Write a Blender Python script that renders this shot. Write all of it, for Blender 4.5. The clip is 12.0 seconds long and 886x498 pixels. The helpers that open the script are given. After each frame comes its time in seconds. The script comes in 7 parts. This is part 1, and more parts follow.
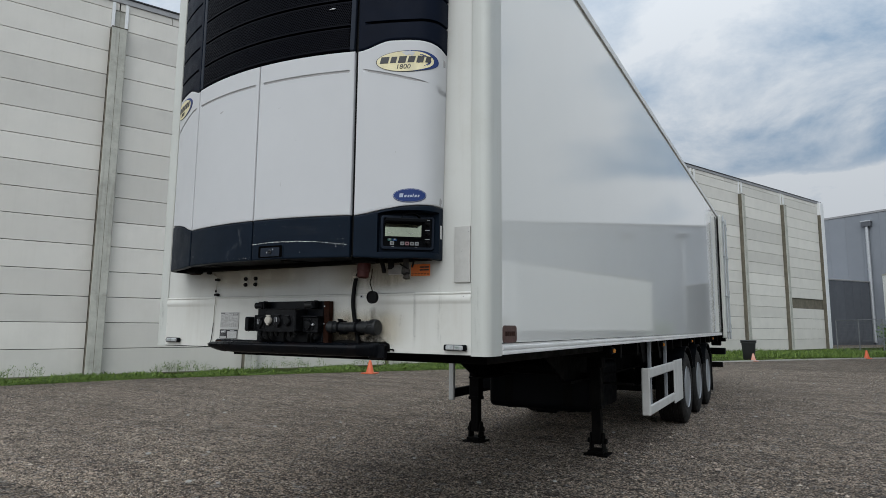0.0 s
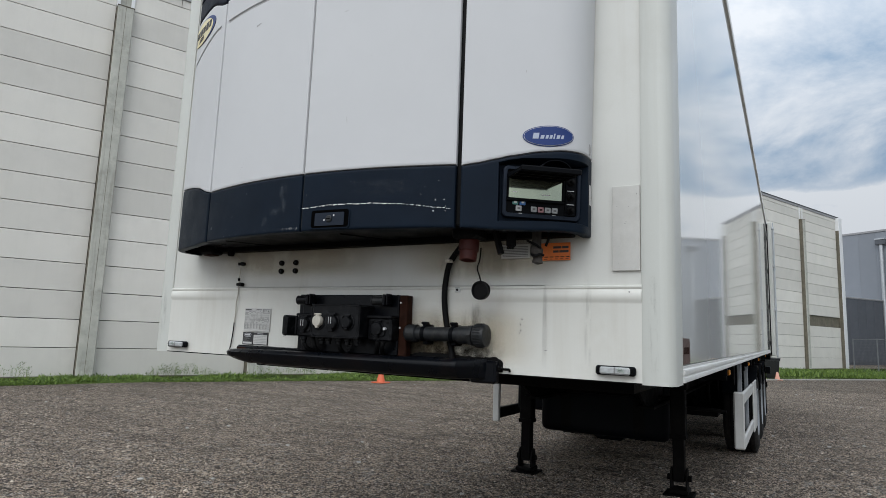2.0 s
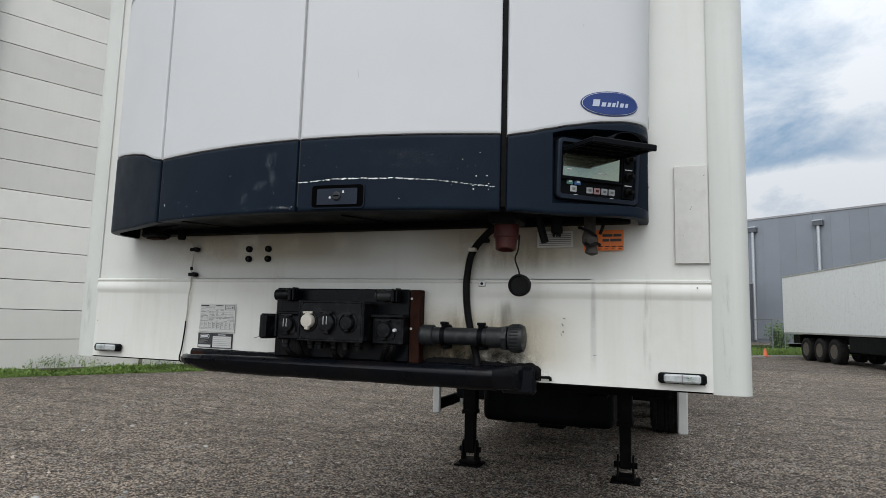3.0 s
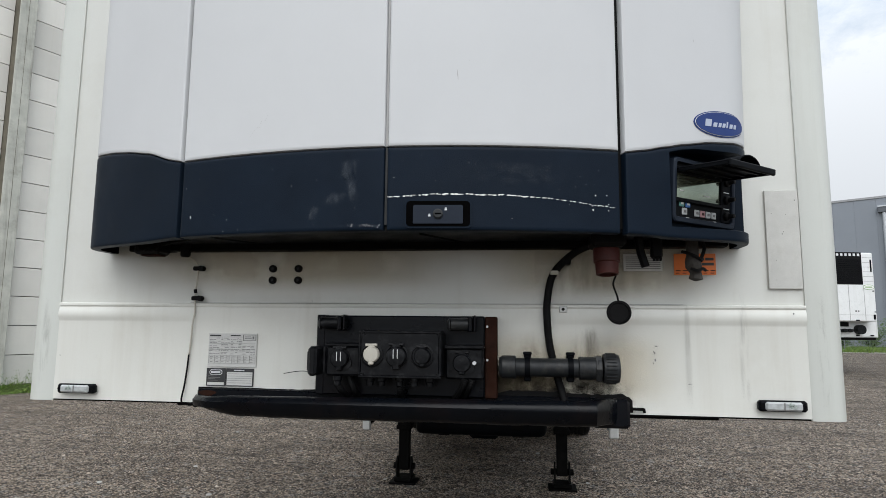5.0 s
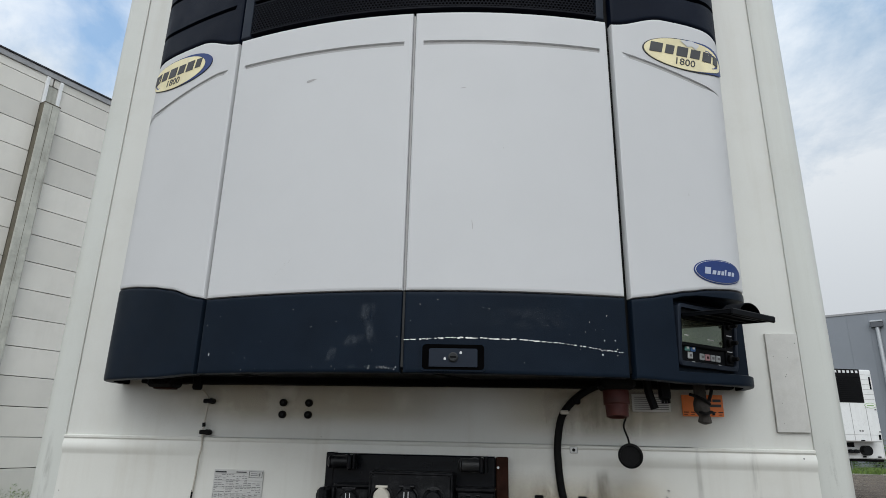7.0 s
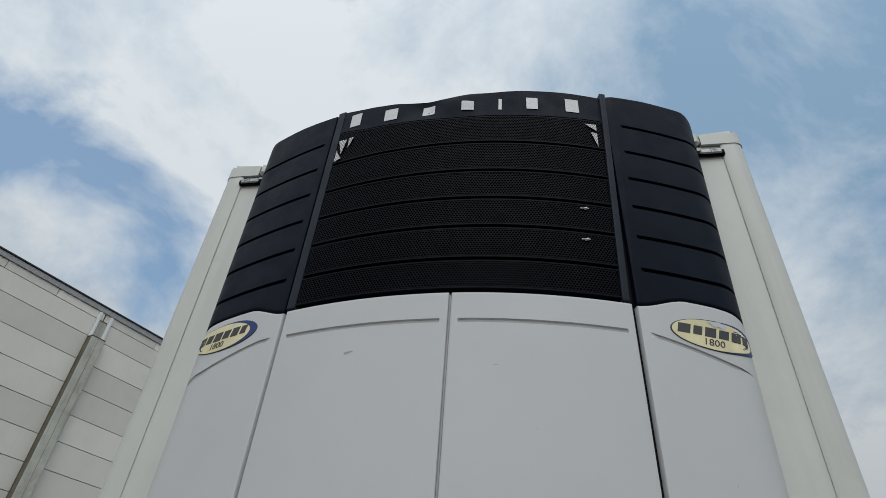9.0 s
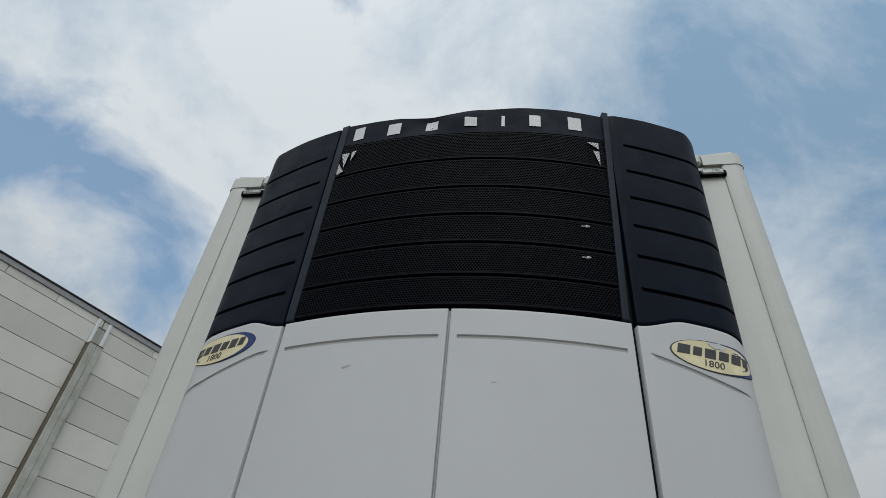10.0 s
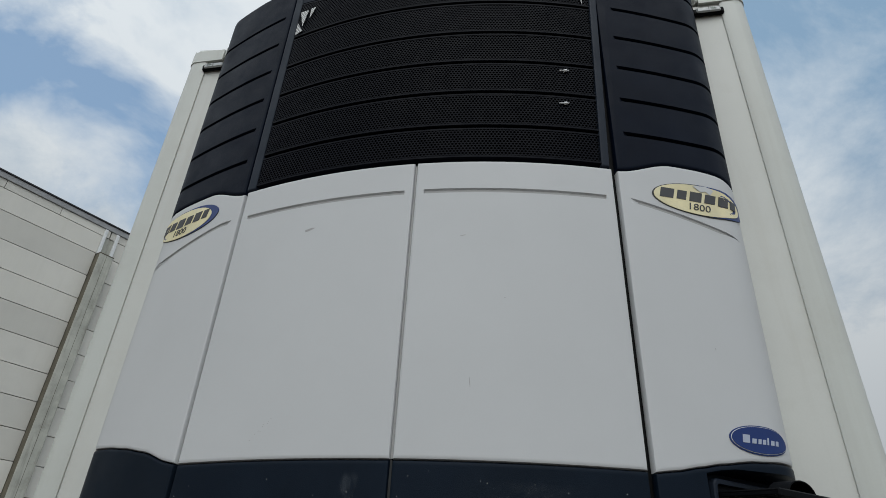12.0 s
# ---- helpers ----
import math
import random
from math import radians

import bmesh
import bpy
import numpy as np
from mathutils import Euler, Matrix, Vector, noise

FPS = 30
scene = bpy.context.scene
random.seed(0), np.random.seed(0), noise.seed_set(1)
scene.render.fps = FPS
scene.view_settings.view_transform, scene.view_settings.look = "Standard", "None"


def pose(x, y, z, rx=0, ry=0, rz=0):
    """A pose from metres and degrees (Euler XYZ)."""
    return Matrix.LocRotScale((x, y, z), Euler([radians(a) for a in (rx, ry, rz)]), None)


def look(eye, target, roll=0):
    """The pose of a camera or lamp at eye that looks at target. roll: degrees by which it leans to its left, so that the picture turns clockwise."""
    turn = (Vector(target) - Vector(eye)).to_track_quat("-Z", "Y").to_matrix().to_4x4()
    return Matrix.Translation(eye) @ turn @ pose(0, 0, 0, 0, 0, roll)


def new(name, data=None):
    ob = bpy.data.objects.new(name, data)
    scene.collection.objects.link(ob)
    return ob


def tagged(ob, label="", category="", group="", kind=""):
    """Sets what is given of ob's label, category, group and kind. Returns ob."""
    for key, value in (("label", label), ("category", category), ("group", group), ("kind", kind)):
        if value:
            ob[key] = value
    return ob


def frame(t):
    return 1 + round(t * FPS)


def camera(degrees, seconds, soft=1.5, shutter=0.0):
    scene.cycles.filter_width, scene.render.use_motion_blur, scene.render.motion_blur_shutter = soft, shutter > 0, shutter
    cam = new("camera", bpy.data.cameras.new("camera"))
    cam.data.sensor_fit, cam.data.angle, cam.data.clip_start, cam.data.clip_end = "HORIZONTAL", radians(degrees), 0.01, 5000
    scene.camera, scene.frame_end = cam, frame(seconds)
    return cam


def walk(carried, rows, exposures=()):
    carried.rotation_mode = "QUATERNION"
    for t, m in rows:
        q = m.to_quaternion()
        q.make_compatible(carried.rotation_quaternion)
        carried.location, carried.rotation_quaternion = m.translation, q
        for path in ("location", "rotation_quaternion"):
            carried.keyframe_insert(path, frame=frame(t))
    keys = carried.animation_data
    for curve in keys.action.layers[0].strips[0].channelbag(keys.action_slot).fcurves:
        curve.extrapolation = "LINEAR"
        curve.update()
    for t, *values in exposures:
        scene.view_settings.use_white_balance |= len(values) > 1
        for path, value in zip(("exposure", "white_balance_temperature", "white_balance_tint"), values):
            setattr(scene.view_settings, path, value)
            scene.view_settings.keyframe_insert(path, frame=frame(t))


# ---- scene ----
cam = camera(72.2, 12.0, soft=0.8)
PATH = [
    (0, (2.622, -2.798, 1.393), (1.643, -1.072, 1.644), 0.5),
    (0.5, (2.392, -2.518, 1.392), (1.417, -0.787, 1.624), -0.2),
    (1, (2.174, -2.348, 1.38), (1.18, -0.635, 1.654), 0.2),
    (1.5, (1.865, -2.225, 1.396), (0.898, -0.497, 1.684), 1.9),
    (2, (1.624, -2.099, 1.383), (0.646, -0.377, 1.659), 2.1),
    (2.5, (1.34, -1.946, 1.417), (0.51, -0.141, 1.648), 0.8),
    (4.3, (0.57, -1.932, 1.455), (0.211, 0.017, 1.724), 1.1),
    (4.5, (0.509, -1.906, 1.492), (0.228, 0.059, 1.735), -0.6),
    (5, (0.395, -1.912, 1.505), (0.124, 0.054, 1.752), 0.5),
    (5.5, (0.322, -1.961, 1.53), (0.098, 0.014, 1.748), 0.1),
    (6, (0.335, -1.974, 1.537), (0.084, -0.011, 1.825), 0.8),
    (6.5, (0.343, -1.992, 1.558), (0.096, -0.053, 1.981), 0.6),
    (7, (0.348, -2.002, 1.583), (0.102, -0.108, 2.176), 1.2),
    (7.5, (0.341, -2.017, 1.615), (0.084, -0.207, 2.426), 2.1),
    (7.7, (0.348, -2.021, 1.625), (0.076, -0.257, 2.526), 2.5),
    (9.3, (0.34, -2.072, 1.684), (0.015, -0.576, 2.971), 5.4),
    (9.5, (0.342, -2.073, 1.685), (0.018, -0.58, 2.975), 6.0),
    (10, (0.342, -2.071, 1.687), (0.027, -0.581, 2.984), 6.1),
    (10.5, (0.354, -2.074, 1.688), (0.031, -0.587, 2.986), 6.2),
    (11, (0.374, -2.044, 1.682), (0.05, -0.51, 2.924), 5.6),
    (11.5, (0.415, -1.965, 1.67), (0.086, -0.354, 2.808), 4.1),
    (12, (0.444, -1.866, 1.656), (0.09, -0.186, 2.682), 3.1),
]
EXPOSURES = [(0, -0.20, 6070, 9), (1.0, 0.0, 6080, 9), (1.5, 0.02, 6110, 9), (2.0, 0.0, 6110, 10), (2.5, 0.12, 6140, 10), (4.3, 0.18, 6190, 10), (5.5, 0.28, 6190, 10), (6.2, 0.26, 6170, 10), (7.0, -0.05, 6150, 9), (7.5, -0.08, 6150, 9), (9.3, -0.62, 6150, 7), (10.5, -0.64, 6150, 7), (12, -0.53, 6150, 7)]
walk(cam, [(t, look(eye, target, roll)) for t, eye, target, roll in PATH], EXPOSURES)

# ---------------------------------------------------------------- sky and sun
SUN_FROM = Vector((0.06, -0.68, 0.72)).normalized()


def build_sky():
    world = bpy.data.worlds.new("cloudy_sky")
    scene.world = world
    world.use_nodes = True
    nt = world.node_tree
    nt.nodes.clear()
    N, L = nt.nodes.new, nt.links.new
    out, bg = N("ShaderNodeOutputWorld"), N("ShaderNodeBackground")
    tc = N("ShaderNodeTexCoord")
    sky = N("ShaderNodeTexSky")
    sky.sky_type, sky.sun_disc = "NISHITA", False
    sky.sun_elevation = math.asin(SUN_FROM.z)
    sky.sun_rotation = math.atan2(SUN_FROM.x, SUN_FROM.y)
    dim = N("ShaderNodeVectorMath")
    dim.operation = "MULTIPLY"
    dim.inputs[1].default_value = (0.27, 0.30, 0.28)
    L(sky.outputs[0], dim.inputs[0])
    # cloud layer: the direction laid out on a high flat sheet
    sep = N("ShaderNodeSeparateXYZ")
    L(tc.outputs["Generated"], sep.inputs[0])
    up = N("ShaderNodeMath"); up.operation = "MAXIMUM"; up.inputs[1].default_value = 0.0
    L(sep.outputs["Z"], up.inputs[0])
    lift = N("ShaderNodeMath"); lift.operation = "ADD"; lift.inputs[1].default_value = 0.38
    L(up.outputs[0], lift.inputs[0])
    dx = N("ShaderNodeMath"); dx.operation = "DIVIDE"
    dy = N("ShaderNodeMath"); dy.operation = "DIVIDE"
    L(sep.outputs["X"], dx.inputs[0]); L(lift.outputs[0], dx.inputs[1])
    L(sep.outputs["Y"], dy.inputs[0]); L(lift.outputs[0], dy.inputs[1])
    flat = N("ShaderNodeCombineXYZ")
    L(dx.outputs[0], flat.inputs[0]); L(dy.outputs[0], flat.inputs[1])
    shift = N("ShaderNodeVectorMath"); shift.operation = "ADD"
    shift.inputs[1].default_value = (3.7, 1.3, 0.0)
    L(flat.outputs[0], shift.inputs[0])

    def fbm(scale, detail, rough, w, src):
        n = N("ShaderNodeTexNoise")
        n.noise_dimensions = "4D"
        n.inputs["Scale"].default_value, n.inputs["Detail"].default_value = scale, detail
        n.inputs["Roughness"].default_value, n.inputs["W"].default_value = rough, w
        n.inputs["Distortion"].default_value = 0.35
        L(src, n.inputs["Vector"])
        return n

    def toward(way, start, amount):
        """Rises to amount as the direction nears way."""
        d = N("ShaderNodeVectorMath"); d.operation = "DOT_PRODUCT"
        d.inputs[1].default_value = Vector(way).normalized()
        L(tc.outputs["Generated"], d.inputs[0])
        r = N("ShaderNodeMapRange"); r.interpolation_type = "SMOOTHSTEP"
        r.inputs[1].default_value, r.inputs[2].default_value = start, 1.0
        r.inputs[3].default_value, r.inputs[4].default_value = 0.0, amount
        L(d.outputs["Value"], r.inputs[0])
        return r.outputs[0]

    def plus(a, c):
        m = N("ShaderNodeMath"); m.operation = "ADD"
        L(a, m.inputs[0]); L(c, m.inputs[1])
        return m.outputs[0]

    cover, shade = fbm(3.0, 9, 0.57, 0.6, tc.outputs["Generated"]), fbm(2.4, 9, 0.62, 4.2, shift.outputs[0])
    # a break in the clouds to one side, heavier cloud to the other
    cover_out = plus(cover.outputs[0], toward((-0.64, 0.51, 0.57), 0.92, -0.09))
    for way, start, amount in (((-0.59, 0.59, 0.55), 0.988, -0.13), ((-0.64, 0.42, 0.64), 0.985, -0.17), ((-0.67, 0.57, 0.47), 0.985, 0.16), ((-0.58, 0.33, 0.74), 0.97, 0.22)):
        cover_out = plus(cover_out, toward(way, start, amount))
    cover_out = plus(cover_out, plus(toward((0.12, 0.87, 0.48), 0.90, 0.12), toward((0.1, -0.9, 0.35), 0.3, 0.15)))
    cover_out = plus(cover_out, plus(toward((0.5, 0.84, 0.22), 0.90, 0.14), toward((0.10, 0.96, 0.265), 0.97, 0.14)))
    deeper = N("ShaderNodeMath"); deeper.operation = "MULTIPLY_ADD"
    deeper.inputs[1].default_value, deeper.inputs[2].default_value = 1.6, -0.30
    L(shade.outputs[0], deeper.inputs[0])
    shade_out = plus(deeper.outputs[0], plus(toward((0.42, 0.56, 0.71), 0.86, -0.28), toward((0.08, 0.93, 0.36), 0.985, -0.10)))
    shade_out = plus(shade_out, toward((0.44, 0.86, 0.26), 0.95, 0.16))
    shade_out = plus(shade_out, plus(toward((-0.25, 0.48, 0.84), 0.90, 0.07), toward((-0.03, 0.98, 0.17), 0.985, 0.02)))
    # a long blue-grey cloud base over a paler strip of sky
    base = N("ShaderNodeMath"); base.operation = "MULTIPLY_ADD"
    base.inputs[1].default_value = 0.16
    L(shade.outputs[0], base.inputs[0])
    down = N("ShaderNodeMath"); down.operation = "SUBTRACT"; down.inputs[1].default_value = 0.08
    L(sep.outputs["Z"], down.inputs[0]); L(down.outputs[0], base.inputs[2])
    strip = N("ShaderNodeValToRGB")
    strip.color_ramp.interpolation = "EASE"
    for place, grey in ((0.14, 0.62), (0.205, 0.74), (0.238, 0.20), (0.27, 0.21), (0.33, 0.42), (0.42, 0.5)):
        e = strip.color_ramp.elements.new(place)
        e.color = (grey, grey, grey, 1)
    strip.color_ramp.elements[0].color = strip.color_ramp.elements[-1].color = (0.5, 0.5, 0.5, 1)
    L(base.outputs[0], strip.inputs[0])
    level = N("ShaderNodeMath"); level.operation = "SUBTRACT"; level.inputs[1].default_value = 0.5
    L(strip.outputs[0], level.inputs[0])
    belt = N("ShaderNodeMath"); belt.operation = "MULTIPLY"
    L(level.outputs[0], belt.inputs[0]); L(toward((0.06, 0.96, 0.26), 0.925, 1.0), belt.inputs[1])
    shade_out = plus(shade_out, belt.outputs[0])
    # clouds are brightest round the veiled sun
    shade_out = plus(shade_out, toward((-0.1, -0.88, 0.46), 0.25, 0.22))
    mask = N("ShaderNodeValToRGB")
    mask.color_ramp.elements[0].position, mask.color_ramp.elements[1].position = 0.30, 0.43
    mask.color_ramp.elements[0].color = (0.16, 0.16, 0.16, 1)
    L(cover_out, mask.inputs[0])
    tone = N("ShaderNodeValToRGB")
    tone.color_ramp.elements[0].position, tone.color_ramp.elements[1].position = 0.13, 0.56
    tone.color_ramp.elements[0].color = (0.37, 0.535, 0.725, 1)
    tone.color_ramp.elements[1].color = (1.10, 1.12, 1.13, 1)
    L(shade_out, tone.inputs[0])
    mix = N("ShaderNodeMix"); mix.data_type = "RGBA"
    L(mask.outputs[0], mix.inputs["Factor"])
    L(dim.outputs[0], mix.inputs["A"]); L(tone.outputs[0], mix.inputs["B"])
    # an overcast sky pales towards the zenith and round the veiled sun
    rise = N("ShaderNodeMapRange"); rise.interpolation_type = "SMOOTHSTEP"
    rise.inputs[1].default_value, rise.inputs[2].default_value = 0.05, 0.75
    rise.inputs[3].default_value, rise.inputs[4].default_value = 0.56, 1.0
    L(sep.outputs["Z"], rise.inputs[0])
    glow = plus(rise.outputs[0], toward(SUN_FROM, 0.1, 0.45))
    lit = N("ShaderNodeVectorMath"); lit.operation = "SCALE"
    L(mix.outputs["Result"], lit.inputs[0]); L(glow, lit.inputs["Scale"])
    L(lit.outputs[0], bg.inputs["Color"])
    bg.inputs["Strength"].default_value = 1.0
    L(bg.outputs[0], out.inputs["Surface"])


build_sky()
sun = new("sun", bpy.data.lights.new("sun", "SUN"))
sun.data.energy, sun.data.angle, sun.data.color = 1.1, radians(45), (1.0, 0.96, 0.90)
sun.matrix_world = look(SUN_FROM * 60, (0, 0, 0))


# ---------------------------------------------------------------- materials
def material(name, color, rough=0.5, metal=0.0, vary=0.12, scale=6.0, fine=90.0, bump=0.15, dist=0.002,
             coat=0.0, spec=0.5, streak=0.0, per_piece=0.0, dirt=None, dirt_amount=0.0, dirt_scale=2.0):
    """Painted or plain surface: two scales of variation, fine relief, optional vertical streaks, dirt and change from piece to piece."""
    m = bpy.data.materials.new(name)
    m.use_nodes = True
    nt = m.node_tree
    N, L = nt.nodes.new, nt.links.new
    b = nt.nodes["Principled BSDF"]
    b.inputs["Metallic"].default_value = metal
    b.inputs["Specular IOR Level"].default_value = spec
    b.inputs["Coat Weight"].default_value = coat
    b.inputs["Coat Roughness"].default_value = 0.04
    geo = N("ShaderNodeNewGeometry")

    def tex(sc, detail, rgh=0.6, squash=None):
        n = N("ShaderNodeTexNoise")
        n.inputs["Scale"].default_value, n.inputs["Detail"].default_value, n.inputs["Roughness"].default_value = sc, detail, rgh
        src = geo.outputs["Position"]
        if squash:
            v = N("ShaderNodeVectorMath"); v.operation = "MULTIPLY"; v.inputs[1].default_value = squash
            L(src, v.inputs[0]); src = v.outputs[0]
        L(src, n.inputs["Vector"])
        return n.outputs[0]

    def ramp(src, lo, hi, a=0.0, c=1.0):
        r = N("ShaderNodeMapRange")
        r.inputs[1].default_value, r.inputs[2].default_value = lo, hi
        r.inputs[3].default_value, r.inputs[4].default_value = a, c
        L(src, r.inputs[0])
        return r.outputs[0]

    def mixc(fac, a, c):
        x = N("ShaderNodeMix"); x.data_type = "RGBA"
        L(fac, x.inputs["Factor"])
        for sock, val in ((x.inputs["A"], a), (x.inputs["B"], c)):
            if isinstance(val, tuple):
                sock.default_value = (*val, 1)
            else:
                L(val, sock)
        return x.outputs["Result"]

    dark = tuple(c * (1 - vary) for c in color)
    lite = tuple(min(1, c * (1 + vary * 0.7)) for c in color)
    big = ramp(tex(scale, 4), 0.3, 0.7)
    col = mixc(big, dark, lite)
    grain = tex(fine, 3)
    g2 = ramp(grain, 0.3, 0.7, 0.0, min(1.0, vary * 1.5))
    col = mixc(g2, col, tuple(c * 0.72 for c in color))
    if streak:
        s = ramp(tex(1.0, 5, 0.65, (9.0, 9.0, 0.55)), 0.52, 0.75, 0.0, streak)
        col = mixc(s, col, dirt or tuple(c * 0.5 for c in color))
    if dirt_amount:
        d = ramp(tex(dirt_scale, 6, 0.7), 0.5, 0.74, 0.0, dirt_amount)
        col = mixc(d, col, dirt)
    if per_piece:
        oi = N("ShaderNodeObjectInfo")
        hsv = N("ShaderNodeHueSaturation")
        L(ramp(oi.outputs["Random"], 0, 1, 1 - per_piece, 1 + per_piece), hsv.inputs["Value"])
        L(col, hsv.inputs["Color"])
        col = hsv.outputs[0]
    L(col, b.inputs["Base Color"])
    L(ramp(tex(scale * 2.3, 4), 0.25, 0.75, max(0.02, rough * 0.8), min(1, rough * 1.2)), b.inputs["Roughness"])
    if bump:
        bp = N("ShaderNodeBump")
        bp.inputs["Strength"].default_value, bp.inputs["Distance"].default_value = bump, dist
        L(grain, bp.inputs["Height"])
        L(bp.outputs[0], b.inputs["Normal"])
    return m


def perforated(name, pitch):
    """Black sheet with round holes in staggered rows, by the mesh's own layout in metres."""
    m = bpy.data.materials.new(name)
    m.use_nodes = True
    nt = m.node_tree
    N, L = nt.nodes.new, nt.links.new
    b = nt.nodes["Principled BSDF"]
    uv = N("ShaderNodeUVMap")
    near = []
    for off in (0.0, 0.5):
        sc = N("ShaderNodeVectorMath"); sc.operation = "MULTIPLY_ADD"
        sc.inputs[1].default_value = (1 / pitch, 1 / (pitch * 1.732), 0)
        sc.inputs[2].default_value = (off, off, 0)
        L(uv.outputs[0], sc.inputs[0])
        fr = N("ShaderNodeVectorMath"); fr.operation = "FRACTION"
        L(sc.outputs[0], fr.inputs[0])
        ce = N("ShaderNodeVectorMath"); ce.operation = "SUBTRACT"; ce.inputs[1].default_value = (0.5, 0.5, 0)
        L(fr.outputs[0], ce.inputs[0])
        st = N("ShaderNodeVectorMath"); st.operation = "MULTIPLY"; st.inputs[1].default_value = (1, 1.732, 0)
        L(ce.outputs[0], st.inputs[0])
        le = N("ShaderNodeVectorMath"); le.operation = "LENGTH"
        L(st.outputs[0], le.inputs[0])
        near.append(le.outputs["Value"])
    mn = N("ShaderNodeMath"); mn.operation = "MINIMUM"
    L(near[0], mn.inputs[0]); L(near[1], mn.inputs[1])
    edge = N("ShaderNodeMapRange")
    edge.inputs[1].default_value, edge.inputs[2].default_value = 0.30, 0.40
    L(mn.outputs[0], edge.inputs[0])
    col = N("ShaderNodeMix"); col.data_type = "RGBA"
    col.inputs["A"].default_value, col.inputs["B"].default_value = (0.0006, 0.0006, 0.0008, 1), (0.0022, 0.0024, 0.0028, 1)
    L(edge.outputs[0], col.inputs["Factor"])
    L(col.outputs["Result"], b.inputs["Base Color"])
    b.inputs["Roughness"].default_value = 0.5
    b.inputs["Specular IOR Level"].default_value = 0.06
    bp = N("ShaderNodeBump"); bp.inputs["Distance"].default_value = 0.002; bp.inputs["Strength"].default_value = 0.25
    L(edge.outputs[0], bp.inputs["Height"]); L(bp.outputs[0], b.inputs["Normal"])
    return m


def ruts(N, L, geo, lo, hi, stretch=(0.22, 1.5), cut=(0.46, 0.66)):
    """Darker bands where wheels have passed, across the yard."""
    mp = N("ShaderNodeMapping")
    mp.inputs["Rotation"].default_value = (0, 0, radians(-28))
    mp.inputs["Scale"].default_value = (*stretch, 1.0)
    L(geo.outputs["Position"], mp.inputs["Vector"])
    n = N("ShaderNodeTexNoise")
    n.inputs["Scale"].default_value, n.inputs["Detail"].default_value, n.inputs["Roughness"].default_value = 1.0, 6, 0.62
    L(mp.outputs[0], n.inputs["Vector"])
    r = N("ShaderNodeMapRange")
    for i, val in enumerate((*cut, lo, hi)):
        r.inputs[i + 1].default_value = val
    L(n.outputs[0], r.inputs[0])
    return r.outputs[0]


def stone_material():
    """Loose chips: each its own grey or brown, darker in the ruts and in damp patches."""
    m = bpy.data.materials.new("stone_chips")
    m.use_nodes = True
    nt = m.node_tree
    N, L = nt.nodes.new, nt.links.new
    b = nt.nodes["Principled BSDF"]
    geo, r = N("ShaderNodeNewGeometry"), N("ShaderNodeValToRGB")
    e = r.color_ramp.elements
    e[0].position, e[0].color = 0.0, (0.022, 0.018, 0.015, 1)
    e[1].position, e[1].color = 1.0, (0.62, 0.55, 0.46, 1)
    for p, c in ((0.3, (0.135, 0.107, 0.083, 1)), (0.65, (0.38, 0.306, 0.235, 1)), (0.92, (0.50, 0.42, 0.335, 1))):
        k = e.new(p); k.color = c
    L(geo.outputs["Random Per Island"], r.inputs[0])
    n = N("ShaderNodeTexNoise"); n.inputs["Scale"].default_value, n.inputs["Detail"].default_value = 9, 6
    n.inputs["Roughness"].default_value = 0.65
    L(geo.outputs["Position"], n.inputs["Vector"])
    mr = N("ShaderNodeMapRange")
    for i, val in enumerate((0.50, 0.66, 0.0, 0.5)):
        mr.inputs[i + 1].default_value = val
    L(n.outputs[0], mr.inputs[0])
    mx = N("ShaderNodeMix"); mx.data_type = "RGBA"
    mx.inputs["B"].default_value = (0.05, 0.042, 0.036, 1)
    L(mr.outputs[0], mx.inputs["Factor"]); L(r.outputs[0], mx.inputs["A"])
    m2 = N("ShaderNodeMix"); m2.data_type = "RGBA"
    m2.inputs["B"].default_value = (0.06, 0.05, 0.043, 1)
    L(ruts(N, L, geo, 0.0, 0.28), m2.inputs["Factor"]); L(mx.outputs["Result"], m2.inputs["A"])
    L(m2.outputs["Result"], b.inputs["Base Color"])
    b.inputs["Roughness"].default_value = 0.8
    return m


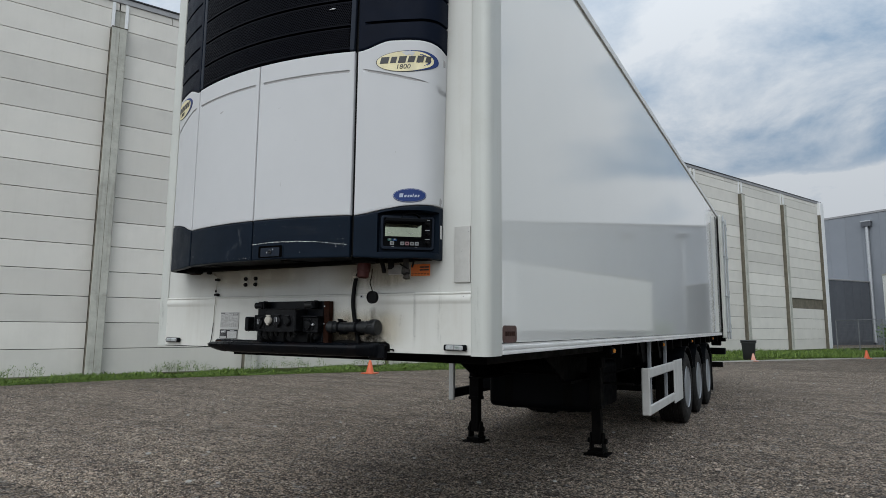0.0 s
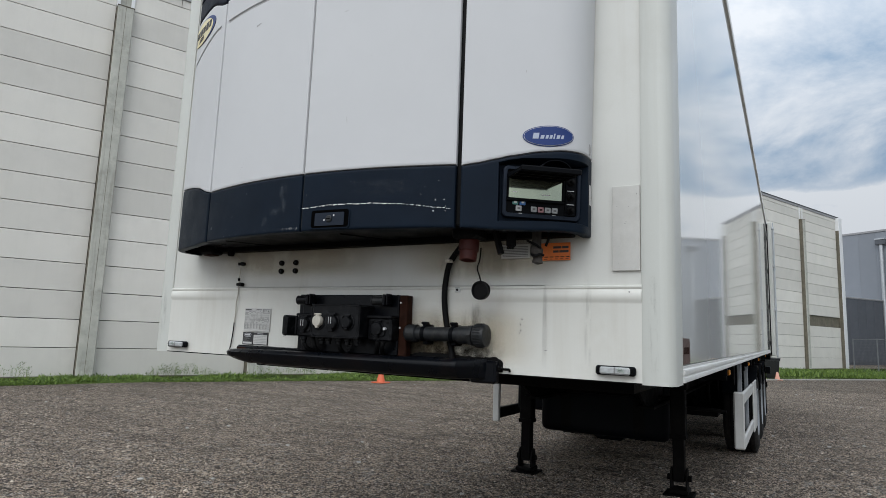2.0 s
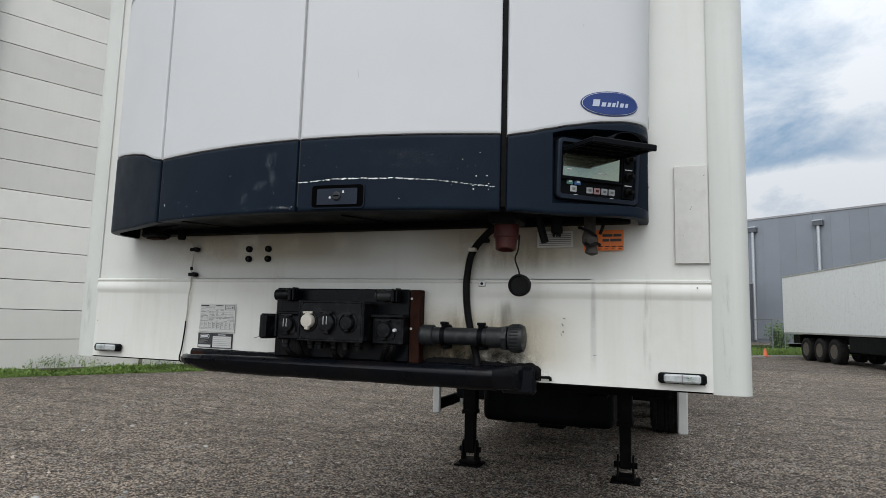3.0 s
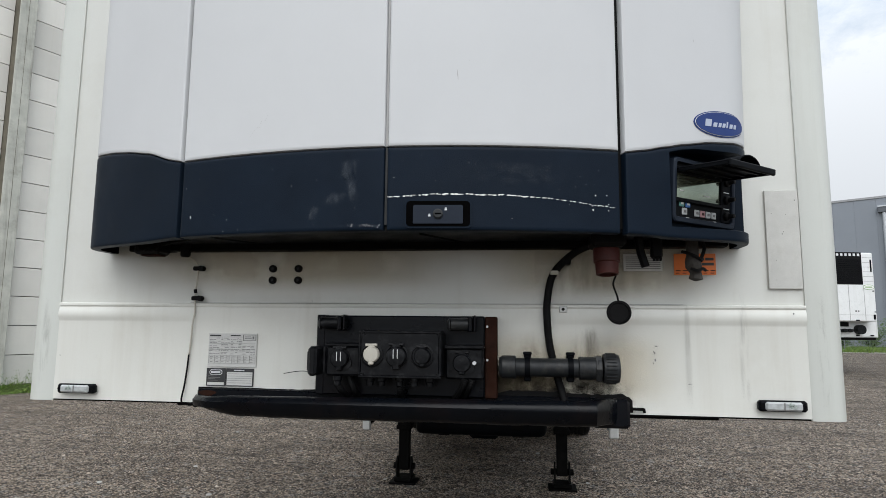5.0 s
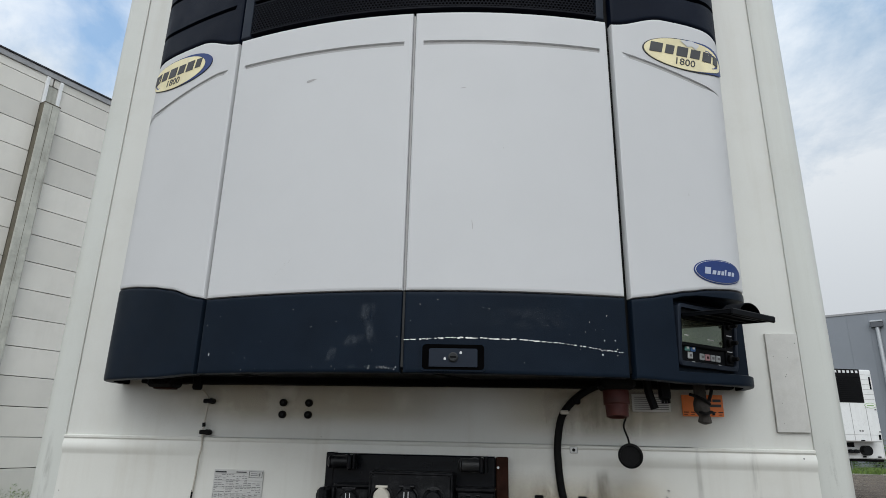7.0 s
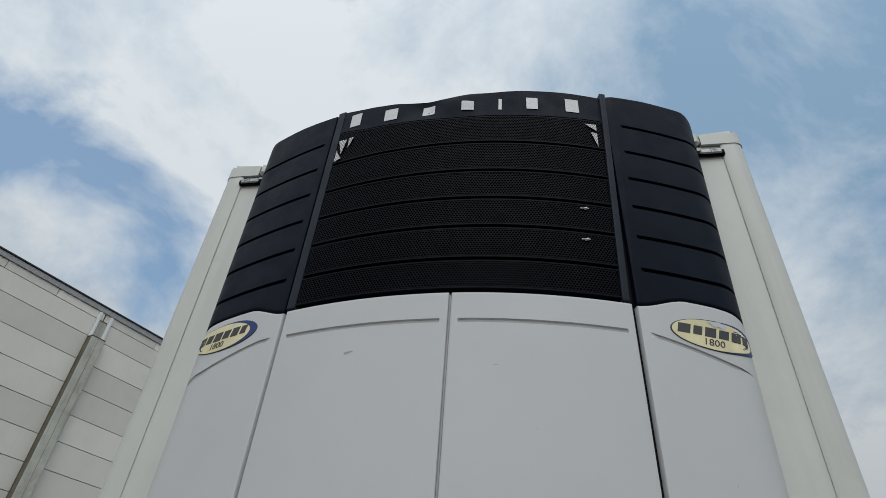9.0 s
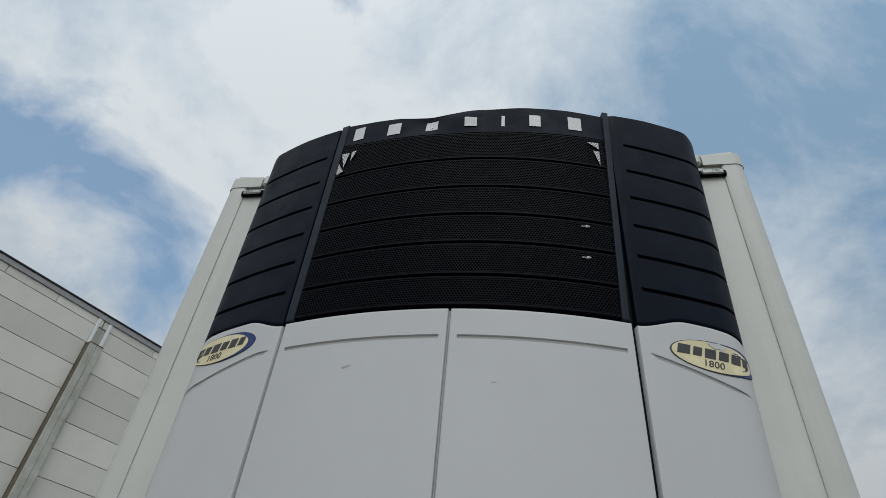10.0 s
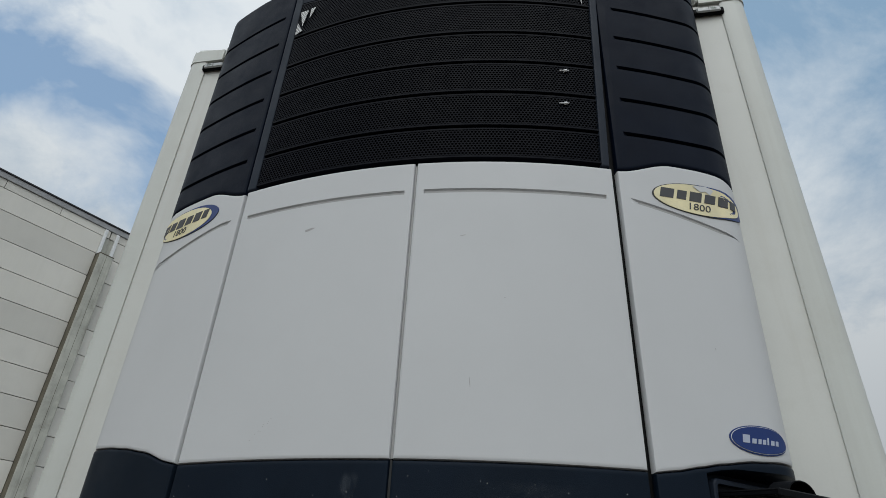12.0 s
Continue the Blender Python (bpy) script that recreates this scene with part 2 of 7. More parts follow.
def gravel_material():
    m = bpy.data.materials.new("gravel")
    m.use_nodes = True
    nt = m.node_tree
    N, L = nt.nodes.new, nt.links.new
    b = nt.nodes["Principled BSDF"]
    geo = N("ShaderNodeNewGeometry")

    def noise_(sc, det):
        n = N("ShaderNodeTexNoise"); n.inputs["Scale"].default_value = sc; n.inputs["Detail"].default_value = det
        n.inputs["Roughness"].default_value = 0.65
        L(geo.outputs["Position"], n.inputs["Vector"]); return n.outputs[0]

    def cells(sc):
        v = N("ShaderNodeTexVoronoi"); v.inputs["Scale"].default_value = sc
        L(geo.outputs["Position"], v.inputs["Vector"]); return v

    def rng(src, lo, hi, a, c):
        r = N("ShaderNodeMapRange")
        for i, val in enumerate((lo, hi, a, c)):
            r.inputs[i + 1].default_value = val
        L(src, r.inputs[0]); return r.outputs[0]

    def mixc(fac, a, c):
        x = N("ShaderNodeMix"); x.data_type = "RGBA"
        L(fac, x.inputs["Factor"])
        for sock, val in ((x.inputs["A"], a), (x.inputs["B"], c)):
            if isinstance(val, tuple):
                sock.default_value = (*val, 1)
            else:
                L(val, sock)
        return x.outputs["Result"]

    small, mid, large = cells(56), cells(30), cells(13)
    col = mixc(rng(noise_(0.35, 5), 0.35, 0.68, 0, 1), (0.47, 0.368, 0.272), (0.68, 0.555, 0.425))
    bright = N("ShaderNodeSeparateXYZ"); L(small.outputs["Color"], bright.inputs[0])
    col = mixc(rng(bright.outputs[0], 0.55, 0.95, 0, 0.95), col, (0.60, 0.54, 0.47))
    col = mixc(rng(bright.outputs[1], 0.55, 0.95, 0, 0.9), col, (0.022, 0.018, 0.016))
    bm_ = N("ShaderNodeSeparateXYZ"); L(mid.outputs["Color"], bm_.inputs[0])
    col = mixc(rng(bm_.outputs[0], 0.80, 0.95, 0, 0.75), col, (0.40, 0.38, 0.35))
    col = mixc(rng(bm_.outputs[1], 0.70, 0.95, 0, 0.8), col, (0.03, 0.025, 0.022))
    bl_ = N("ShaderNodeSeparateXYZ"); L(large.outputs["Color"], bl_.inputs[0])
    col = mixc(rng(bl_.outputs[0], 0.93, 0.99, 0, 0.7), col, (0.45, 0.43, 0.40))
    col = mixc(rng(noise_(1.6, 7), 0.50, 0.72, 0, 0.55), col, (0.08, 0.066, 0.055))
    col = mixc(rng(noise_(9, 6), 0.51, 0.68, 0, 0.55), col, (0.035, 0.029, 0.025))
    # crevice shade between stones painted in: darker away from each cell's middle
    col = mixc(rng(small.outputs["Distance"], 0.42, 0.68, 0, 0.8), col, (0.022, 0.018, 0.015))
    col = mixc(ruts(N, L, geo, 0.0, 0.36), col, (0.045, 0.037, 0.032))
    col = mixc(ruts(N, L, geo, 0.0, 0.6, (1.1, 6.5), (0.56, 0.68)), col, (0.030, 0.025, 0.021))
    L(col, b.inputs["Base Color"])
    b.inputs["Roughness"].default_value = 0.92
    b.inputs["Specular IOR Level"].default_value = 0.25
    add = N("ShaderNodeMath"); add.operation = "ADD"
    L(small.outputs["Distance"], add.inputs[0]); L(mid.outputs["Distance"], add.inputs[1])
    bp = N("ShaderNodeBump"); bp.inputs["Strength"].default_value = 1.0; bp.inputs["Distance"].default_value = 0.05
    bp.invert = True
    L(add.outputs[0], bp.inputs["Height"]); L(bp.outputs[0], b.inputs["Normal"])
    return m


def leaf_material(name, a, c):
    """Leaves and blades, each a little different."""
    m = bpy.data.materials.new(name)
    m.use_nodes = True
    nt = m.node_tree
    b = nt.nodes["Principled BSDF"]
    geo, r = nt.nodes.new("ShaderNodeNewGeometry"), nt.nodes.new("ShaderNodeValToRGB")
    r.color_ramp.elements[0].color, r.color_ramp.elements[1].color = (*a, 1), (*c, 1)
    nt.links.new(geo.outputs["Random Per Island"], r.inputs[0])
    nt.links.new(r.outputs[0], b.inputs["Base Color"])
    b.inputs["Roughness"].default_value = 0.6
    return m


M_GRAVEL = gravel_material()
M_STONE = stone_material()
M_GRASS = leaf_material("grass", (0.038, 0.085, 0.010), (0.180, 0.265, 0.040))
M_LEAF = leaf_material("shrub_leaf", (0.035, 0.08, 0.018), (0.11, 0.17, 0.045))
M_SOIL = material("grassy_soil", (0.045, 0.062, 0.020), 0.95, vary=0.5, scale=3, fine=60, spec=0.0)
M_GRP = material("white_box_paint", (0.555, 0.568, 0.53), 0.4, vary=0.05, scale=1.2, fine=160, bump=0.04, streak=0.22,
                 dirt=(0.34, 0.31, 0.25), dirt_amount=0.16, dirt_scale=3.0)
M_LOWER = material("grimy_white_box_paint", (0.675, 0.675, 0.628), 0.4, vary=0.05, scale=1.2, fine=160, bump=0.04, streak=0.22,
                   dirt=(0.36, 0.31, 0.23), dirt_amount=0.16, dirt_scale=4.0)
M_BULK = material("cream_white_bulkhead_paint", (0.60, 0.603, 0.565), 0.4, vary=0.05, scale=1.2, fine=160, bump=0.04, streak=0.22,
                  dirt=(0.36, 0.32, 0.24), dirt_amount=0.16, dirt_scale=3.0)
M_SIDE = material("glossy_white_side_skin", (0.75, 0.755, 0.72), 0.045, vary=0.03, scale=0.8, fine=1.6, bump=0.03, dist=0.01, spec=0.6, coat=0.45)
M_RAIL = material("white_aluminium_rail", (0.78, 0.78, 0.76), 0.35, vary=0.08, dirt=(0.3, 0.28, 0.25), dirt_amount=0.3)
M_COWL = material("white_cowl_plastic", (0.55, 0.557, 0.563), 0.55, vary=0.03, scale=2.0, fine=220, bump=0.06, spec=0.3, dist=0.001,
                  dirt=(0.5, 0.5, 0.5), dirt_amount=0.07, dirt_scale=5.0)
M_BAND = material("dark_navy_plastic", (0.0058, 0.0112, 0.0205), 0.45, vary=0.2, scale=5, fine=420, bump=0.35, spec=0.075, dist=0.0012,
                  dirt=(0.02, 0.027, 0.036), dirt_amount=0.12, dirt_scale=3.0)
M_LOUVRE = material("dark_louvre_plastic", (0.0024, 0.0055, 0.0145), 0.48, vary=0.2, scale=5, fine=420, bump=0.3, dist=0.0012, spec=0.065)
M_BLACKP = material("black_plastic", (0.0028, 0.0034, 0.0046), 0.5, vary=0.2, scale=5, fine=300, bump=0.2, spec=0.07, dist=0.001)
M_TORN = perforated("torn_light_mesh", 0.0115)
M_GROOVE = material("grey_groove", (0.36, 0.355, 0.35), 0.6, vary=0.1)
M_STEEL = material("black_chassis_steel", (0.0030, 0.0028, 0.0027), 0.6, vary=0.3, scale=5, fine=60, bump=0.3, spec=0.06,
                   dirt=(0.016, 0.014, 0.012), dirt_amount=0.4, dirt_scale=4.0)
M_BUMPER = material("worn_black_steel", (0.0024, 0.0032, 0.0050), 0.30, vary=0.25, scale=8, fine=60, bump=0.3, spec=0.16,
                    dirt=(0.020, 0.011, 0.009), dirt_amount=0.3, dirt_scale=9.0)
M_RUST = material("rusty_brown_steel", (0.027, 0.0095, 0.005), 0.75, vary=0.5, scale=22, fine=120, bump=0.4, spec=0.12, streak=0.4, dirt=(0.008, 0.005, 0.004))
M_BOXP = material("dusty_black_plastic", (0.0030, 0.0034, 0.0046), 0.38, vary=0.35, scale=26, fine=190, bump=0.4, spec=0.19,
                  dirt=(0.046, 0.047, 0.049), dirt_amount=0.6, dirt_scale=42.0)
# near-black that stands in for shade inside slots, recesses and the grille
M_DEEP_SHADE = material("deep_black", (0.0008, 0.0008, 0.001), 0.7, vary=0.1, bump=0.0, spec=0.02)
M_NET = material("black_grille_plastic", (0.0021, 0.0028, 0.0064), 0.44, vary=0.15, scale=8, bump=0.0, spec=0.055)
M_LABEL = material("greyed_label_paper", (0.55, 0.55, 0.53), 0.5, vary=0.05, scale=30, dirt=(0.4, 0.38, 0.33), dirt_amount=0.2, dirt_scale=25)
M_GREYP = material("weathered_grey_plastic", (0.0155, 0.0175, 0.0195), 0.45, vary=0.45, scale=22, fine=200, bump=0.3, streak=0.3, spec=0.3,
                   dirt=(0.066, 0.062, 0.055), dirt_amount=0.5, dirt_scale=24.0)
M_RUBBER = material("black_rubber", (0.0042, 0.0042, 0.0045), 0.6, vary=0.25, scale=30, fine=200, bump=0.2, spec=0.13)
M_TYRE = material("tyre_rubber", (0.012, 0.0115, 0.011), 0.8, vary=0.3, scale=8, fine=120, bump=0.4, spec=0.2,
                  dirt=(0.05, 0.045, 0.04), dirt_amount=0.35, dirt_scale=5.0)
M_ALU = material("dull_aluminium", (0.50, 0.50, 0.485), 0.45, 0.8, vary=0.14, scale=12, fine=260, bump=0.12,
                 dirt=(0.22, 0.2, 0.175), dirt_amount=0.4, dirt_scale=18.0)
M_PLATE = material("dull_cover_metal", (0.50, 0.495, 0.465), 0.5, 0.25, vary=0.1, scale=14, fine=240, bump=0.12,
                   dirt=(0.36, 0.34, 0.30), dirt_amount=0.35, dirt_scale=20.0)
M_GUARD = material("light_grey_guard_paint", (0.52, 0.52, 0.50), 0.5, vary=0.1, scale=5, streak=0.3, dirt=(0.25, 0.23, 0.2))
M_CREAM = material("cream_plastic", (0.50, 0.475, 0.41), 0.5, vary=0.12, scale=40, dirt=(0.3, 0.27, 0.22), dirt_amount=0.4, dirt_scale=40)
M_RED = material("faded_red_plastic", (0.064, 0.0135, 0.010), 0.55, vary=0.3, scale=20, spec=0.25, dirt=(0.05, 0.03, 0.03), dirt_amount=0.5, dirt_scale=15)
M_STRAP = material("dusty_grey_strap", (0.050, 0.045, 0.040), 0.8, vary=0.4, scale=40, spec=0.2)
M_ORANGE = material("orange_sticker", (0.80, 0.20, 0.035), 0.5, vary=0.1)
M_AMBER = material("amber_lens", (0.75, 0.28, 0.03), 0.25, vary=0.1)
M_PAPER = material("white_label", (0.80, 0.80, 0.77), 0.45, vary=0.06)
M_INK = material("black_print", (0.03, 0.03, 0.032), 0.5, vary=0.1)
M_GREYINK = material("grey_print", (0.16, 0.16, 0.155), 0.6, vary=0.1)
M_FINEINK = material("fine_grey_print", (0.20, 0.20, 0.195), 0.6, vary=0.1)
M_HAIR = material("hairline_print", (0.34, 0.34, 0.33), 0.6, vary=0.1)
M_BLUE = material("blue_badge", (0.011, 0.034, 0.155), 0.4, vary=0.1, spec=0.3)
M_PALEBLUE = material("pale_blue_print", (0.40, 0.44, 0.54), 0.4, vary=0.08)
M_SILVER = material("silver_print", (0.62, 0.63, 0.64), 0.4, vary=0.08)
M_BADGE = material("cream_badge", (0.78, 0.70, 0.42), 0.4, vary=0.15, scale=12, dirt=(0.7, 0.68, 0.55), dirt_amount=0.5, dirt_scale=9)
M_LENS = material("clear_lamp_lens", (0.42, 0.44, 0.44), 0.15, vary=0.25, scale=60, spec=0.8)
M_LED_GLINT = material("greenish_led", (0.40, 0.46, 0.42), 0.2, vary=0.5, scale=200, fine=300)
M_SCREEN = material("lcd_screen", (0.37, 0.41, 0.31), 0.07, 0.8, vary=0.1, bump=0.0, spec=0.8)
M_CHIP = material("bare_paint_chip", (0.7, 0.7, 0.68), 0.6, vary=0.1)
M_RIM = material("grey_steel_rim", (0.29, 0.31, 0.33), 0.45, 0.3, vary=0.15, dirt=(0.12, 0.1, 0.08), dirt_amount=0.4, dirt_scale=6)
M_OLDCONE = material("faded_pink_cone", (0.62, 0.30, 0.22), 0.6, vary=0.2, dirt=(0.5, 0.45, 0.4), dirt_amount=0.5, dirt_scale=6)
M_UPRIGHT = material("dark_slate_frame", (0.01615, 0.0221, 0.034), 0.5, vary=0.15, spec=0.12)
M_BROWN = material("faded_brown_sticker", (0.085, 0.042, 0.033), 0.5, vary=0.3, scale=25)
M_CONC = material("white_concrete_panel", (0.655, 0.637, 0.585), 0.8, vary=0.06, scale=1.4, fine=70, bump=0.25, streak=0.14,
                  dirt=(0.50, 0.48, 0.41), dirt_amount=0.18, dirt_scale=0.7, per_piece=0.11)
M_PILLAR = material("grey_concrete_pillar", (0.48, 0.48, 0.425), 0.85, vary=0.2, scale=2.5, fine=60, bump=0.35, streak=0.5,
                    dirt=(0.15, 0.14, 0.115), dirt_amount=0.45, dirt_scale=3.0)
M_LEDGE = material("stained_brown_concrete", (0.15, 0.135, 0.10), 0.9, vary=0.35, scale=3, fine=40, bump=0.3, streak=0.6, dirt=(0.05, 0.045, 0.03))
M_JOINT = material("dark_joint", (0.085, 0.083, 0.075), 0.9)
M_FLASH = material("roof_flashing", (0.32, 0.32, 0.325), 0.5, 0.3)
M_LIP = material("dark_roof_lip", (0.025, 0.025, 0.03), 0.5, 0.2)
M_WHITE = material("white_painted_metal", (0.74, 0.75, 0.75), 0.4, vary=0.06)
M_GREY = material("blue_grey_cladding", (0.21, 0.228, 0.255), 0.45, vary=0.05, scale=0.6, fine=30, bump=0.05, per_piece=0.04)
M_DGREY = material("dark_grey_cladding", (0.085, 0.092, 0.105), 0.5, vary=0.08, scale=0.8, fine=30, bump=0.05, per_piece=0.05)
M_WEATHER = material("weathered_zinc", (0.20, 0.21, 0.22), 0.55, 0.5, vary=0.15)
M_DUSTY = material("dusty_brown_rim", (0.10, 0.085, 0.07), 0.7, 0.1, vary=0.3, dirt=(0.05, 0.04, 0.03), dirt_amount=0.4, dirt_scale=6)
M_ZINC = material("galvanised_steel", (0.50, 0.52, 0.54), 0.45, 0.6, vary=0.12)
M_CONE = material("orange_cone_plastic", (0.62, 0.12, 0.04), 0.5, vary=0.1, dirt=(0.3, 0.12, 0.07), dirt_amount=0.4, dirt_scale=9)
M_BIN = material("dark_green_bin_plastic", (0.007, 0.009, 0.009), 0.5, vary=0.2)
M_KERB = material("pale_concrete_kerb", (0.42, 0.41, 0.38), 0.85, vary=0.15)
M_BTRAIL = material("white_trailer_paint", (0.74, 0.75, 0.74), 0.3, vary=0.04, streak=0.15, dirt=(0.4, 0.38, 0.33))
M_GREENK = material("green_print", (0.25, 0.42, 0.16), 0.5)
BUTTON = {c: material(c + "_button", v, 0.5) for c, v in dict(grey=(0.45, 0.46, 0.46), blue=(0.05, 0.16, 0.42), teal=(0.10, 0.28, 0.25), red=(0.50, 0.27, 0.28)).items()}
nt = M_TORN.node_tree
for node in nt.nodes:
    if node.type == "MIX":
        node.inputs["A"].default_value, node.inputs["B"].default_value = (0.75, 0.76, 0.76, 1), (0.25, 0.25, 0.25, 1)


# ---------------------------------------------------------------- building helpers
BASE = {}


def thing(name, label, category, at=(0, 0, 0), group="", kind=""):
    ob = new(name)
    ob.empty_display_size = 0.2
    ob.matrix_world = Matrix.Translation(at)
    BASE[ob.name] = Vector(at)
    return tagged(ob, label, category, group, kind)


def to_mesh(name, bm, mat, sharp=32):
    bmesh.ops.recalc_face_normals(bm, faces=bm.faces)
    me = bpy.data.meshes.new(name)
    bm.to_mesh(me)
    bm.free()
    me.polygons.foreach_set("use_smooth", [True] * len(me.polygons))
    me.set_sharp_from_angle(angle=radians(sharp))
    me.materials.append(mat)
    return me


def weighted(ob):
    """Normals weighted by area, so that wide faces stay flat beside rounded edges."""
    me = ob.data
    me.polygons.foreach_set("use_smooth", [True] * len(me.polygons))
    if "sharp_edge" in me.attributes:
        me.attributes.remove(me.attributes["sharp_edge"])
    acc = [Vector() for _ in me.vertices]
    for p in me.polygons:
        for v in p.vertices:
            acc[v] += p.normal * p.area
    me.normals_split_custom_set_from_vertices([a.normalized() for a in acc])
    return ob


def part(name, bm, mat, parent, label=""):
    """Links a bmesh, given in the world's metres, as one mesh under a thing or a part."""
    base = BASE[parent.name]
    bm.transform(Matrix.Translation(-base))
    ob = new(name, to_mesh(name, bm, mat))
    ob.parent = parent
    BASE[ob.name] = base
    return tagged(ob, label)


def single(name, bm, mat, label, category, at=(0, 0, 0), group="", kind=""):
    bm.transform(Matrix.Translation(-Vector(at)))
    ob = new(name, to_mesh(name, bm, mat))
    ob.matrix_world = Matrix.Translation(at)
    BASE[ob.name] = Vector(at)
    return tagged(ob, label, category, group, kind)


def again(ob, offset, parent=None, m=None):
    """Another part on the same mesh."""
    o = new(ob.name.split(".")[0], ob.data)
    o.parent = parent or ob.parent
    o.matrix_basis = Matrix.Translation(offset) @ (m or Matrix())
    BASE[o.name] = BASE[o.parent.name]
    return o


def box(bm, lo, hi, bevel=0.0, m=None, seg=1):
    b = bmesh.new()
    bmesh.ops.create_cube(b, size=1)
    for v in b.verts:
        v.co = Vector([lo[i] + (v.co[i] + 0.5) * (hi[i] - lo[i]) for i in range(3)])
    if bevel:
        bmesh.ops.bevel(b, geom=b.edges[:], offset=bevel, segments=seg, profile=0.6, affect="EDGES")
    if m:
        b.transform(m)
    merge(bm, b)
    return bm


def merge(bm, b):
    me = bpy.data.meshes.new("tmp")
    b.to_mesh(me)
    b.free()
    bm.from_mesh(me)
    bpy.data.meshes.remove(me)


def new_box(lo, hi, bevel=0.0, m=None):
    return box(bmesh.new(), lo, hi, bevel, m)


def rod(bm, p, q, r, n=12, r2=None):
    p, q = Vector(p), Vector(q)
    b = bmesh.new()
    bmesh.ops.create_cone(b, cap_ends=True, segments=n, radius1=r, radius2=r if r2 is None else r2, depth=(q - p).length)
    b.transform(Matrix.Translation((p + q) / 2) @ (q - p).to_track_quat("Z", "Y").to_matrix().to_4x4())
    merge(bm, b)
    return bm


def lathe(bm, prof, p, axis, n=32):
    """Turns a profile of (radius, along) round an axis through p."""
    axis = Vector(axis).normalized()
    q = axis.to_track_quat("Z", "Y").to_matrix()
    rings = []
    for r, h in prof:
        rings.append([bm.verts.new(Vector(p) + q @ Vector((r * math.cos(2 * math.pi * i / n), r * math.sin(2 * math.pi * i / n), h))) for i in range(n)])
    for a, c in zip(rings, rings[1:]):
        for i in range(n):
            bm.faces.new((a[i], a[(i + 1) % n], c[(i + 1) % n], c[i]))
    for ring in (rings[0], rings[-1]):
        if (ring[0].co - ring[n // 2].co).length > 1e-5:
            bm.faces.new(ring)
    return bm


def smooth_line(pts, n=8):
    """A line through points, rounded between them."""
    P = [Vector(p) for p in pts]
    P = [2 * P[0] - P[1]] + P + [2 * P[-1] - P[-2]]
    out = []
    for i in range(1, len(P) - 2):
        a, b, c, d = P[i - 1:i + 3]
        for k in range(n):
            t = k / n
            out.append(0.5 * (2 * b + (c - a) * t + (2 * a - 5 * b + 4 * c - d) * t * t + (3 * b - a - 3 * c + d) * t ** 3))
    return out + [P[-2]]


def hose(bm, pts, r, n=10, ribs=0.0):
    line = smooth_line(pts)
    rings = []
    side = Vector((0.3, 0.9, 0.2))
    for i, p in enumerate(line):
        d = (line[min(i + 1, len(line) - 1)] - line[max(i - 1, 0)]).normalized()
        a = d.cross(side).normalized()
        c = d.cross(a)
        rr = r * (1 + (ribs if i % 2 else 0))
        rings.append([bm.verts.new(p + rr * (math.cos(2 * math.pi * k / n) * a + math.sin(2 * math.pi * k / n) * c)) for k in range(n)])
    for a, c in zip(rings, rings[1:]):
        for k in range(n):
            bm.faces.new((a[k], a[(k + 1) % n], c[(k + 1) % n], c[k]))
    bm.faces.new(rings[0]); bm.faces.new(rings[-1])
    return bm


def prism(bm, pts, axis, a, c):
    """Extrudes a closed outline along x, y or z from a to c; the outline holds the two other coordinates in their order."""
    i = "xyz".index(axis)

    def at(p, h):
        q = list(p); q.insert(i, h); return q
    va = [bm.verts.new(at(p, a)) for p in pts]
    vc = [bm.verts.new(at(p, c)) for p in pts]
    bm.faces.new(va); bm.faces.new(vc)
    for k in range(len(pts)):
        j = (k + 1) % len(pts)
        bm.faces.new((va[k], va[j], vc[j], vc[k]))
    return bm


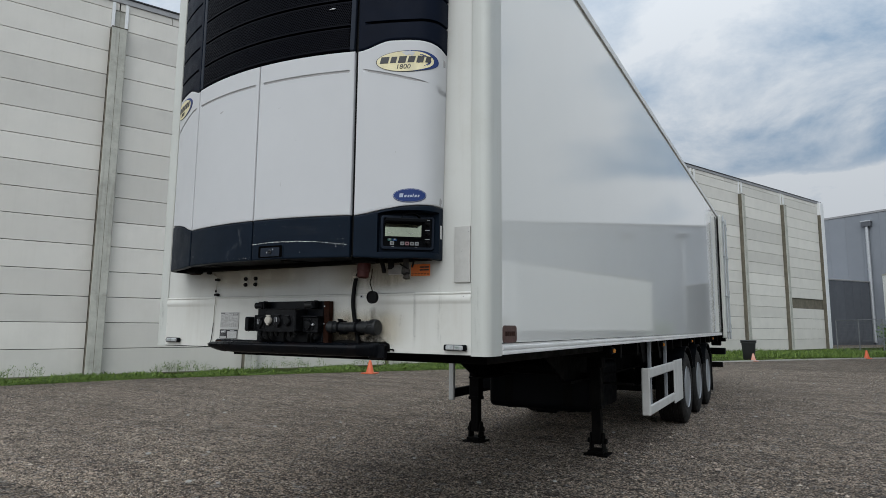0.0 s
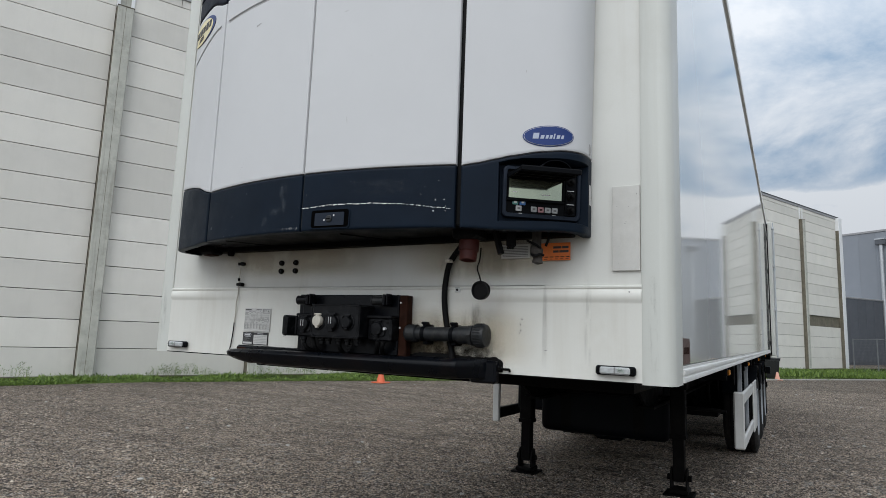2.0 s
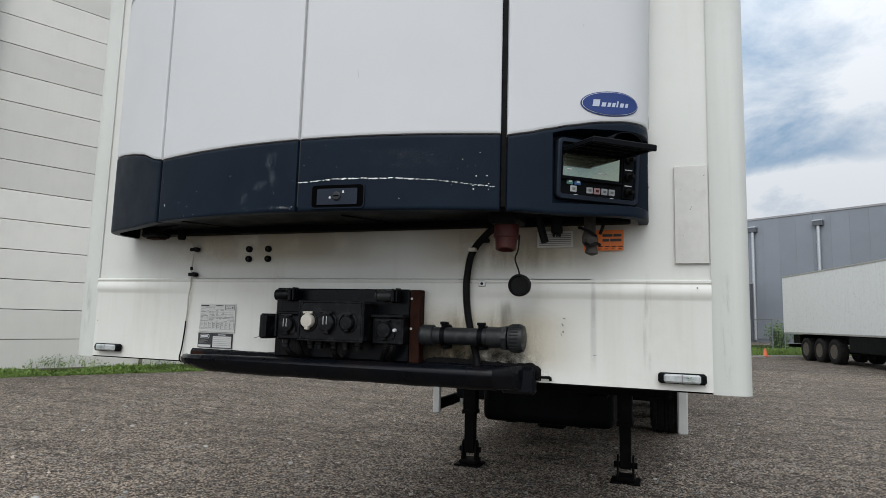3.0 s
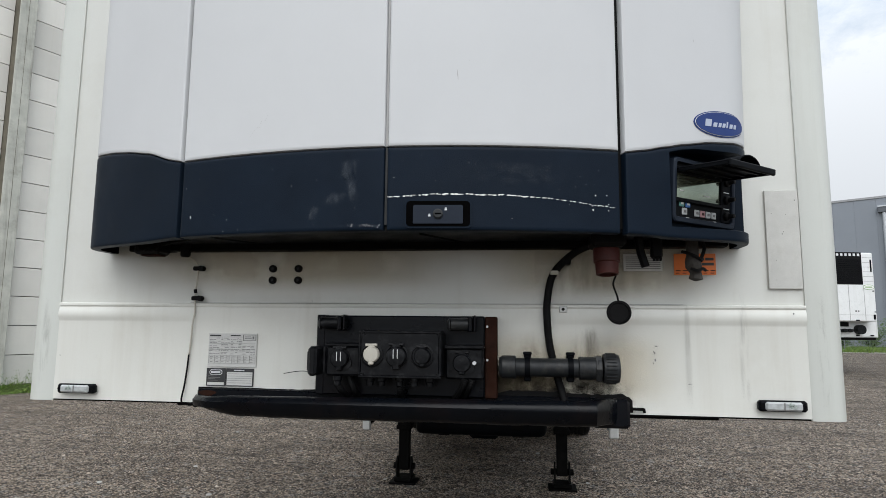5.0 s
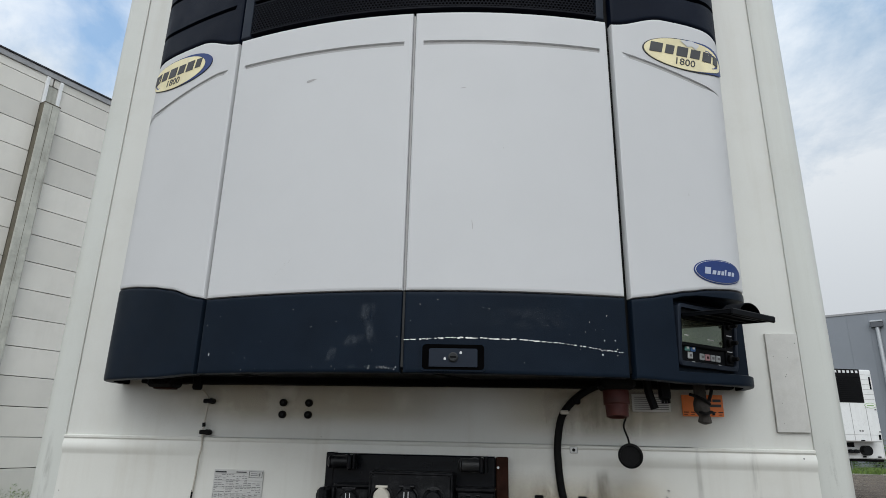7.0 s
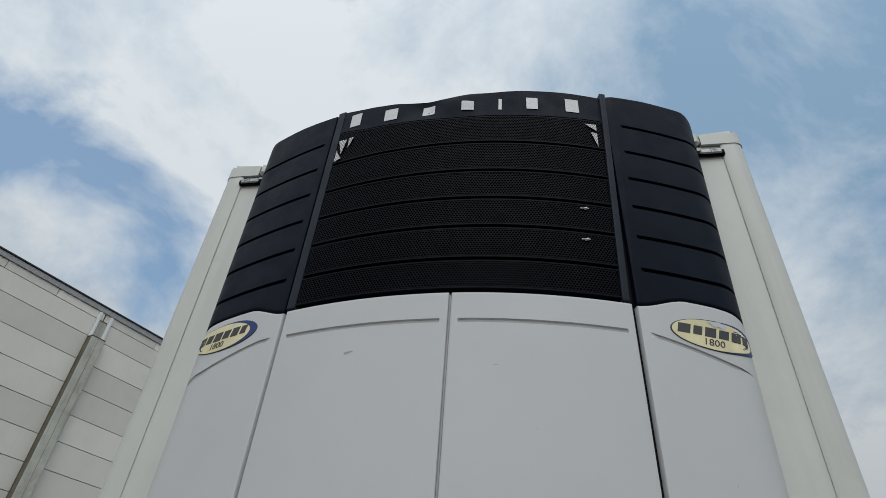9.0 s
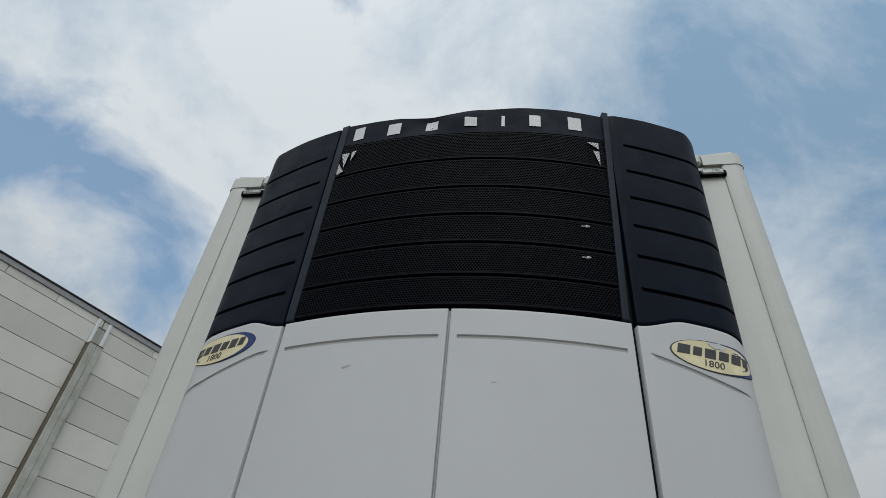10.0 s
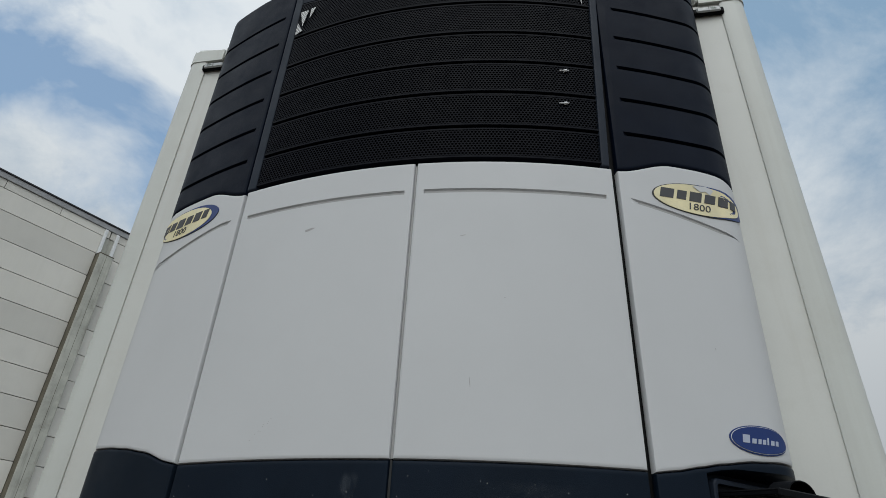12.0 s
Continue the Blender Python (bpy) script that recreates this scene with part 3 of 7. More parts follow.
# ---------------------------------------------------------------- ground
def build_ground():
    bm = bmesh.new()
    bmesh.ops.create_grid(bm, x_segments=40, y_segments=40, size=600)
    single("ground", bm, M_GRAVEL, "brown-grey compacted gravel yard with scattered pale chips", "ground", kind="structure")
    rng = np.random.default_rng(3)
    stones = []
    n = 230000
    x, y = rng.uniform(-13, 9, n), 0.2 + 21 * rng.uniform(0, 1, n) ** 1.7
    keep = x > -15.6 + 0.44 * y + 2.0
    x, y = x[keep], y[keep]
    n = len(x)
    r = rng.uniform(0.004, 0.0115, n) * np.where(rng.uniform(0, 1, n) < 0.04, 1.9, 1.0)
    a = rng.uniform(0, 6.28, n)
    pts = np.zeros((n, 5, 3))
    for k in range(4):
        rk = r * rng.uniform(0.5, 1.35, n) * (1.25 if k % 2 else 0.8)
        pts[:, k, 0], pts[:, k, 1], pts[:, k, 2] = x + rk * np.cos(a + k * 1.571), y + rk * np.sin(a + k * 1.571), 0.0005
    pts[:, 4, 0], pts[:, 4, 1], pts[:, 4, 2] = x + rng.uniform(-0.4, 0.4, n) * r, y + rng.uniform(-0.4, 0.4, n) * r, r * rng.uniform(0.5, 1.0, n)
    base = 5 * np.arange(n)[:, None, None]
    tris = (base + np.array([[0, 1, 4], [1, 2, 4], [2, 3, 4], [3, 0, 4]])[None]).reshape(-1, 3)
    me = bpy.data.meshes.new("gravel_chips")
    me.from_pydata(pts.reshape(-1, 3).tolist(), [], tris.tolist())
    me.materials.append(M_STONE)
    # a few larger white stones
    for _ in range(120):
        sx, sy, sr = rng.uniform(-11, 8), 0.5 + 19 * rng.uniform() ** 1.4, rng.uniform(0.012, 0.03)
        if sx < -13.2 + 0.44 * sy:
            continue
        bm = bmesh.new()
        bmesh.ops.create_icosphere(bm, subdivisions=1, radius=sr)
        for v in bm.verts:
            v.co = Vector((v.co.x * rng.uniform(0.8, 1.4), v.co.y * rng.uniform(0.7, 1.2), v.co.z * 0.5)) + Vector((sx, sy, sr * 0.35))
        stones.append(bm)
    whole = bmesh.new()
    for bm in stones:
        merge(whole, bm)
    tagged(new("white_stones", to_mesh("white_stones", whole, M_KERB)), "scattered larger white stones on the gravel", "stones", kind="stuff")
    tagged(new("gravel_chips", me), "loose pale and dark stone chips lying on the gravel yard", "gravel", kind="stuff")


build_ground()

# ---------------------------------------------------------------- white concrete hall
# The hall's long wall stands on the line x = -16 + 0.44 y; s runs along it, its start at the first pillar.
WDIR = Vector((0.44, 1, 0)).normalized()
WOUT = Vector((WDIR.y, -WDIR.x, 0))
W0 = Vector((-16 + 0.44 * 6.72, 6.72, 0))
WALL = Matrix(((WDIR.x, -WOUT.x, 0, W0.x), (WDIR.y, -WOUT.y, 0, W0.y), (0, 0, 1, 0), (0, 0, 0, 1)))
PILLARS = [-19.8, -14.85, -9.9, -5.0, -0.12, 3.95, 8.9, 13.8, 18.7, 23.6, 28.3, 33.45, 38.83, 44.42]
JOINTS = [0.0, 0.73, 1.40, 2.07, 2.74, 3.41, 4.08, 4.75, 5.42, 6.09, 6.76, 7.43, 8.10, 8.77, 9.45, 9.99]


def build_hall():
    """In the wall's own metres: x along it, y into the building, z up."""
    hall = thing("concrete_hall", "white concrete panel warehouse with grey pillars", "building")
    core = new_box((-26, 0.13, 0), (PILLARS[-1] + 0.2, 12.0, 10.25))
    part("wall", core, M_JOINT, hall)
    end = new_box((PILLARS[-1] - 0.19, -0.22, 0.0), (PILLARS[-1] + 0.34, 0.5, 10.3), 0.02)
    part("corner_post", end, M_WHITE, hall, "pale corner post of the hall")
    part("roof_flashing", new_box((-26, -0.03, 10.22), (PILLARS[-1] + 0.36, 12.1, 10.37), 0.008), M_FLASH, hall, "grey metal roof edge")
    part("flashing_lip", new_box((-26, -0.06, 10.37), (PILLARS[-1] + 0.4, 12.1, 10.41), 0.006), M_LIP, hall, "dark lip of the roof edge")
    shared = {}
    edges = [-26] + PILLARS
    for a, c in zip(edges, edges[1:]):
        lo, hi = a + 0.205, c - 0.215
        if a == -26:
            lo = -26
        w = hi - lo + 0.02
        for k, (z0, z1) in enumerate(zip(JOINTS, JOINTS[1:])):
            stained = a == PILLARS[-2] and k == 4
            key = (round(w, 2), round(z1 - z0, 2), stained)
            if key not in shared:
                bm = new_box((0, 0, 0.008), (w, 0.14, z1 - z0 - 0.008), 0.005)
                ob = part("panel", bm, M_LEDGE if stained else M_CONC, hall)
                shared[key] = ob
                ob.location = (lo - 0.01, 0.06 if stained else 0, z0)
            else:
                again(shared[key], (lo - 0.01, 0, z0), hall)
        part("wall_foot", new_box((lo, -0.012, 0.0), (hi, 0.0, 0.07), 0.004), M_LEDGE, hall, "dirty foot of the wall")
        n = 3
        for k in range(n):
            x0, x1 = lo - 0.2 + (hi - lo + 0.4) * k / n, lo - 0.2 + (hi - lo + 0.4) * (k + 1) / n
            part("parapet", new_box((x0 + 0.006, 0.008, 10.005), (x1 - 0.006, 0.14, 10.218), 0.004), M_CONC, hall)
    bm = bmesh.new()
    box(bm, (-0.19, -0.22, 0), (0.19, 0.14, 9.42), 0.02)
    pil = part("pillar", bm, M_PILLAR, hall, "weathered grey concrete pillar")
    seam = part("pillar_seam", new_box((-0.004, -0.2225, 0.02), (0.004, -0.218, 9.4)), M_LEDGE, hall)
    strip = part("strip", new_box((-0.2, -0.06, 9.44), (-0.12, 0.02, 10.19), 0.008), M_WHITE, hall, "white metal strip")
    back = part("pillar_head", new_box((-0.22, 0.03, 9.42), (0.22, 0.14, 9.995), 0.01), M_PILLAR, hall)
    # thin dark sheet: the shade on a pillar's left side, put in as colour
    shaded_side = part("pillar_side", new_box((-0.1945, -0.205, 0.0), (-0.1885, 0.13, 9.40), 0.002), M_LEDGE, hall, "pillar side painted dark for its shade")
    cap_ = part("pillar_cap", new_box((-0.197, -0.228, 9.405), (0.197, 0.10, 9.432), 0.006), M_LEDGE, hall, "mossy dark pillar top")
    for s in PILLARS[:-1]:
        again(pil, (s, 0, 0))
        again(strip, (s, 0, 0)); again(strip, (s + 0.33, 0, 0))
        again(back, (s, 0, 0)); again(seam, (s, 0, 0)); again(shaded_side, (s, 0, 0)); again(cap_, (s, 0, 0))
    shaded_side.location.x = PILLARS[-1] - 0.002
    for ob in (pil, strip, back, seam, cap_):
        ob.location = (PILLARS[-1] + 0.10, 0.24, -0.02)
    hall.matrix_world = WALL


build_hall()


# ---------------------------------------------------------------- grass verge
EDGE = [(-19, -12), (-15.4, -4), (-12.9, 3.2), (-11.6, 7.2), (-9.4, 11.0), (-6.9, 14.6), (0.4, 25.6), (6.6, 34.0), (12.0, 38.2), (18.0, 39.0), (40.0, 36.5), (80.0, 30.0)]


def edge_x(y):
    for (x0, y0), (x1, y1) in zip(EDGE, EDGE[1:9]):
        if y0 <= y <= y1:
            return x0 + (x1 - x0) * (y - y0) / (y1 - y0)
    return EDGE[0][0] if y < -12 else 18


def build_verge():
    bm = bmesh.new()
    line = smooth_line([(x, y, 0) for x, y in EDGE], 6)
    rng = np.random.default_rng(5)
    front, rear = [], []
    for p in line:
        front.append(bm.verts.new((p.x + rng.uniform(-.06, .06), p.y + rng.uniform(-.06, .06), 0.006)))
        far = Vector((-16 + 0.44 * p.y - 0.3, p.y + 0.1, 0.05)) if p.y < 40 and p.x < 10 else Vector((p.x + 20, p.y + 60, 0.06))
        rear.append(bm.verts.new(far))
    for i in range(len(line) - 1):
        bm.faces.new((front[i], front[i + 1], rear[i + 1], rear[i]))
    single("grass_verge", bm, M_SOIL, "strip of rough green grass along the warehouse wall", "grass", kind="structure")
    verts, faces = [], []

    def blade(x, y, z, h, w, lean):
        a = rng.uniform(0, 6.28)
        dx, dy = math.cos(a) * w, math.sin(a) * w
        lx, ly = rng.normal(0, lean) * h, rng.normal(0, lean) * h
        i = len(verts)
        verts.extend([(x - dx, y - dy, z), (x + dx, y + dy, z), (x + dx * .6 + lx * .4, y + dy * .6 + ly * .4, z + h * .6), (x - dx * .6 + lx * .4, y - dy * .6 + ly * .4, z + h * .6), (x + lx, y + ly, z + h)])
        faces.extend([(i, i + 1, i + 2, i + 3), (i + 3, i + 2, i + 4)])

    def spread(n, y0, y1):
        for _ in range(n):
            y = rng.uniform(y0, y1)
            lo, hi = -16 + 0.44 * y + 0.05, edge_x(y)
            x = lo + (hi - lo) * rng.uniform(0, 1.0) + abs(rng.normal(0, 0.05))
            tuft = noise.noise(Vector((x * 0.9, y * 0.9, 0))) * 0.5 + 0.5
            if rng.random() > 0.35 + tuft:
                continue
            near_wall = 1.15 - 0.45 * (x - lo) / (hi - lo)
            blade(x, y, 0.0, rng.uniform(0.03, 0.11) * near_wall * (0.2 + 1.4 * tuft ** 1.6), rng.uniform(0.003, 0.008), 0.8)
            pick = rng.random()
            if pick < 0.012 and tuft > 0.45:
                # broad-leaved weed
                tall = rng.uniform(0.04, 0.12) * near_wall
                for _k in range(16):
                    blade(x + rng.normal(0, 0.07), y + rng.normal(0, 0.07), rng.uniform(0.0, tall), rng.uniform(0.03, 0.08), rng.uniform(0.007, 0.018), 1.0)
            elif pick < 0.0121 and x - lo < 0.5:
                # thin stalk with a small seed head
                tall, ly = rng.uniform(0.18, 0.42), rng.normal(0, 0.08)
                for _k in range(3):
                    blade(x, y, 0.0, tall, 0.003, 0.12)
                for _k in range(9):
                    blade(x + rng.normal(0, 0.03), y + ly + rng.normal(0, 0.05), tall * rng.uniform(0.5, 1.0), 0.04, 0.009, 1.2)

    spread(115000, 2.0, 17.0)
    spread(26000, 17.0, 30.0)
    for _ in range(34000):
        x = rng.uniform(-1, 34)
        y0 = 34.0 + (x - 6.6) * 0.75 if x < 12 else 38.4
        y = max(y0, 26.0 + (x + 1) * 1.05) if x < 6.6 else y0
        y += rng.uniform(0.0, 8.0)
        blade(x, y, 0.03, rng.uniform(0.06, 0.24) * (0.4 + noise.noise(Vector((x * 0.5, y * 0.5, 3))) + 0.6), rng.uniform(0.009, 0.022), 0.6)
    me = bpy.data.meshes.new("grass_blades")
    me.from_pydata(verts, [], faces)
    me.materials.append(M_GRASS)
    tagged(new("grass_blades", me), "uneven tufts of green grass and weeds on the verge", "grass", kind="stuff")
    bm = bmesh.new()
    kl = [Vector(p) for p in line if 19 < p[1] and p[0] < 60]
    for a, c in zip(kl, kl[1:]):
        d = (c - a).normalized()
        nrm = Vector((d.y, -d.x, 0)) * 0.10
        vs = [bm.verts.new((p.x, p.y, z)) for z in (0.0, 0.05) for p in (a, c, c + nrm, a + nrm)]
        for q in ((0, 1, 2, 3), (4, 5, 6, 7), (0, 1, 5, 4), (1, 2, 6, 5), (2, 3, 7, 6), (3, 0, 4, 7)):
            bm.faces.new([vs[i] for i in q])
    single("kerb", bm, M_KERB, "pale concrete kerb between gravel and grass", "kerb", kind="structure")


build_verge()

# ---------------------------------------------------------------- grey hall behind
GN = Vector((math.sin(radians(35)), math.cos(radians(35)), 0))
GD = Vector((GN.y, -GN.x, 0))
G0 = Vector((9.6, 66.5, 0))
GREY = Matrix(((GD.x, GN.x, 0, G0.x), (GD.y, GN.y, 0, G0.y), (0, 0, 1, 0), (0, 0, 0, 1)))


def build_grey_hall():
    """x runs along the wall from the first downpipe, y into the building."""
    g = thing("grey_hall", "large blue-grey metal clad warehouse with downpipes", "building")
    part("wall", new_box((-30, 0.06, 0), (140, 30, 12.3)), M_GREY, g)
    pan = part("panel", new_box((0, 0, 0.3), (1.544, 0.08, 12.3), 0.004), M_GREY, g)
    pan.location.x = -30
    for i in range(1, 109):
        again(pan, (-30 + i * 1.55, 0, 0))
    part("roof_edge", new_box((-30, -0.06, 12.3), (140, 30, 12.5), 0.02), M_FLASH, g, "dark roof trim")
    hop = bmesh.new()
    box(hop, (-0.42, -0.42, 11.05), (0.42, 0, 11.5), 0.03)
    hop = part("rainwater_hopper", hop, M_DGREY, g, "dark metal rainwater hopper")
    hcap = part("hopper_cap", new_box((-0.44, -0.45, 11.5), (0.44, 0, 11.62), 0.02), M_ZINC, g, "pale hopper cap")
    pipe = bmesh.new()
    rod(pipe, (0, -0.22, 0.2), (0, -0.22, 11.1), 0.15, 12)
    for z in (2, 4.5, 7, 9.5):
        rod(pipe, (0, -0.22, z), (0, -0.22, z + 0.08), 0.18, 12)
    pipe = part("downpipe", pipe, M_ZINC, g, "galvanised downpipe")
    for i in range(1, 9):
        again(hop, (i * 6.2, 0, 0)); again(hcap, (i * 6.2, 0, 0)); again(pipe, (i * 6.2, 0, 0))
    top = new_box((-14, -15, 0), (-0.12, 0.0, 5.75))
    annex = part("annex", top, M_DGREY, g, "low dark grey annex")
    pan = part("annex_panel", new_box((-0.14, 0.0, 0.2), (-0.07, 1.18, 5.74), 0.01), M_DGREY, annex)
    pan.location.y = -15
    for i in range(1, 12):
        again(pan, (0, -15 + i * 1.2, 0), annex)
    part("annex_roof_edge", new_box((-14, -15.1, 5.75), (-0.02, 0.0, 5.9), 0.02), M_FLASH, annex, "dark roof trim")
    g.matrix_world = GREY


build_grey_hall()


# ---------------------------------------------------------------- fence and shrubs
def build_fence():
    f = thing("mesh_fence", "galvanised wire mesh fence with round posts on the grass", "fence", (7.5, 42.7, 0))
    run = [(5.4, 46.9), (6.5, 44.8), (7.55, 42.7), (8.25, 42.65)] + [(8.25 + 2.6 * i, 42.65 - 0.12 * i) for i in range(1, 14)]
    for x, y in run:
        part("post", rod(bmesh.new(), (x, y, 0), (x, y, 2.05), 0.035, 8), M_WEATHER, f)
    for (x0, y0), (x1, y1) in zip(run, run[1:]):
        part("rail", rod(bmesh.new(), (x0, y0, 2.0), (x1, y1, 2.0), 0.022, 6), M_WEATHER, f)
        bm = bmesh.new()
        n = max(2, int(math.hypot(x1 - x0, y1 - y0) / 0.12))
        for i in range(n):
            x, y = x0 + (x1 - x0) * i / n, y0 + (y1 - y0) * i / n
            rod(bm, (x, y, 0.05), (x, y, 2.0), 0.003, 3)
        for k in range(10):
            rod(bm, (x0, y0, 0.1 + 0.2 * k), (x1, y1, 0.1 + 0.2 * k), 0.004, 3)
        part("wire_mesh", bm, M_WEATHER, f)


build_fence()


def shrub(x, y, w, d, h, seed, leaves, label):
    rng = np.random.default_rng(seed)
    s = thing("shrub", label, "shrub", (x, y, 0), group="shrubs round the yard")
    bm = bmesh.new()
    tips = []
    for i in range(9):
        a, r = rng.uniform(0, 6.28), rng.uniform(0.2, 0.9)
        top = Vector((x + w * r * math.cos(a) * 0.5, y + d * r * math.sin(a) * 0.5, h * rng.uniform(0.5, 1.0)))
        rod(bm, (x + 0.1 * math.cos(a), y + 0.1 * math.sin(a), 0), top, 0.03, 5, 0.008)
        tips.append(top)
    part("stems", bm, M_SOIL, s)
    verts, faces = [], []
    for _ in range(leaves):
        t = tips[rng.integers(len(tips))]
        f = rng.uniform(0.15, 1.05)
        c = Vector((x, y, 0)).lerp(t, f) + Vector(rng.normal(0, 1, 3)) * Vector((w, d, h)).length * 0.07
        c.z = max(0.03, c.z)
        u = Vector(rng.normal(0, 1, 3)).normalized() * rng.uniform(0.05, 0.11)
        v = u.orthogonal().normalized() * u.length * 0.5
        i = len(verts)
        verts.extend([c - u, c + v, c + u, c - v])
        faces.append((i, i + 1, i + 2, i + 3))
    me = bpy.data.meshes.new("foliage")
    me.from_pydata([Vector(p) - Vector((x, y, 0)) for p in verts], [], faces)
    me.materials.append(M_LEAF)
    o = new("foliage", me)
    o.parent = s


rs = random.Random(31)
spots = [(8.6, 47.0, 1.6, 1.6, 2.2), (9.9, 46.2, 1.8, 1.6, 3.6), (11.6, 46.0, 2.2, 1.8, 1.7)]
spots += [(14.5 + 2.1 * k, 46.8 - 0.1 * k + rs.uniform(-0.3, 0.3), 3.2, 2.2, rs.uniform(1.9, 2.7)) for k in range(12)]
for i, (x, y, w, d, h) in enumerate(spots):
    shrub(x, y, w, d, h, 20 + i, 1500, "tall wispy young tree behind the fence" if h > 3 else "dense green shrub behind the fence")


for k in range(7):
    shrub(29.0 + rs.uniform(-1, 1), -8.0 + 4.2 * k, 5.5, 5.0, rs.uniform(4.5, 6.5), 60 + k, 2600, "dense green tree across the gravel yard")


# ---------------------------------------------------------------- cones and bin
def build_cone(at, h, label, mat=None):
    bm = bmesh.new()
    x, y, _ = at
    lathe(bm, [(0.155 * h / 0.5, 0.03), (0.15 * h / 0.5, 0.035), (0.035, h - 0.01), (0.028, h), (0.02, h - 0.01)], at, (0, 0, 1), 20)
    c = thing("traffic_cone", label, "traffic cone", at, group="cones along the verge")
    part("body", bm, mat or M_CONE, c)
    part("foot", new_box((x - 0.19, y - 0.19, 0), (x + 0.19, y + 0.19, 0.03), 0.01), mat or M_CONE, c)


build_cone((-8.05, 11.78, 0), 0.38, "small plain orange traffic cone on the gravel edge")
build_cone((1.20, 26.75, 0), 0.33, "faded pinkish traffic cone close to a bin", M_OLDCONE)
build_cone((5.78, 33.0, 0), 0.40, "small orange traffic cone beside the kerb")


def build_bin(x, y):
    b = thing("waste_bin", "dark green plastic waste bin standing by the kerb", "bin", (x, y, 0))
    bm = bmesh.new()
    rings = []
    for w, z in ((0.20, 0.0), (0.21, 0.02), (0.27, 0.76), (0.30, 0.77), (0.30, 0.83)):
        rings.append([bm.verts.new((x + sx * w, y + sy * w, z)) for sx, sy in ((-1, -1), (1, -1), (1, 1), (-1, 1))])
    for a, c in zip(rings, rings[1:]):
        for k in range(4):
            bm.faces.new((a[k], a[(k + 1) % 4], c[(k + 1) % 4], c[k]))
    bm.faces.new(rings[0]); bm.faces.new(rings[-1])
    part("body", bm, M_BIN, b)
    part("lid", new_box((x - 0.32, y - 0.32, 0.83), (x + 0.32, y + 0.32, 0.885), 0.025), M_BIN, b)
    for sx in (-0.22, 0.22):
        part("wheel", rod(bmesh.new(), (x + sx - 0.03, y + 0.24, 0.09), (x + sx + 0.03, y + 0.24, 0.09), 0.09, 14), M_RUBBER, b)


build_bin(1.02, 27.2)


# ---------------------------------------------------------------- running gear shared by both trailers
def build_wheel(parent, x, y, out, metal=None):
    """A wide single wheel; out: +1 where its outer side faces +x."""
    bm = bmesh.new()
    R, r, w = 0.52, 0.29, 0.19
    lathe(bm, [(r, -w * 0.9), (r + 0.03, -w), (R - 0.09, -w - 0.006), (R - 0.03, -w + 0.012), (R - 0.004, -w + 0.03), (R, -w * 0.62), (R - 0.014, -w * 0.58), (R - 0.014, -w * 0.52), (R, -w * 0.48),
               (R, -w * 0.2), (R - 0.014, -w * 0.16), (R - 0.014, -w * 0.1), (R, -w * 0.06), (R, w * 0.06), (R - 0.014, w * 0.1), (R - 0.014, w * 0.16), (R, w * 0.2), (R, w * 0.48), (R - 0.014, w * 0.52),
               (R - 0.014, w * 0.58), (R, w * 0.62), (R - 0.004, w - 0.03), (R - 0.03, w - 0.012), (R - 0.09, w + 0.006), (r + 0.03, w), (r, w * 0.9)], (x, y, R), (1, 0, 0), 48)
    wheel = part("wheel", bm, M_TYRE, parent)
    s = out
    bm = bmesh.new()
    lathe(bm, [(r + 0.012, s * w * 0.95), (r + 0.004, s * w * 1.02), (r - 0.02, s * w * 0.9), (r - 0.045, s * w * 0.3), (r - 0.06, s * w * 0.1), (0.2, s * w * 0.05), (0.15, s * w * 0.12), (0.13, s * w * 0.14), (0.12, -s * 0.05)], (x, y, R), (1, 0, 0), 40)
    part("rim", bm, metal or M_RIM, wheel, "dusty brown rim" if metal else "grey steel rim")
    bm = bmesh.new()
    lathe(bm, [(0.11, s * 0.0), (0.11, s * w * 0.55), (0.09, s * w * 0.8), (0.001, s * w * 0.82)], (x, y, R), (1, 0, 0), 24)
    part("hub", bm, M_STEEL, wheel)
    for k in range(10):
        a = k * math.tau / 10
        c = Vector((x + s * w * 0.1, y + 0.168 * math.cos(a), R + 0.168 * math.sin(a)))
        part("wheel_nut", rod(bmesh.new(), c, c + Vector((s * 0.035, 0, 0)), 0.015, 6), M_ZINC, wheel)
    return wheel


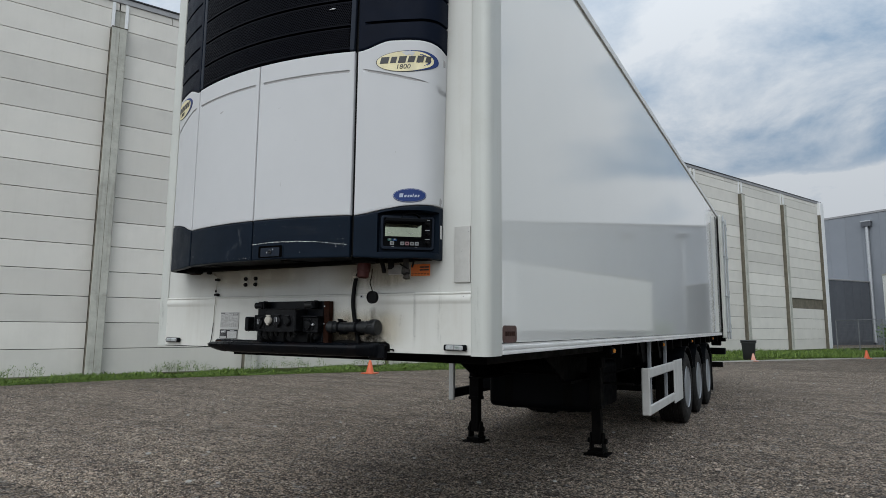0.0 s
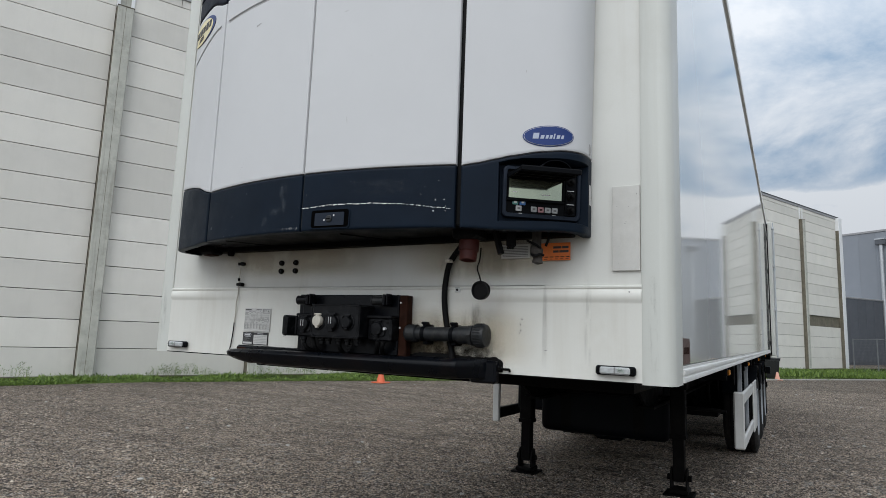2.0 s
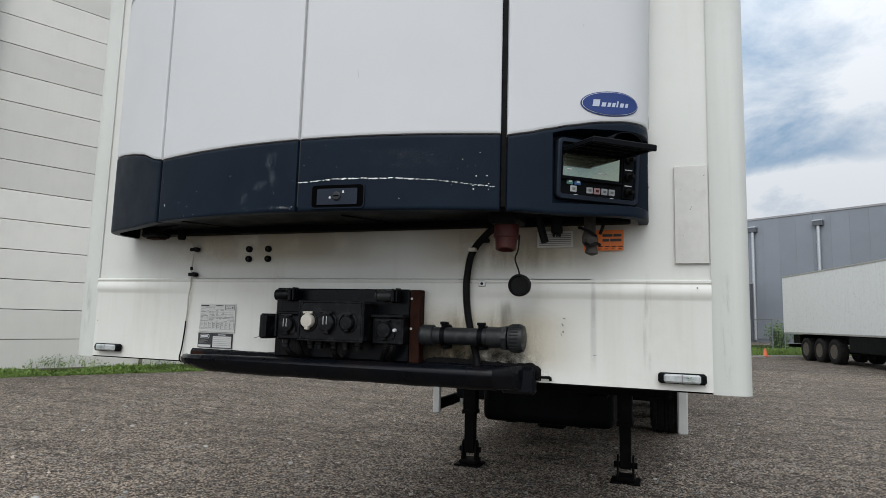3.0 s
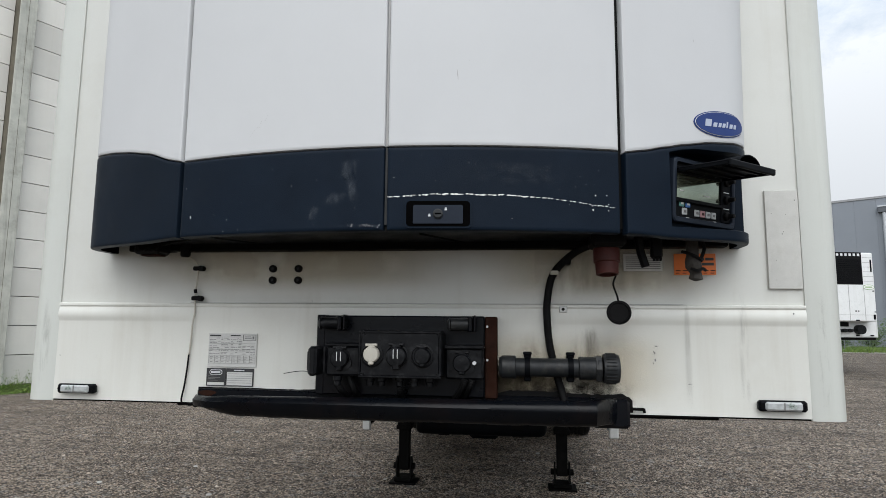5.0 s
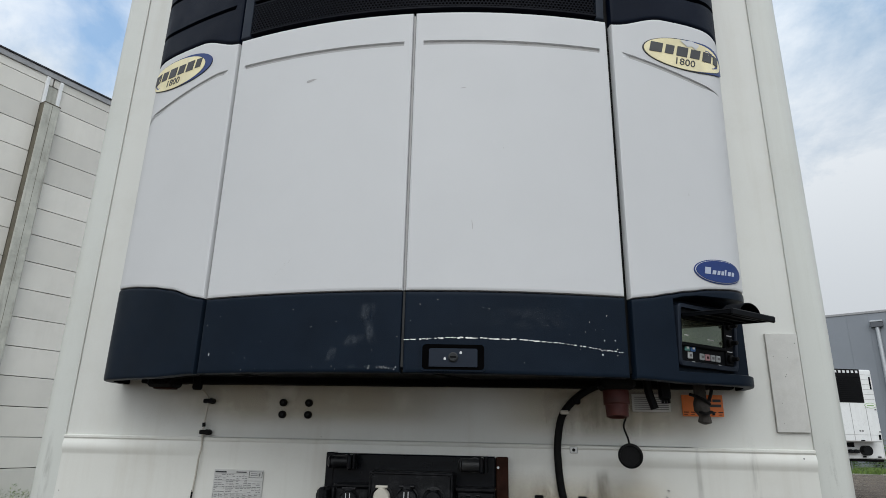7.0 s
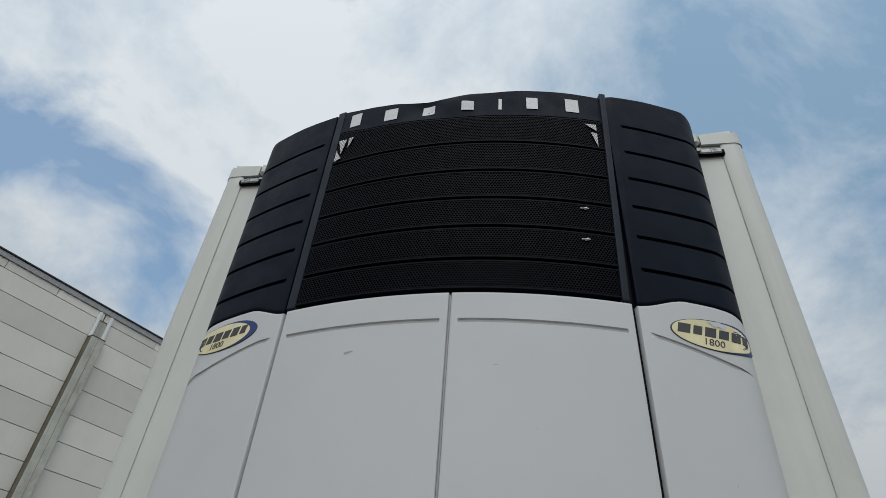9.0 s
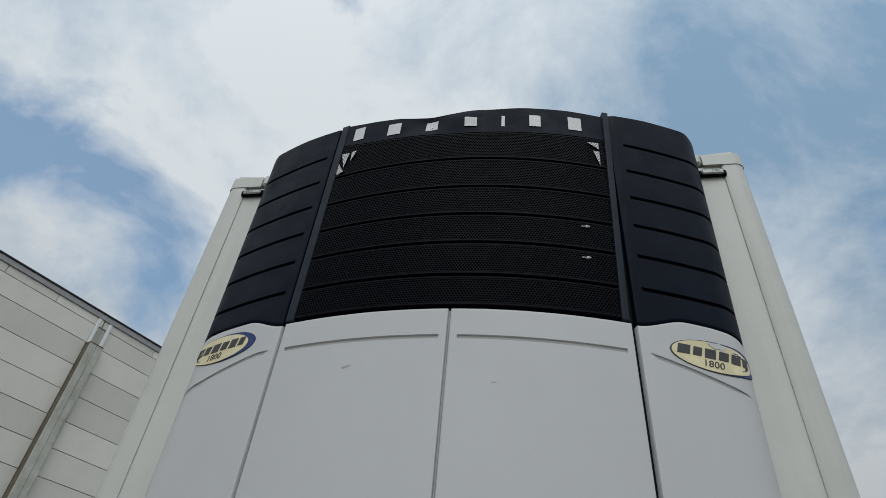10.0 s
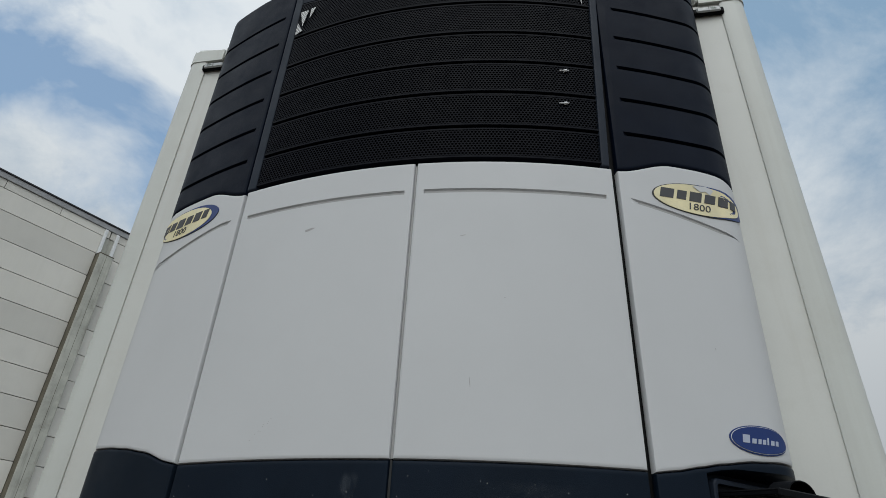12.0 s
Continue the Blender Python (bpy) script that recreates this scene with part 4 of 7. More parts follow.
def build_leg(parent, x, y):
    bm = bmesh.new()
    box(bm, (x - 0.065, y - 0.065, 0.52), (x + 0.065, y + 0.065, 1.22), 0.008)
    box(bm, (x - 0.085, y - 0.075, 0.95), (x + 0.085, y + 0.075, 1.12), 0.008)
    box(bm, (x - 0.072, y - 0.072, 0.50), (x + 0.072, y + 0.072, 0.54), 0.004)
    leg = part("landing_leg", bm, M_STEEL, parent, "black square landing leg")
    part("inner_tube", new_box((x - 0.05, y - 0.05, 0.12), (x + 0.05, y + 0.05, 0.55), 0.006), M_STEEL, leg)
    bm = bmesh.new()
    for s in (-1, 1):
        prism(bm, [(y - 0.07, 0.02), (y + 0.07, 0.02), (y + 0.05, 0.2), (y + 0.02, 0.24), (y - 0.02, 0.24), (y - 0.05, 0.2)], "x", x + s * 0.06, x + s * 0.075)
        rod(bm, (x + s * 0.05, y, 0.15), (x + s * 0.105, y, 0.15), 0.028, 10)
    box(bm, (x - 0.085, y - 0.1, 0.02), (x + 0.085, y + 0.1, 0.06), 0.008)
    box(bm, (x - 0.13, y - 0.12, 0.0), (x + 0.13, y + 0.12, 0.018), 0.004)
    part("foot", bm, M_STEEL, leg)
    return leg


# ---------------------------------------------------------------- the refrigerated trailer
T = thing("semi_trailer", "white refrigerated semi-trailer standing on its landing legs on gravel", "trailer")
LEN, ZB = 13.35, 1.245


def build_body():
    # bulkhead: upper sheet and a slightly prouder lower sheet with a rolled bead
    part("bulkhead", new_box((-1.2035, 0.006, 1.56), (1.2035, 0.08, 3.96)), M_BULK, T, "off-white front bulkhead")
    bead = [(0.07, ZB, 0), (0.0, ZB, 0), (0.0, 1.505, 0), (0.0, 1.512, -0.002), (0.0, 1.520, -0.009), (0.0, 1.532, -0.011), (0.0, 1.545, -0.009), (0.0, 1.553, -0.003), (0.0, 1.556, -0.002), (-0.003, 1.561, -0.003), (-0.003, 1.567, -0.003), (0.0, 1.570, 0.001), (0.07, 1.570, 0)]
    bm = bmesh.new()
    rings = []
    for x in np.linspace(-1.2035, 1.2035, 49):
        t = min(1, max(0, (abs(x + 0.12) - 0.45) / 0.5))
        f = 0.08 + 0.55 * t * t * (3 - 2 * t)
        rings.append([bm.verts.new((x, y + d * f, z)) for y, z, d in bead])
    for a, c in zip(rings, rings[1:]):
        for k in range(len(bead)):
            q = (k + 1) % len(bead)
            bm.faces.new((a[k], a[q], c[q], c[k]))
    bm.faces.new(rings[0]); bm.faces.new(rings[-1])
    part("lower_bulkhead", bm, M_LOWER, T, "off-white lower front sheet with a rolled bead and grime")
    part("sheet_edge", new_box((-0.72, -0.0046, 1.5702), (0.86, 0.004, 1.5712)), M_HAIR, T, "dark edge of the lower sheet")
    part("bottom_trim", new_box((-1.2, 0.0, 1.2405), (1.2, 0.07, 1.2445)), M_STEEL, T, "dark bottom edge")
    # corner posts: rounded extrusions that wrap from the front to the side
    for s in (-1, 1):
        prof = [(1.203, 0.0), (1.215, -0.006), (1.262, -0.006)]
        for k in range(9):
            a = radians(-90 + 90 * k / 8)
            prof.append((1.262 + 0.046 * math.cos(a), 0.04 + 0.046 * math.sin(a)))
        prof += [(1.308, 0.154), (1.303, 0.158), (1.24, 0.158), (1.24, 0.08), (1.203, 0.08)]
        bm = prism(bmesh.new(), [(s * x, y) for x, y in prof], "z", 1.24, 3.965)
        part("corner_post", bm, M_GRP, T, "rounded white corner post")
        # glossy side
        part("side_skin", new_box((s * 1.24 if s > 0 else -1.302, 0.162, 1.306), (1.302 if s > 0 else -1.24, LEN - 0.12, 3.93)), M_SIDE, T, "glossy white side skin")
        rail = [(1.24, 1.245), (1.312, 1.245), (1.314, 1.252), (1.312, 1.262), (1.305, 1.265), (1.305, 1.269), (1.312, 1.272), (1.314, 1.280), (1.312, 1.289), (1.305, 1.292), (1.305, 1.298), (1.309, 1.3015), (1.24, 1.3015)]
        bm = prism(bmesh.new(), [(s * x, z) for x, z in rail], "y", 0.162, LEN - 0.1)
        part("bottom_rail", bm, M_RAIL, T, "ribbed white aluminium bottom rail")
        top = [(1.2, 3.93), (1.316, 3.925), (1.318, 3.94), (1.318, 3.985), (1.306, 4.0), (1.28, 4.006), (1.2, 4.006)]
        bm = prism(bmesh.new(), [(s * x, z) for x, z in top], "y", 0.16, LEN)
        part("roof_rail", bm, M_RAIL, T, "white roof edge rail")
        cap = [(1.12, -0.010), (1.262, -0.010)]
        cap += [(1.262 + 0.050 * math.cos(radians(a)), 0.04 + 0.050 * math.sin(radians(a))) for a in range(-80, 1, 10)]
        cap += [(1.312, 0.30), (1.12, 0.30)]
        bm = prism(bmesh.new(), [(s * x, y) for x, y in cap], "z", 3.962, 4.046)
        bmesh.ops.bevel(bm, geom=[e for e in bm.edges if min(v.co.z for v in e.verts) > 4.04], offset=0.012, segments=3, affect="EDGES")
        part("corner_cap", bm, M_GRP, T, "white roof corner cap")
    part("roof", new_box((-1.2, 0.1, 3.94), (1.2, LEN, 4.004)), M_WHITE, T)
    part("front_cap", new_box((-1.118, -0.018, 3.965), (1.118, 0.3, 4.045), 0.015), M_GRP, T)
    part("floor", new_box((-1.24, 0.08, 1.245), (1.24, LEN, 1.33)), M_STEEL, T)
    # rear frame and the door leaf folded back along the side
    for s in (-1, 1):
        bm = new_box((s * 1.2 if s > 0 else -1.312, LEN - 0.12, 1.15), (1.312 if s > 0 else -1.2, LEN + 0.02, 3.99), 0.01)
        part("rear_post", bm, M_ALU, T)
        a, c = (1.325, 1.405) if s > 0 else (-1.405, -1.325)
        door = part("rear_door", new_box((a, LEN - 1.27, 1.18), (c, LEN - 0.02, 3.93), 0.012), M_GRP, T, "white rear door folded back along the side")
        e = 1.405 * s
        # black strip added as the shadow in the gap behind the door edge
        part("door_seal", new_box((min(s * 1.315, s * 1.338), LEN - 1.285, 1.2), (max(s * 1.315, s * 1.338), LEN - 1.268, 3.9), 0.004), M_RUBBER, door, "black strip painted for the shadow gap at the door edge")
        for yy in (LEN - 1.1, LEN - 0.5):
            part("lock_rod", rod(bmesh.new(), (e + s * 0.025, yy, 1.15), (e + s * 0.025, yy, 3.95), 0.014, 10), M_ZINC, door, "galvanised lock rod")
            for z in (1.3, 2.1, 3.0, 3.8):
                part("rod_bracket", new_box((min(e, e + s * 0.045), yy - 0.035, z), (max(e, e + s * 0.045), yy + 0.035, z + 0.05), 0.006), M_ZINC, door)
        for z in (1.4, 2.2, 3.0, 3.75):
            lo, hi = sorted((s * 1.31, s * 1.42))
            part("hinge", new_box((lo, LEN - 0.05, z), (hi, LEN + 0.04, z + 0.09), 0.01), M_ALU, door)
    part("rear_header", new_box((-1.2, LEN - 0.1, 3.8), (1.2, LEN, 3.99), 0.01), M_ALU, T)
    part("rear_sill", new_box((-1.28, LEN - 0.12, 1.08), (1.28, LEN + 0.02, 1.24), 0.01), M_STEEL, T)
    for s in (-1, 1):
        lo, hi = sorted((s * 0.85, s * 1.27))
        lamp = part("rear_lamp", new_box((lo, LEN - 0.25, 0.78), (hi, LEN + 0.02, 0.93), 0.015), M_BLACKP, T)
        part("buffer", new_box((lo + 0.1, LEN - 0.02, 0.98), (hi - 0.1, LEN + 0.1, 1.1), 0.02), M_RUBBER, T)
    part("underrun_bar", new_box((-1.2, LEN - 0.2, 0.48), (1.2, LEN - 0.08, 0.6), 0.01), M_STEEL, T)
    for x in (-0.6, 0.6):
        part("underrun_arm", new_box((x - 0.04, LEN - 0.2, 0.5), (x + 0.04, LEN - 0.1, 1.1), 0.006), M_STEEL, T)


build_body()


def build_chassis():
    # stepped main beams, cross members and coupling plate
    for x in (-0.52, 0.52):
        bm = bmesh.new()
        prism(bm, [(0.9, 1.15), (2.9, 1.12), (3.5, 0.82), (LEN - 0.2, 0.82), (LEN - 0.2, 1.245), (0.9, 1.245)], "x", x - 0.012, x + 0.012)
        box(bm, (x - 0.08, 3.5, 0.80), (x + 0.08, LEN - 0.2, 0.822))
        part("main_beam", bm, M_STEEL, T, "black steel main beam")
    for y in np.arange(3.2, 13.0, 0.75):
        part("cross_member", new_box((-1.2, y - 0.03, 1.10), (1.2, y + 0.03, 1.24), 0.004), M_STEEL, T)
    part("coupling_plate", new_box((-1.02, 0.45, 1.17), (1.08, 3.0, 1.24), 0.004), M_STEEL, T)
    part("kingpin", rod(bmesh.new(), (0, 1.6, 1.1), (0, 1.6, 1.2), 0.045, 16), M_STEEL, T)
    for x in (-0.786, 0.71):
        build_leg(T, x, 4.07)
    bm = bmesh.new()
    rod(bm, (-0.78, 4.07, 0.86), (0.7, 4.07, 0.86), 0.02, 8)
    part("leg_shaft", bm, M_STEEL, T)
    bm = bmesh.new()
    for x in (-0.786, 0.71):
        box(bm, (x - 0.05, 4.0, 1.10), (x + 0.05, 4.5, 1.24), 0.01)
        rod(bm, (x, 4.12, 0.75), (x * 0.72, 4.9, 1.1), 0.022, 8)
    part("leg_bracket", bm, M_STEEL, T)
    bm = bmesh.new()
    rod(bm, (0.79, 4.07, 0.78), (1.12, 4.07, 0.78), 0.014, 8)
    part("crank", bm, M_STEEL, T)
    # large rounded tank between the legs
    bm = bmesh.new()
    box(bm, (-0.74, 4.32, 0.40), (0.585, 5.55, 0.98), 0.09, seg=4)
    tank = weighted(part("tank", bm, M_BLACKP, T, "large black rounded tank under the floor"))
    part("tank_sump", new_box((-0.2, 4.5, 0.345), (0.1, 4.8, 0.42), 0.03), M_BLACKP, tank)
    for x in (-0.45, 0.3):
        part("tank_strap", new_box((x - 0.03, 4.312, 0.392), (x + 0.03, 5.558, 0.99), 0.085), M_STEEL, tank)
    part("spare_carrier", new_box((-1.05, 5.7, 0.55), (0.9, 6.0, 0.62), 0.01), M_STEEL, T)
    part("toolbox", new_box((-1.18, 4.75, 0.55), (-0.78, 5.7, 1.0), 0.02), M_BLACKP, T)
    # axles, wheels and mudguards
    for y in (7.08, 8.39, 9.70):
        part("axle", rod(bmesh.new(), (-0.95, y, 0.52), (0.95, y, 0.52), 0.07, 14), M_STEEL, T)
        for s in (-1, 1):
            build_wheel(T, s * 1.06, y, s)
            bm = bmesh.new()
            arc = [(y + 0.60 * math.cos(radians(a)), 0.52 + 0.60 * math.sin(radians(a))) for a in range(25, 156, 10)]
            inner = [(y + 0.585 * math.cos(radians(a)), 0.52 + 0.585 * math.sin(radians(a))) for a in range(155, 24, -10)]
            prism(bm, arc + inner, "x", s * 0.87, s * 1.265)
            part("mudguard", bm, M_BLACKP, T, "black plastic mudguard")
            part("air_bag", rod(bmesh.new(), (s * 0.52, y + 0.35, 0.5), (s * 0.52, y + 0.35, 0.82), 0.12, 16), M_RUBBER, T)
            prism_arm = prism(bmesh.new(), [(y - 0.55, 0.72), (y - 0.55, 0.82), (y - 0.45, 0.82), (y - 0.2, 0.6), (y + 0.4, 0.5), (y + 0.4, 0.42), (y - 0.1, 0.46)], "x", s * 0.49, s * 0.55)
            part("trailing_arm", prism_arm, M_STEEL, T)
    for s in (-1, 1):
        lo, hi = sorted((s * 0.88, s * 1.26))
        part("mud_flap", new_box((lo, 10.34, 0.2), (hi, 10.36, 0.9), 0.004), M_RUBBER, T)
    # side guards: the right one an aluminium frame with a broad front plate, the left one lighter
    g = part("side_guard", new_box((1.166, 4.22, 0.436), (1.256, 4.262, 0.950), 0.012), M_GUARD, T, "pale grey side underrun guard")
    for z0, z1 in ((0.436, 0.545), (0.835, 0.948)):
        part("guard_rail", new_box((1.226, 4.263, z0), (1.256, 5.90, z1), 0.012), M_GUARD, g)
    part("guard_plate", new_box((1.246, 5.84, 0.405), (1.264, 6.52, 0.962), 0.008), M_GUARD, g, "flat grey end plate")
    for yy in (4.50, 5.52):
        part("guard_post", new_box((1.185, yy - 0.02, 0.47), (1.225, yy + 0.02, 1.235), 0.006), M_RIM, g)
        part("guard_bracket", prism(bmesh.new(), [(yy - 0.30, 1.24), (yy - 0.02, 1.24), (yy - 0.04, 1.02), (yy - 0.16, 1.0)], "x", 1.16, 1.17), M_STEEL, g)
    g = part("side_guard", new_box((-1.25, 4.2, 0.45), (-1.172, 4.25, 1.1), 0.012), M_GUARD, T, "pale grey side underrun guard")
    part("guard_rail", new_box((-1.25, 4.24, 0.47), (-1.215, 6.3, 0.59), 0.01), M_STEEL, g)
    part("guard_plate", new_box((-1.256, 6.05, 0.38), (-1.211, 6.5, 0.95), 0.012), M_GUARD, g)
    for yy in (4.95, 5.85):
        part("guard_post", new_box((-1.2, yy, 0.45), (-1.16, yy + 0.04, 1.2), 0.006), M_GUARD, g)
    # amber side lamps
    for s in (-1, 1):
        for y in (2.72, 5.2, 7.74, 10.8):
            lo, hi = sorted((s * 1.20, s * 1.245))
            lamp = part("side_marker", new_box((lo, y - 0.05, 1.155), (hi, y + 0.05, 1.215), 0.01), M_BLACKP, T)
            lo, hi = sorted((s * 1.245, s * 1.262))
            part("lens", new_box((lo, y - 0.032, 1.165), (hi, y + 0.032, 1.205), 0.008), M_AMBER, lamp, "amber lens")
    # front bolster: folded black plate with a rounded, knocked lip
    rng = random.Random(4)
    prof = [(0.0, 1.250), (-0.100, 1.224), (-0.118, 1.222), (-0.130, 1.225), (-0.140, 1.234), (-0.148, 1.250), (-0.155, 1.264), (-0.156, 1.270), (-0.152, 1.277),
            (-0.144, 1.285), (-0.134, 1.2895), (-0.122, 1.2895), (-0.112, 1.287), (-0.100, 1.280), (-0.084, 1.268), (0.0, 1.265)]
    n = 76
    dents = [rng.gauss(0, 1) for _ in range(n + 8)]
    bm = bmesh.new()
    rings = []
    for i in range(n + 1):
        x = -0.652 + 1.307 * i / n
        f = min(1.0, 0.42 + 0.58 * math.sqrt(max(0, (x + 0.652) / 0.085)))
        if x > 0.585:
            f = 1 - 0.72 * (x - 0.585) / 0.07
        rough_ = sum(dents[i:i + 4]) / 4
        lift = 0.030 * min(1, max(0, (-0.47 - x) / 0.18))
        top = 0.006 * max(0, (-0.50 - x) / 0.15)
        rings.append([bm.verts.new((x, y * f - (0.0012 * rough_ if 2 < k < 10 else 0), z + (lift + 0.0022 * rough_ if z < 1.25 else 0) - top * (z > 1.27) + (0.009 * x if z > 1.27 else 0))) for k, (y, z) in enumerate(prof)])
    for a, c in zip(rings, rings[1:]):
        for k in range(len(prof)):
            j = (k + 1) % len(prof)
            bm.faces.new((a[k], a[j], c[j], c[k]))
    bm.faces.new(rings[0]); bm.faces.new(rings[-1])
    bol = part("front_bolster", bm, M_BUMPER, T, "worn black steel front bolster with rounded lip")
    part("bolster_plate", new_box((-0.668, -0.024, 1.25), (0.60, -0.0005, 1.292), 0.005), M_BUMPER, bol)
    part("rust_patch", prism(bmesh.new(), [(-0.632 + 0.03 * math.cos(t) * (1 + 0.2 * math.sin(3 * t)), 1.279 + 0.009 * math.sin(t)) for t in np.linspace(0, math.tau, 14)[:-1]], "y", -0.0255, -0.023), M_RUST, bol, "rusty patch")
    part("bolster_end", new_box((0.585, -0.042, 1.208), (0.692, -0.0005, 1.290), 0.008), M_BUMPER, bol, "black end plate of the bolster")
    bm = rod(bmesh.new(), (0.69, -0.012, 1.262), (0.735, -0.012, 1.262), 0.0045, 8)
    rod(bm, (0.735, -0.012, 1.264), (0.737, -0.012, 1.252), 0.0045, 8)
    rod(bm, (0.69, -0.012, 1.262), (0.703, -0.012, 1.262), 0.010, 6)
    part("bolt", bm, M_STEEL, bol)
    bm = rod(bmesh.new(), (-0.70, -0.012, 1.240), (-0.655, -0.012, 1.246), 0.006, 8)
    rod(bm, (-0.682, -0.012, 1.242), (-0.672, -0.012, 1.243), 0.011, 6)
    part("bolt", bm, M_STEEL, bol)
    # black sealant smeared along the upper edge
    rng = random.Random(19)
    for x0, x1, hi, amp in ((0.30, 0.705, 1.304, 0.008), (-0.675, -0.262, 1.295, 0.0012)):
        k = 46
        walk_ = [rng.gauss(0, 1) for _ in range(k + 6)]
        line = [(x0 + (x1 - x0) * i / k, hi + amp * sum(walk_[i:i + 6]) / 5 - (0.02 * max(0, i - k + 3) / 3 if x1 > 0.5 else 0)) for i in range(k + 1)]
        part("sealant", prism(bmesh.new(), [(x1, 1.25), (x0, 1.25)] + line, "y", -0.0035, -0.0002), M_RUBBER, bol, "smeared black sealant")


build_chassis()


def front_lamp(x0, x1, z0, z1, y, name, label):
    lamp = part(name, new_box((x0, y - 0.022, z0), (x1, y, z1), 0.006), M_BLACKP, T, label)
    w = (x1 - x0) * 0.12
    part("lens", new_box((x0 + w, y - 0.030, z0 + 0.003), (x1 - w, y - 0.018, z1 - 0.003), 0.005), M_LENS, lamp, "clear ribbed lens")
    for x in (x0 + w * 0.5, x1 - w * 0.5):
        part("screw", rod(bmesh.new(), (x, y - 0.0235, (z0 + z1) / 2), (x, y - 0.02, (z0 + z1) / 2), 0.004, 8), M_STEEL, lamp)
    mid = (x0 + x1) / 2
    s = 1 if mid > 0 else -1
    part("divider", new_box((mid - 0.0015, y - 0.0312, z0 + 0.004), (mid + 0.0015, y - 0.0295, z1 - 0.004)), M_GREYINK, lamp)
    rl = random.Random(3)
    # greenish sparkle of the LEDs in the lens, painted as small tilted chips
    for k in range(7):
        x, z = mid + s * rl.uniform(0.012, 0.032), (z0 + z1) / 2 + rl.uniform(-0.007, 0.007)
        m_ = Matrix.Translation((x, y - 0.031, z)) @ Matrix.Rotation(rl.uniform(0, 3), 4, "Y")
        part("led", new_box((-0.005, -0.001, -0.002), (0.005, 0.001, 0.002), 0.0005, m_), M_LED_GLINT, lamp)


front_lamp(-1.173, -1.036, 1.266, 1.297, -0.001, "front_marker", "black-ended clear front marker lamp")
front_lamp(1.053, 1.185, 1.266, 1.297, -0.001, "front_marker", "black-ended clear front marker lamp")
front_lamp(1.085, 1.212, 3.885, 3.92, 0.005, "top_marker", "dark clear top marker lamp")
front_lamp(-1.212, -1.085, 3.895, 3.93, 0.005, "top_marker", "dark clear top marker lamp")

# cover plate, rubber plugs, small square fixing on the bulkhead
plate = part("cover_plate", new_box((1.106, -0.004, 1.618), (1.2, 0.0055, 1.914), 0.001), M_PLATE, T, "scratched aluminium cover plate")
rr = random.Random(11)
for i in range(7):
    x, z = rr.uniform(1.115, 1.19), rr.uniform(1.64, 1.89)
    part("scrape", new_box((x, -0.0048, z), (x + rr.uniform(0.001, 0.003), -0.0035, z + rr.uniform(0.001, 0.005))), M_GREYINK, plate)
for x in (-0.437, -0.349):
    for z in (1.684, 1.646):
        bm = bmesh.new()
        lathe(bm, [(0.0125, 0.008), (0.0125, -0.004), (0.010, -0.008), (0.006, -0.008), (0.005, -0.004), (0.0005, -0.004)], (x, 0.0, z), (0, 1, 0), 16)
        plug_ = part("rubber_plug", bm, M_RUBBER, T, "black rubber plug in the bulkhead")
        part("plug_hole", rod(bmesh.new(), (x, -0.0062, z), (x, -0.002, z), 0.0035, 8), M_GREYP, plug_)
bm = new_box((0.494, -0.006, 1.545), (0.518, 0.002, 1.565), 0.002)
nutp = part("fixing_plate", bm, M_ALU, T, "small square metal fixing")
part("fixing_hole", rod(bmesh.new(), (0.506, -0.0075, 1.555), (0.506, -0.004, 1.555), 0.005, 10), M_RUBBER, nutp)


def rounded(a0, a1, b0, b1, r, n=5):
    """Outline of a rectangle with rounded corners."""
    out = []
    for cx, cy, s in ((a1 - r, b1 - r, 0), (a0 + r, b1 - r, 90), (a0 + r, b0 + r, 180), (a1 - r, b0 + r, 270)):
        out += [(cx + r * math.cos(radians(s + 90 * k / n)), cy + r * math.sin(radians(s + 90 * k / n))) for k in range(n + 1)]
    return out


def label_plate(name, x0, x1, z0, z1, mat, text_label, y=-0.0055):
    return part(name, new_box((x0, y, z0), (x1, y + 0.003, z1)), mat, T, text_label)


def bars(parent, mat, rows, y=-0.007):
    """Plain bars for small print: x0, x1, z0, z1."""
    for x0, x1, z0, z1 in rows:
        part("print_bar", new_box((x0, y, z0), (x1, y + 0.002, z1)), mat, parent)


lab = label_plate("data_label", -0.646, -0.479, 1.362, 1.470, M_LABEL, "greyed white data label with small print")
bars(lab, M_INK, [(-0.642, -0.604, 1.461, 1.4655), (-0.570, -0.536, 1.462, 1.465)])
rb = random.Random(2)
rows = []
for x0, x1 in ((-0.642, -0.606), (-0.602, -0.572), (-0.568, -0.532), (-0.528, -0.484)):
    for k in range(11):
        z = 1.4555 - k * 0.0051
        if x0 > -0.53 and k < 5:
            continue
        x = x0
        while x < x1 - 0.003:
            w = min(rb.uniform(0.004, 0.014), x1 - x)
            if rb.random() < 0.72:
                rows.append((x, x + w, z - 0.0014, z))
            x += w + rb.uniform(0.002, 0.004)
for k in range(8):
    for z in (1.395, 1.388, 1.379):
        rows.append((-0.638 + 0.0195 * k, -0.630 + 0.0195 * k + rb.uniform(-0.002, 0.002), z - 0.0014, z))
bars(lab, M_FINEINK, rows)
bars(lab, M_HAIR, [(-0.643, -0.482, z, z + 0.0006) for z in (1.4585, 1.4375, 1.4172, 1.3985, 1.391, 1.383, 1.373)] + [(x, x + 0.0006, 1.373, 1.398) for x in np.linspace(-0.643, -0.4826, 9)])
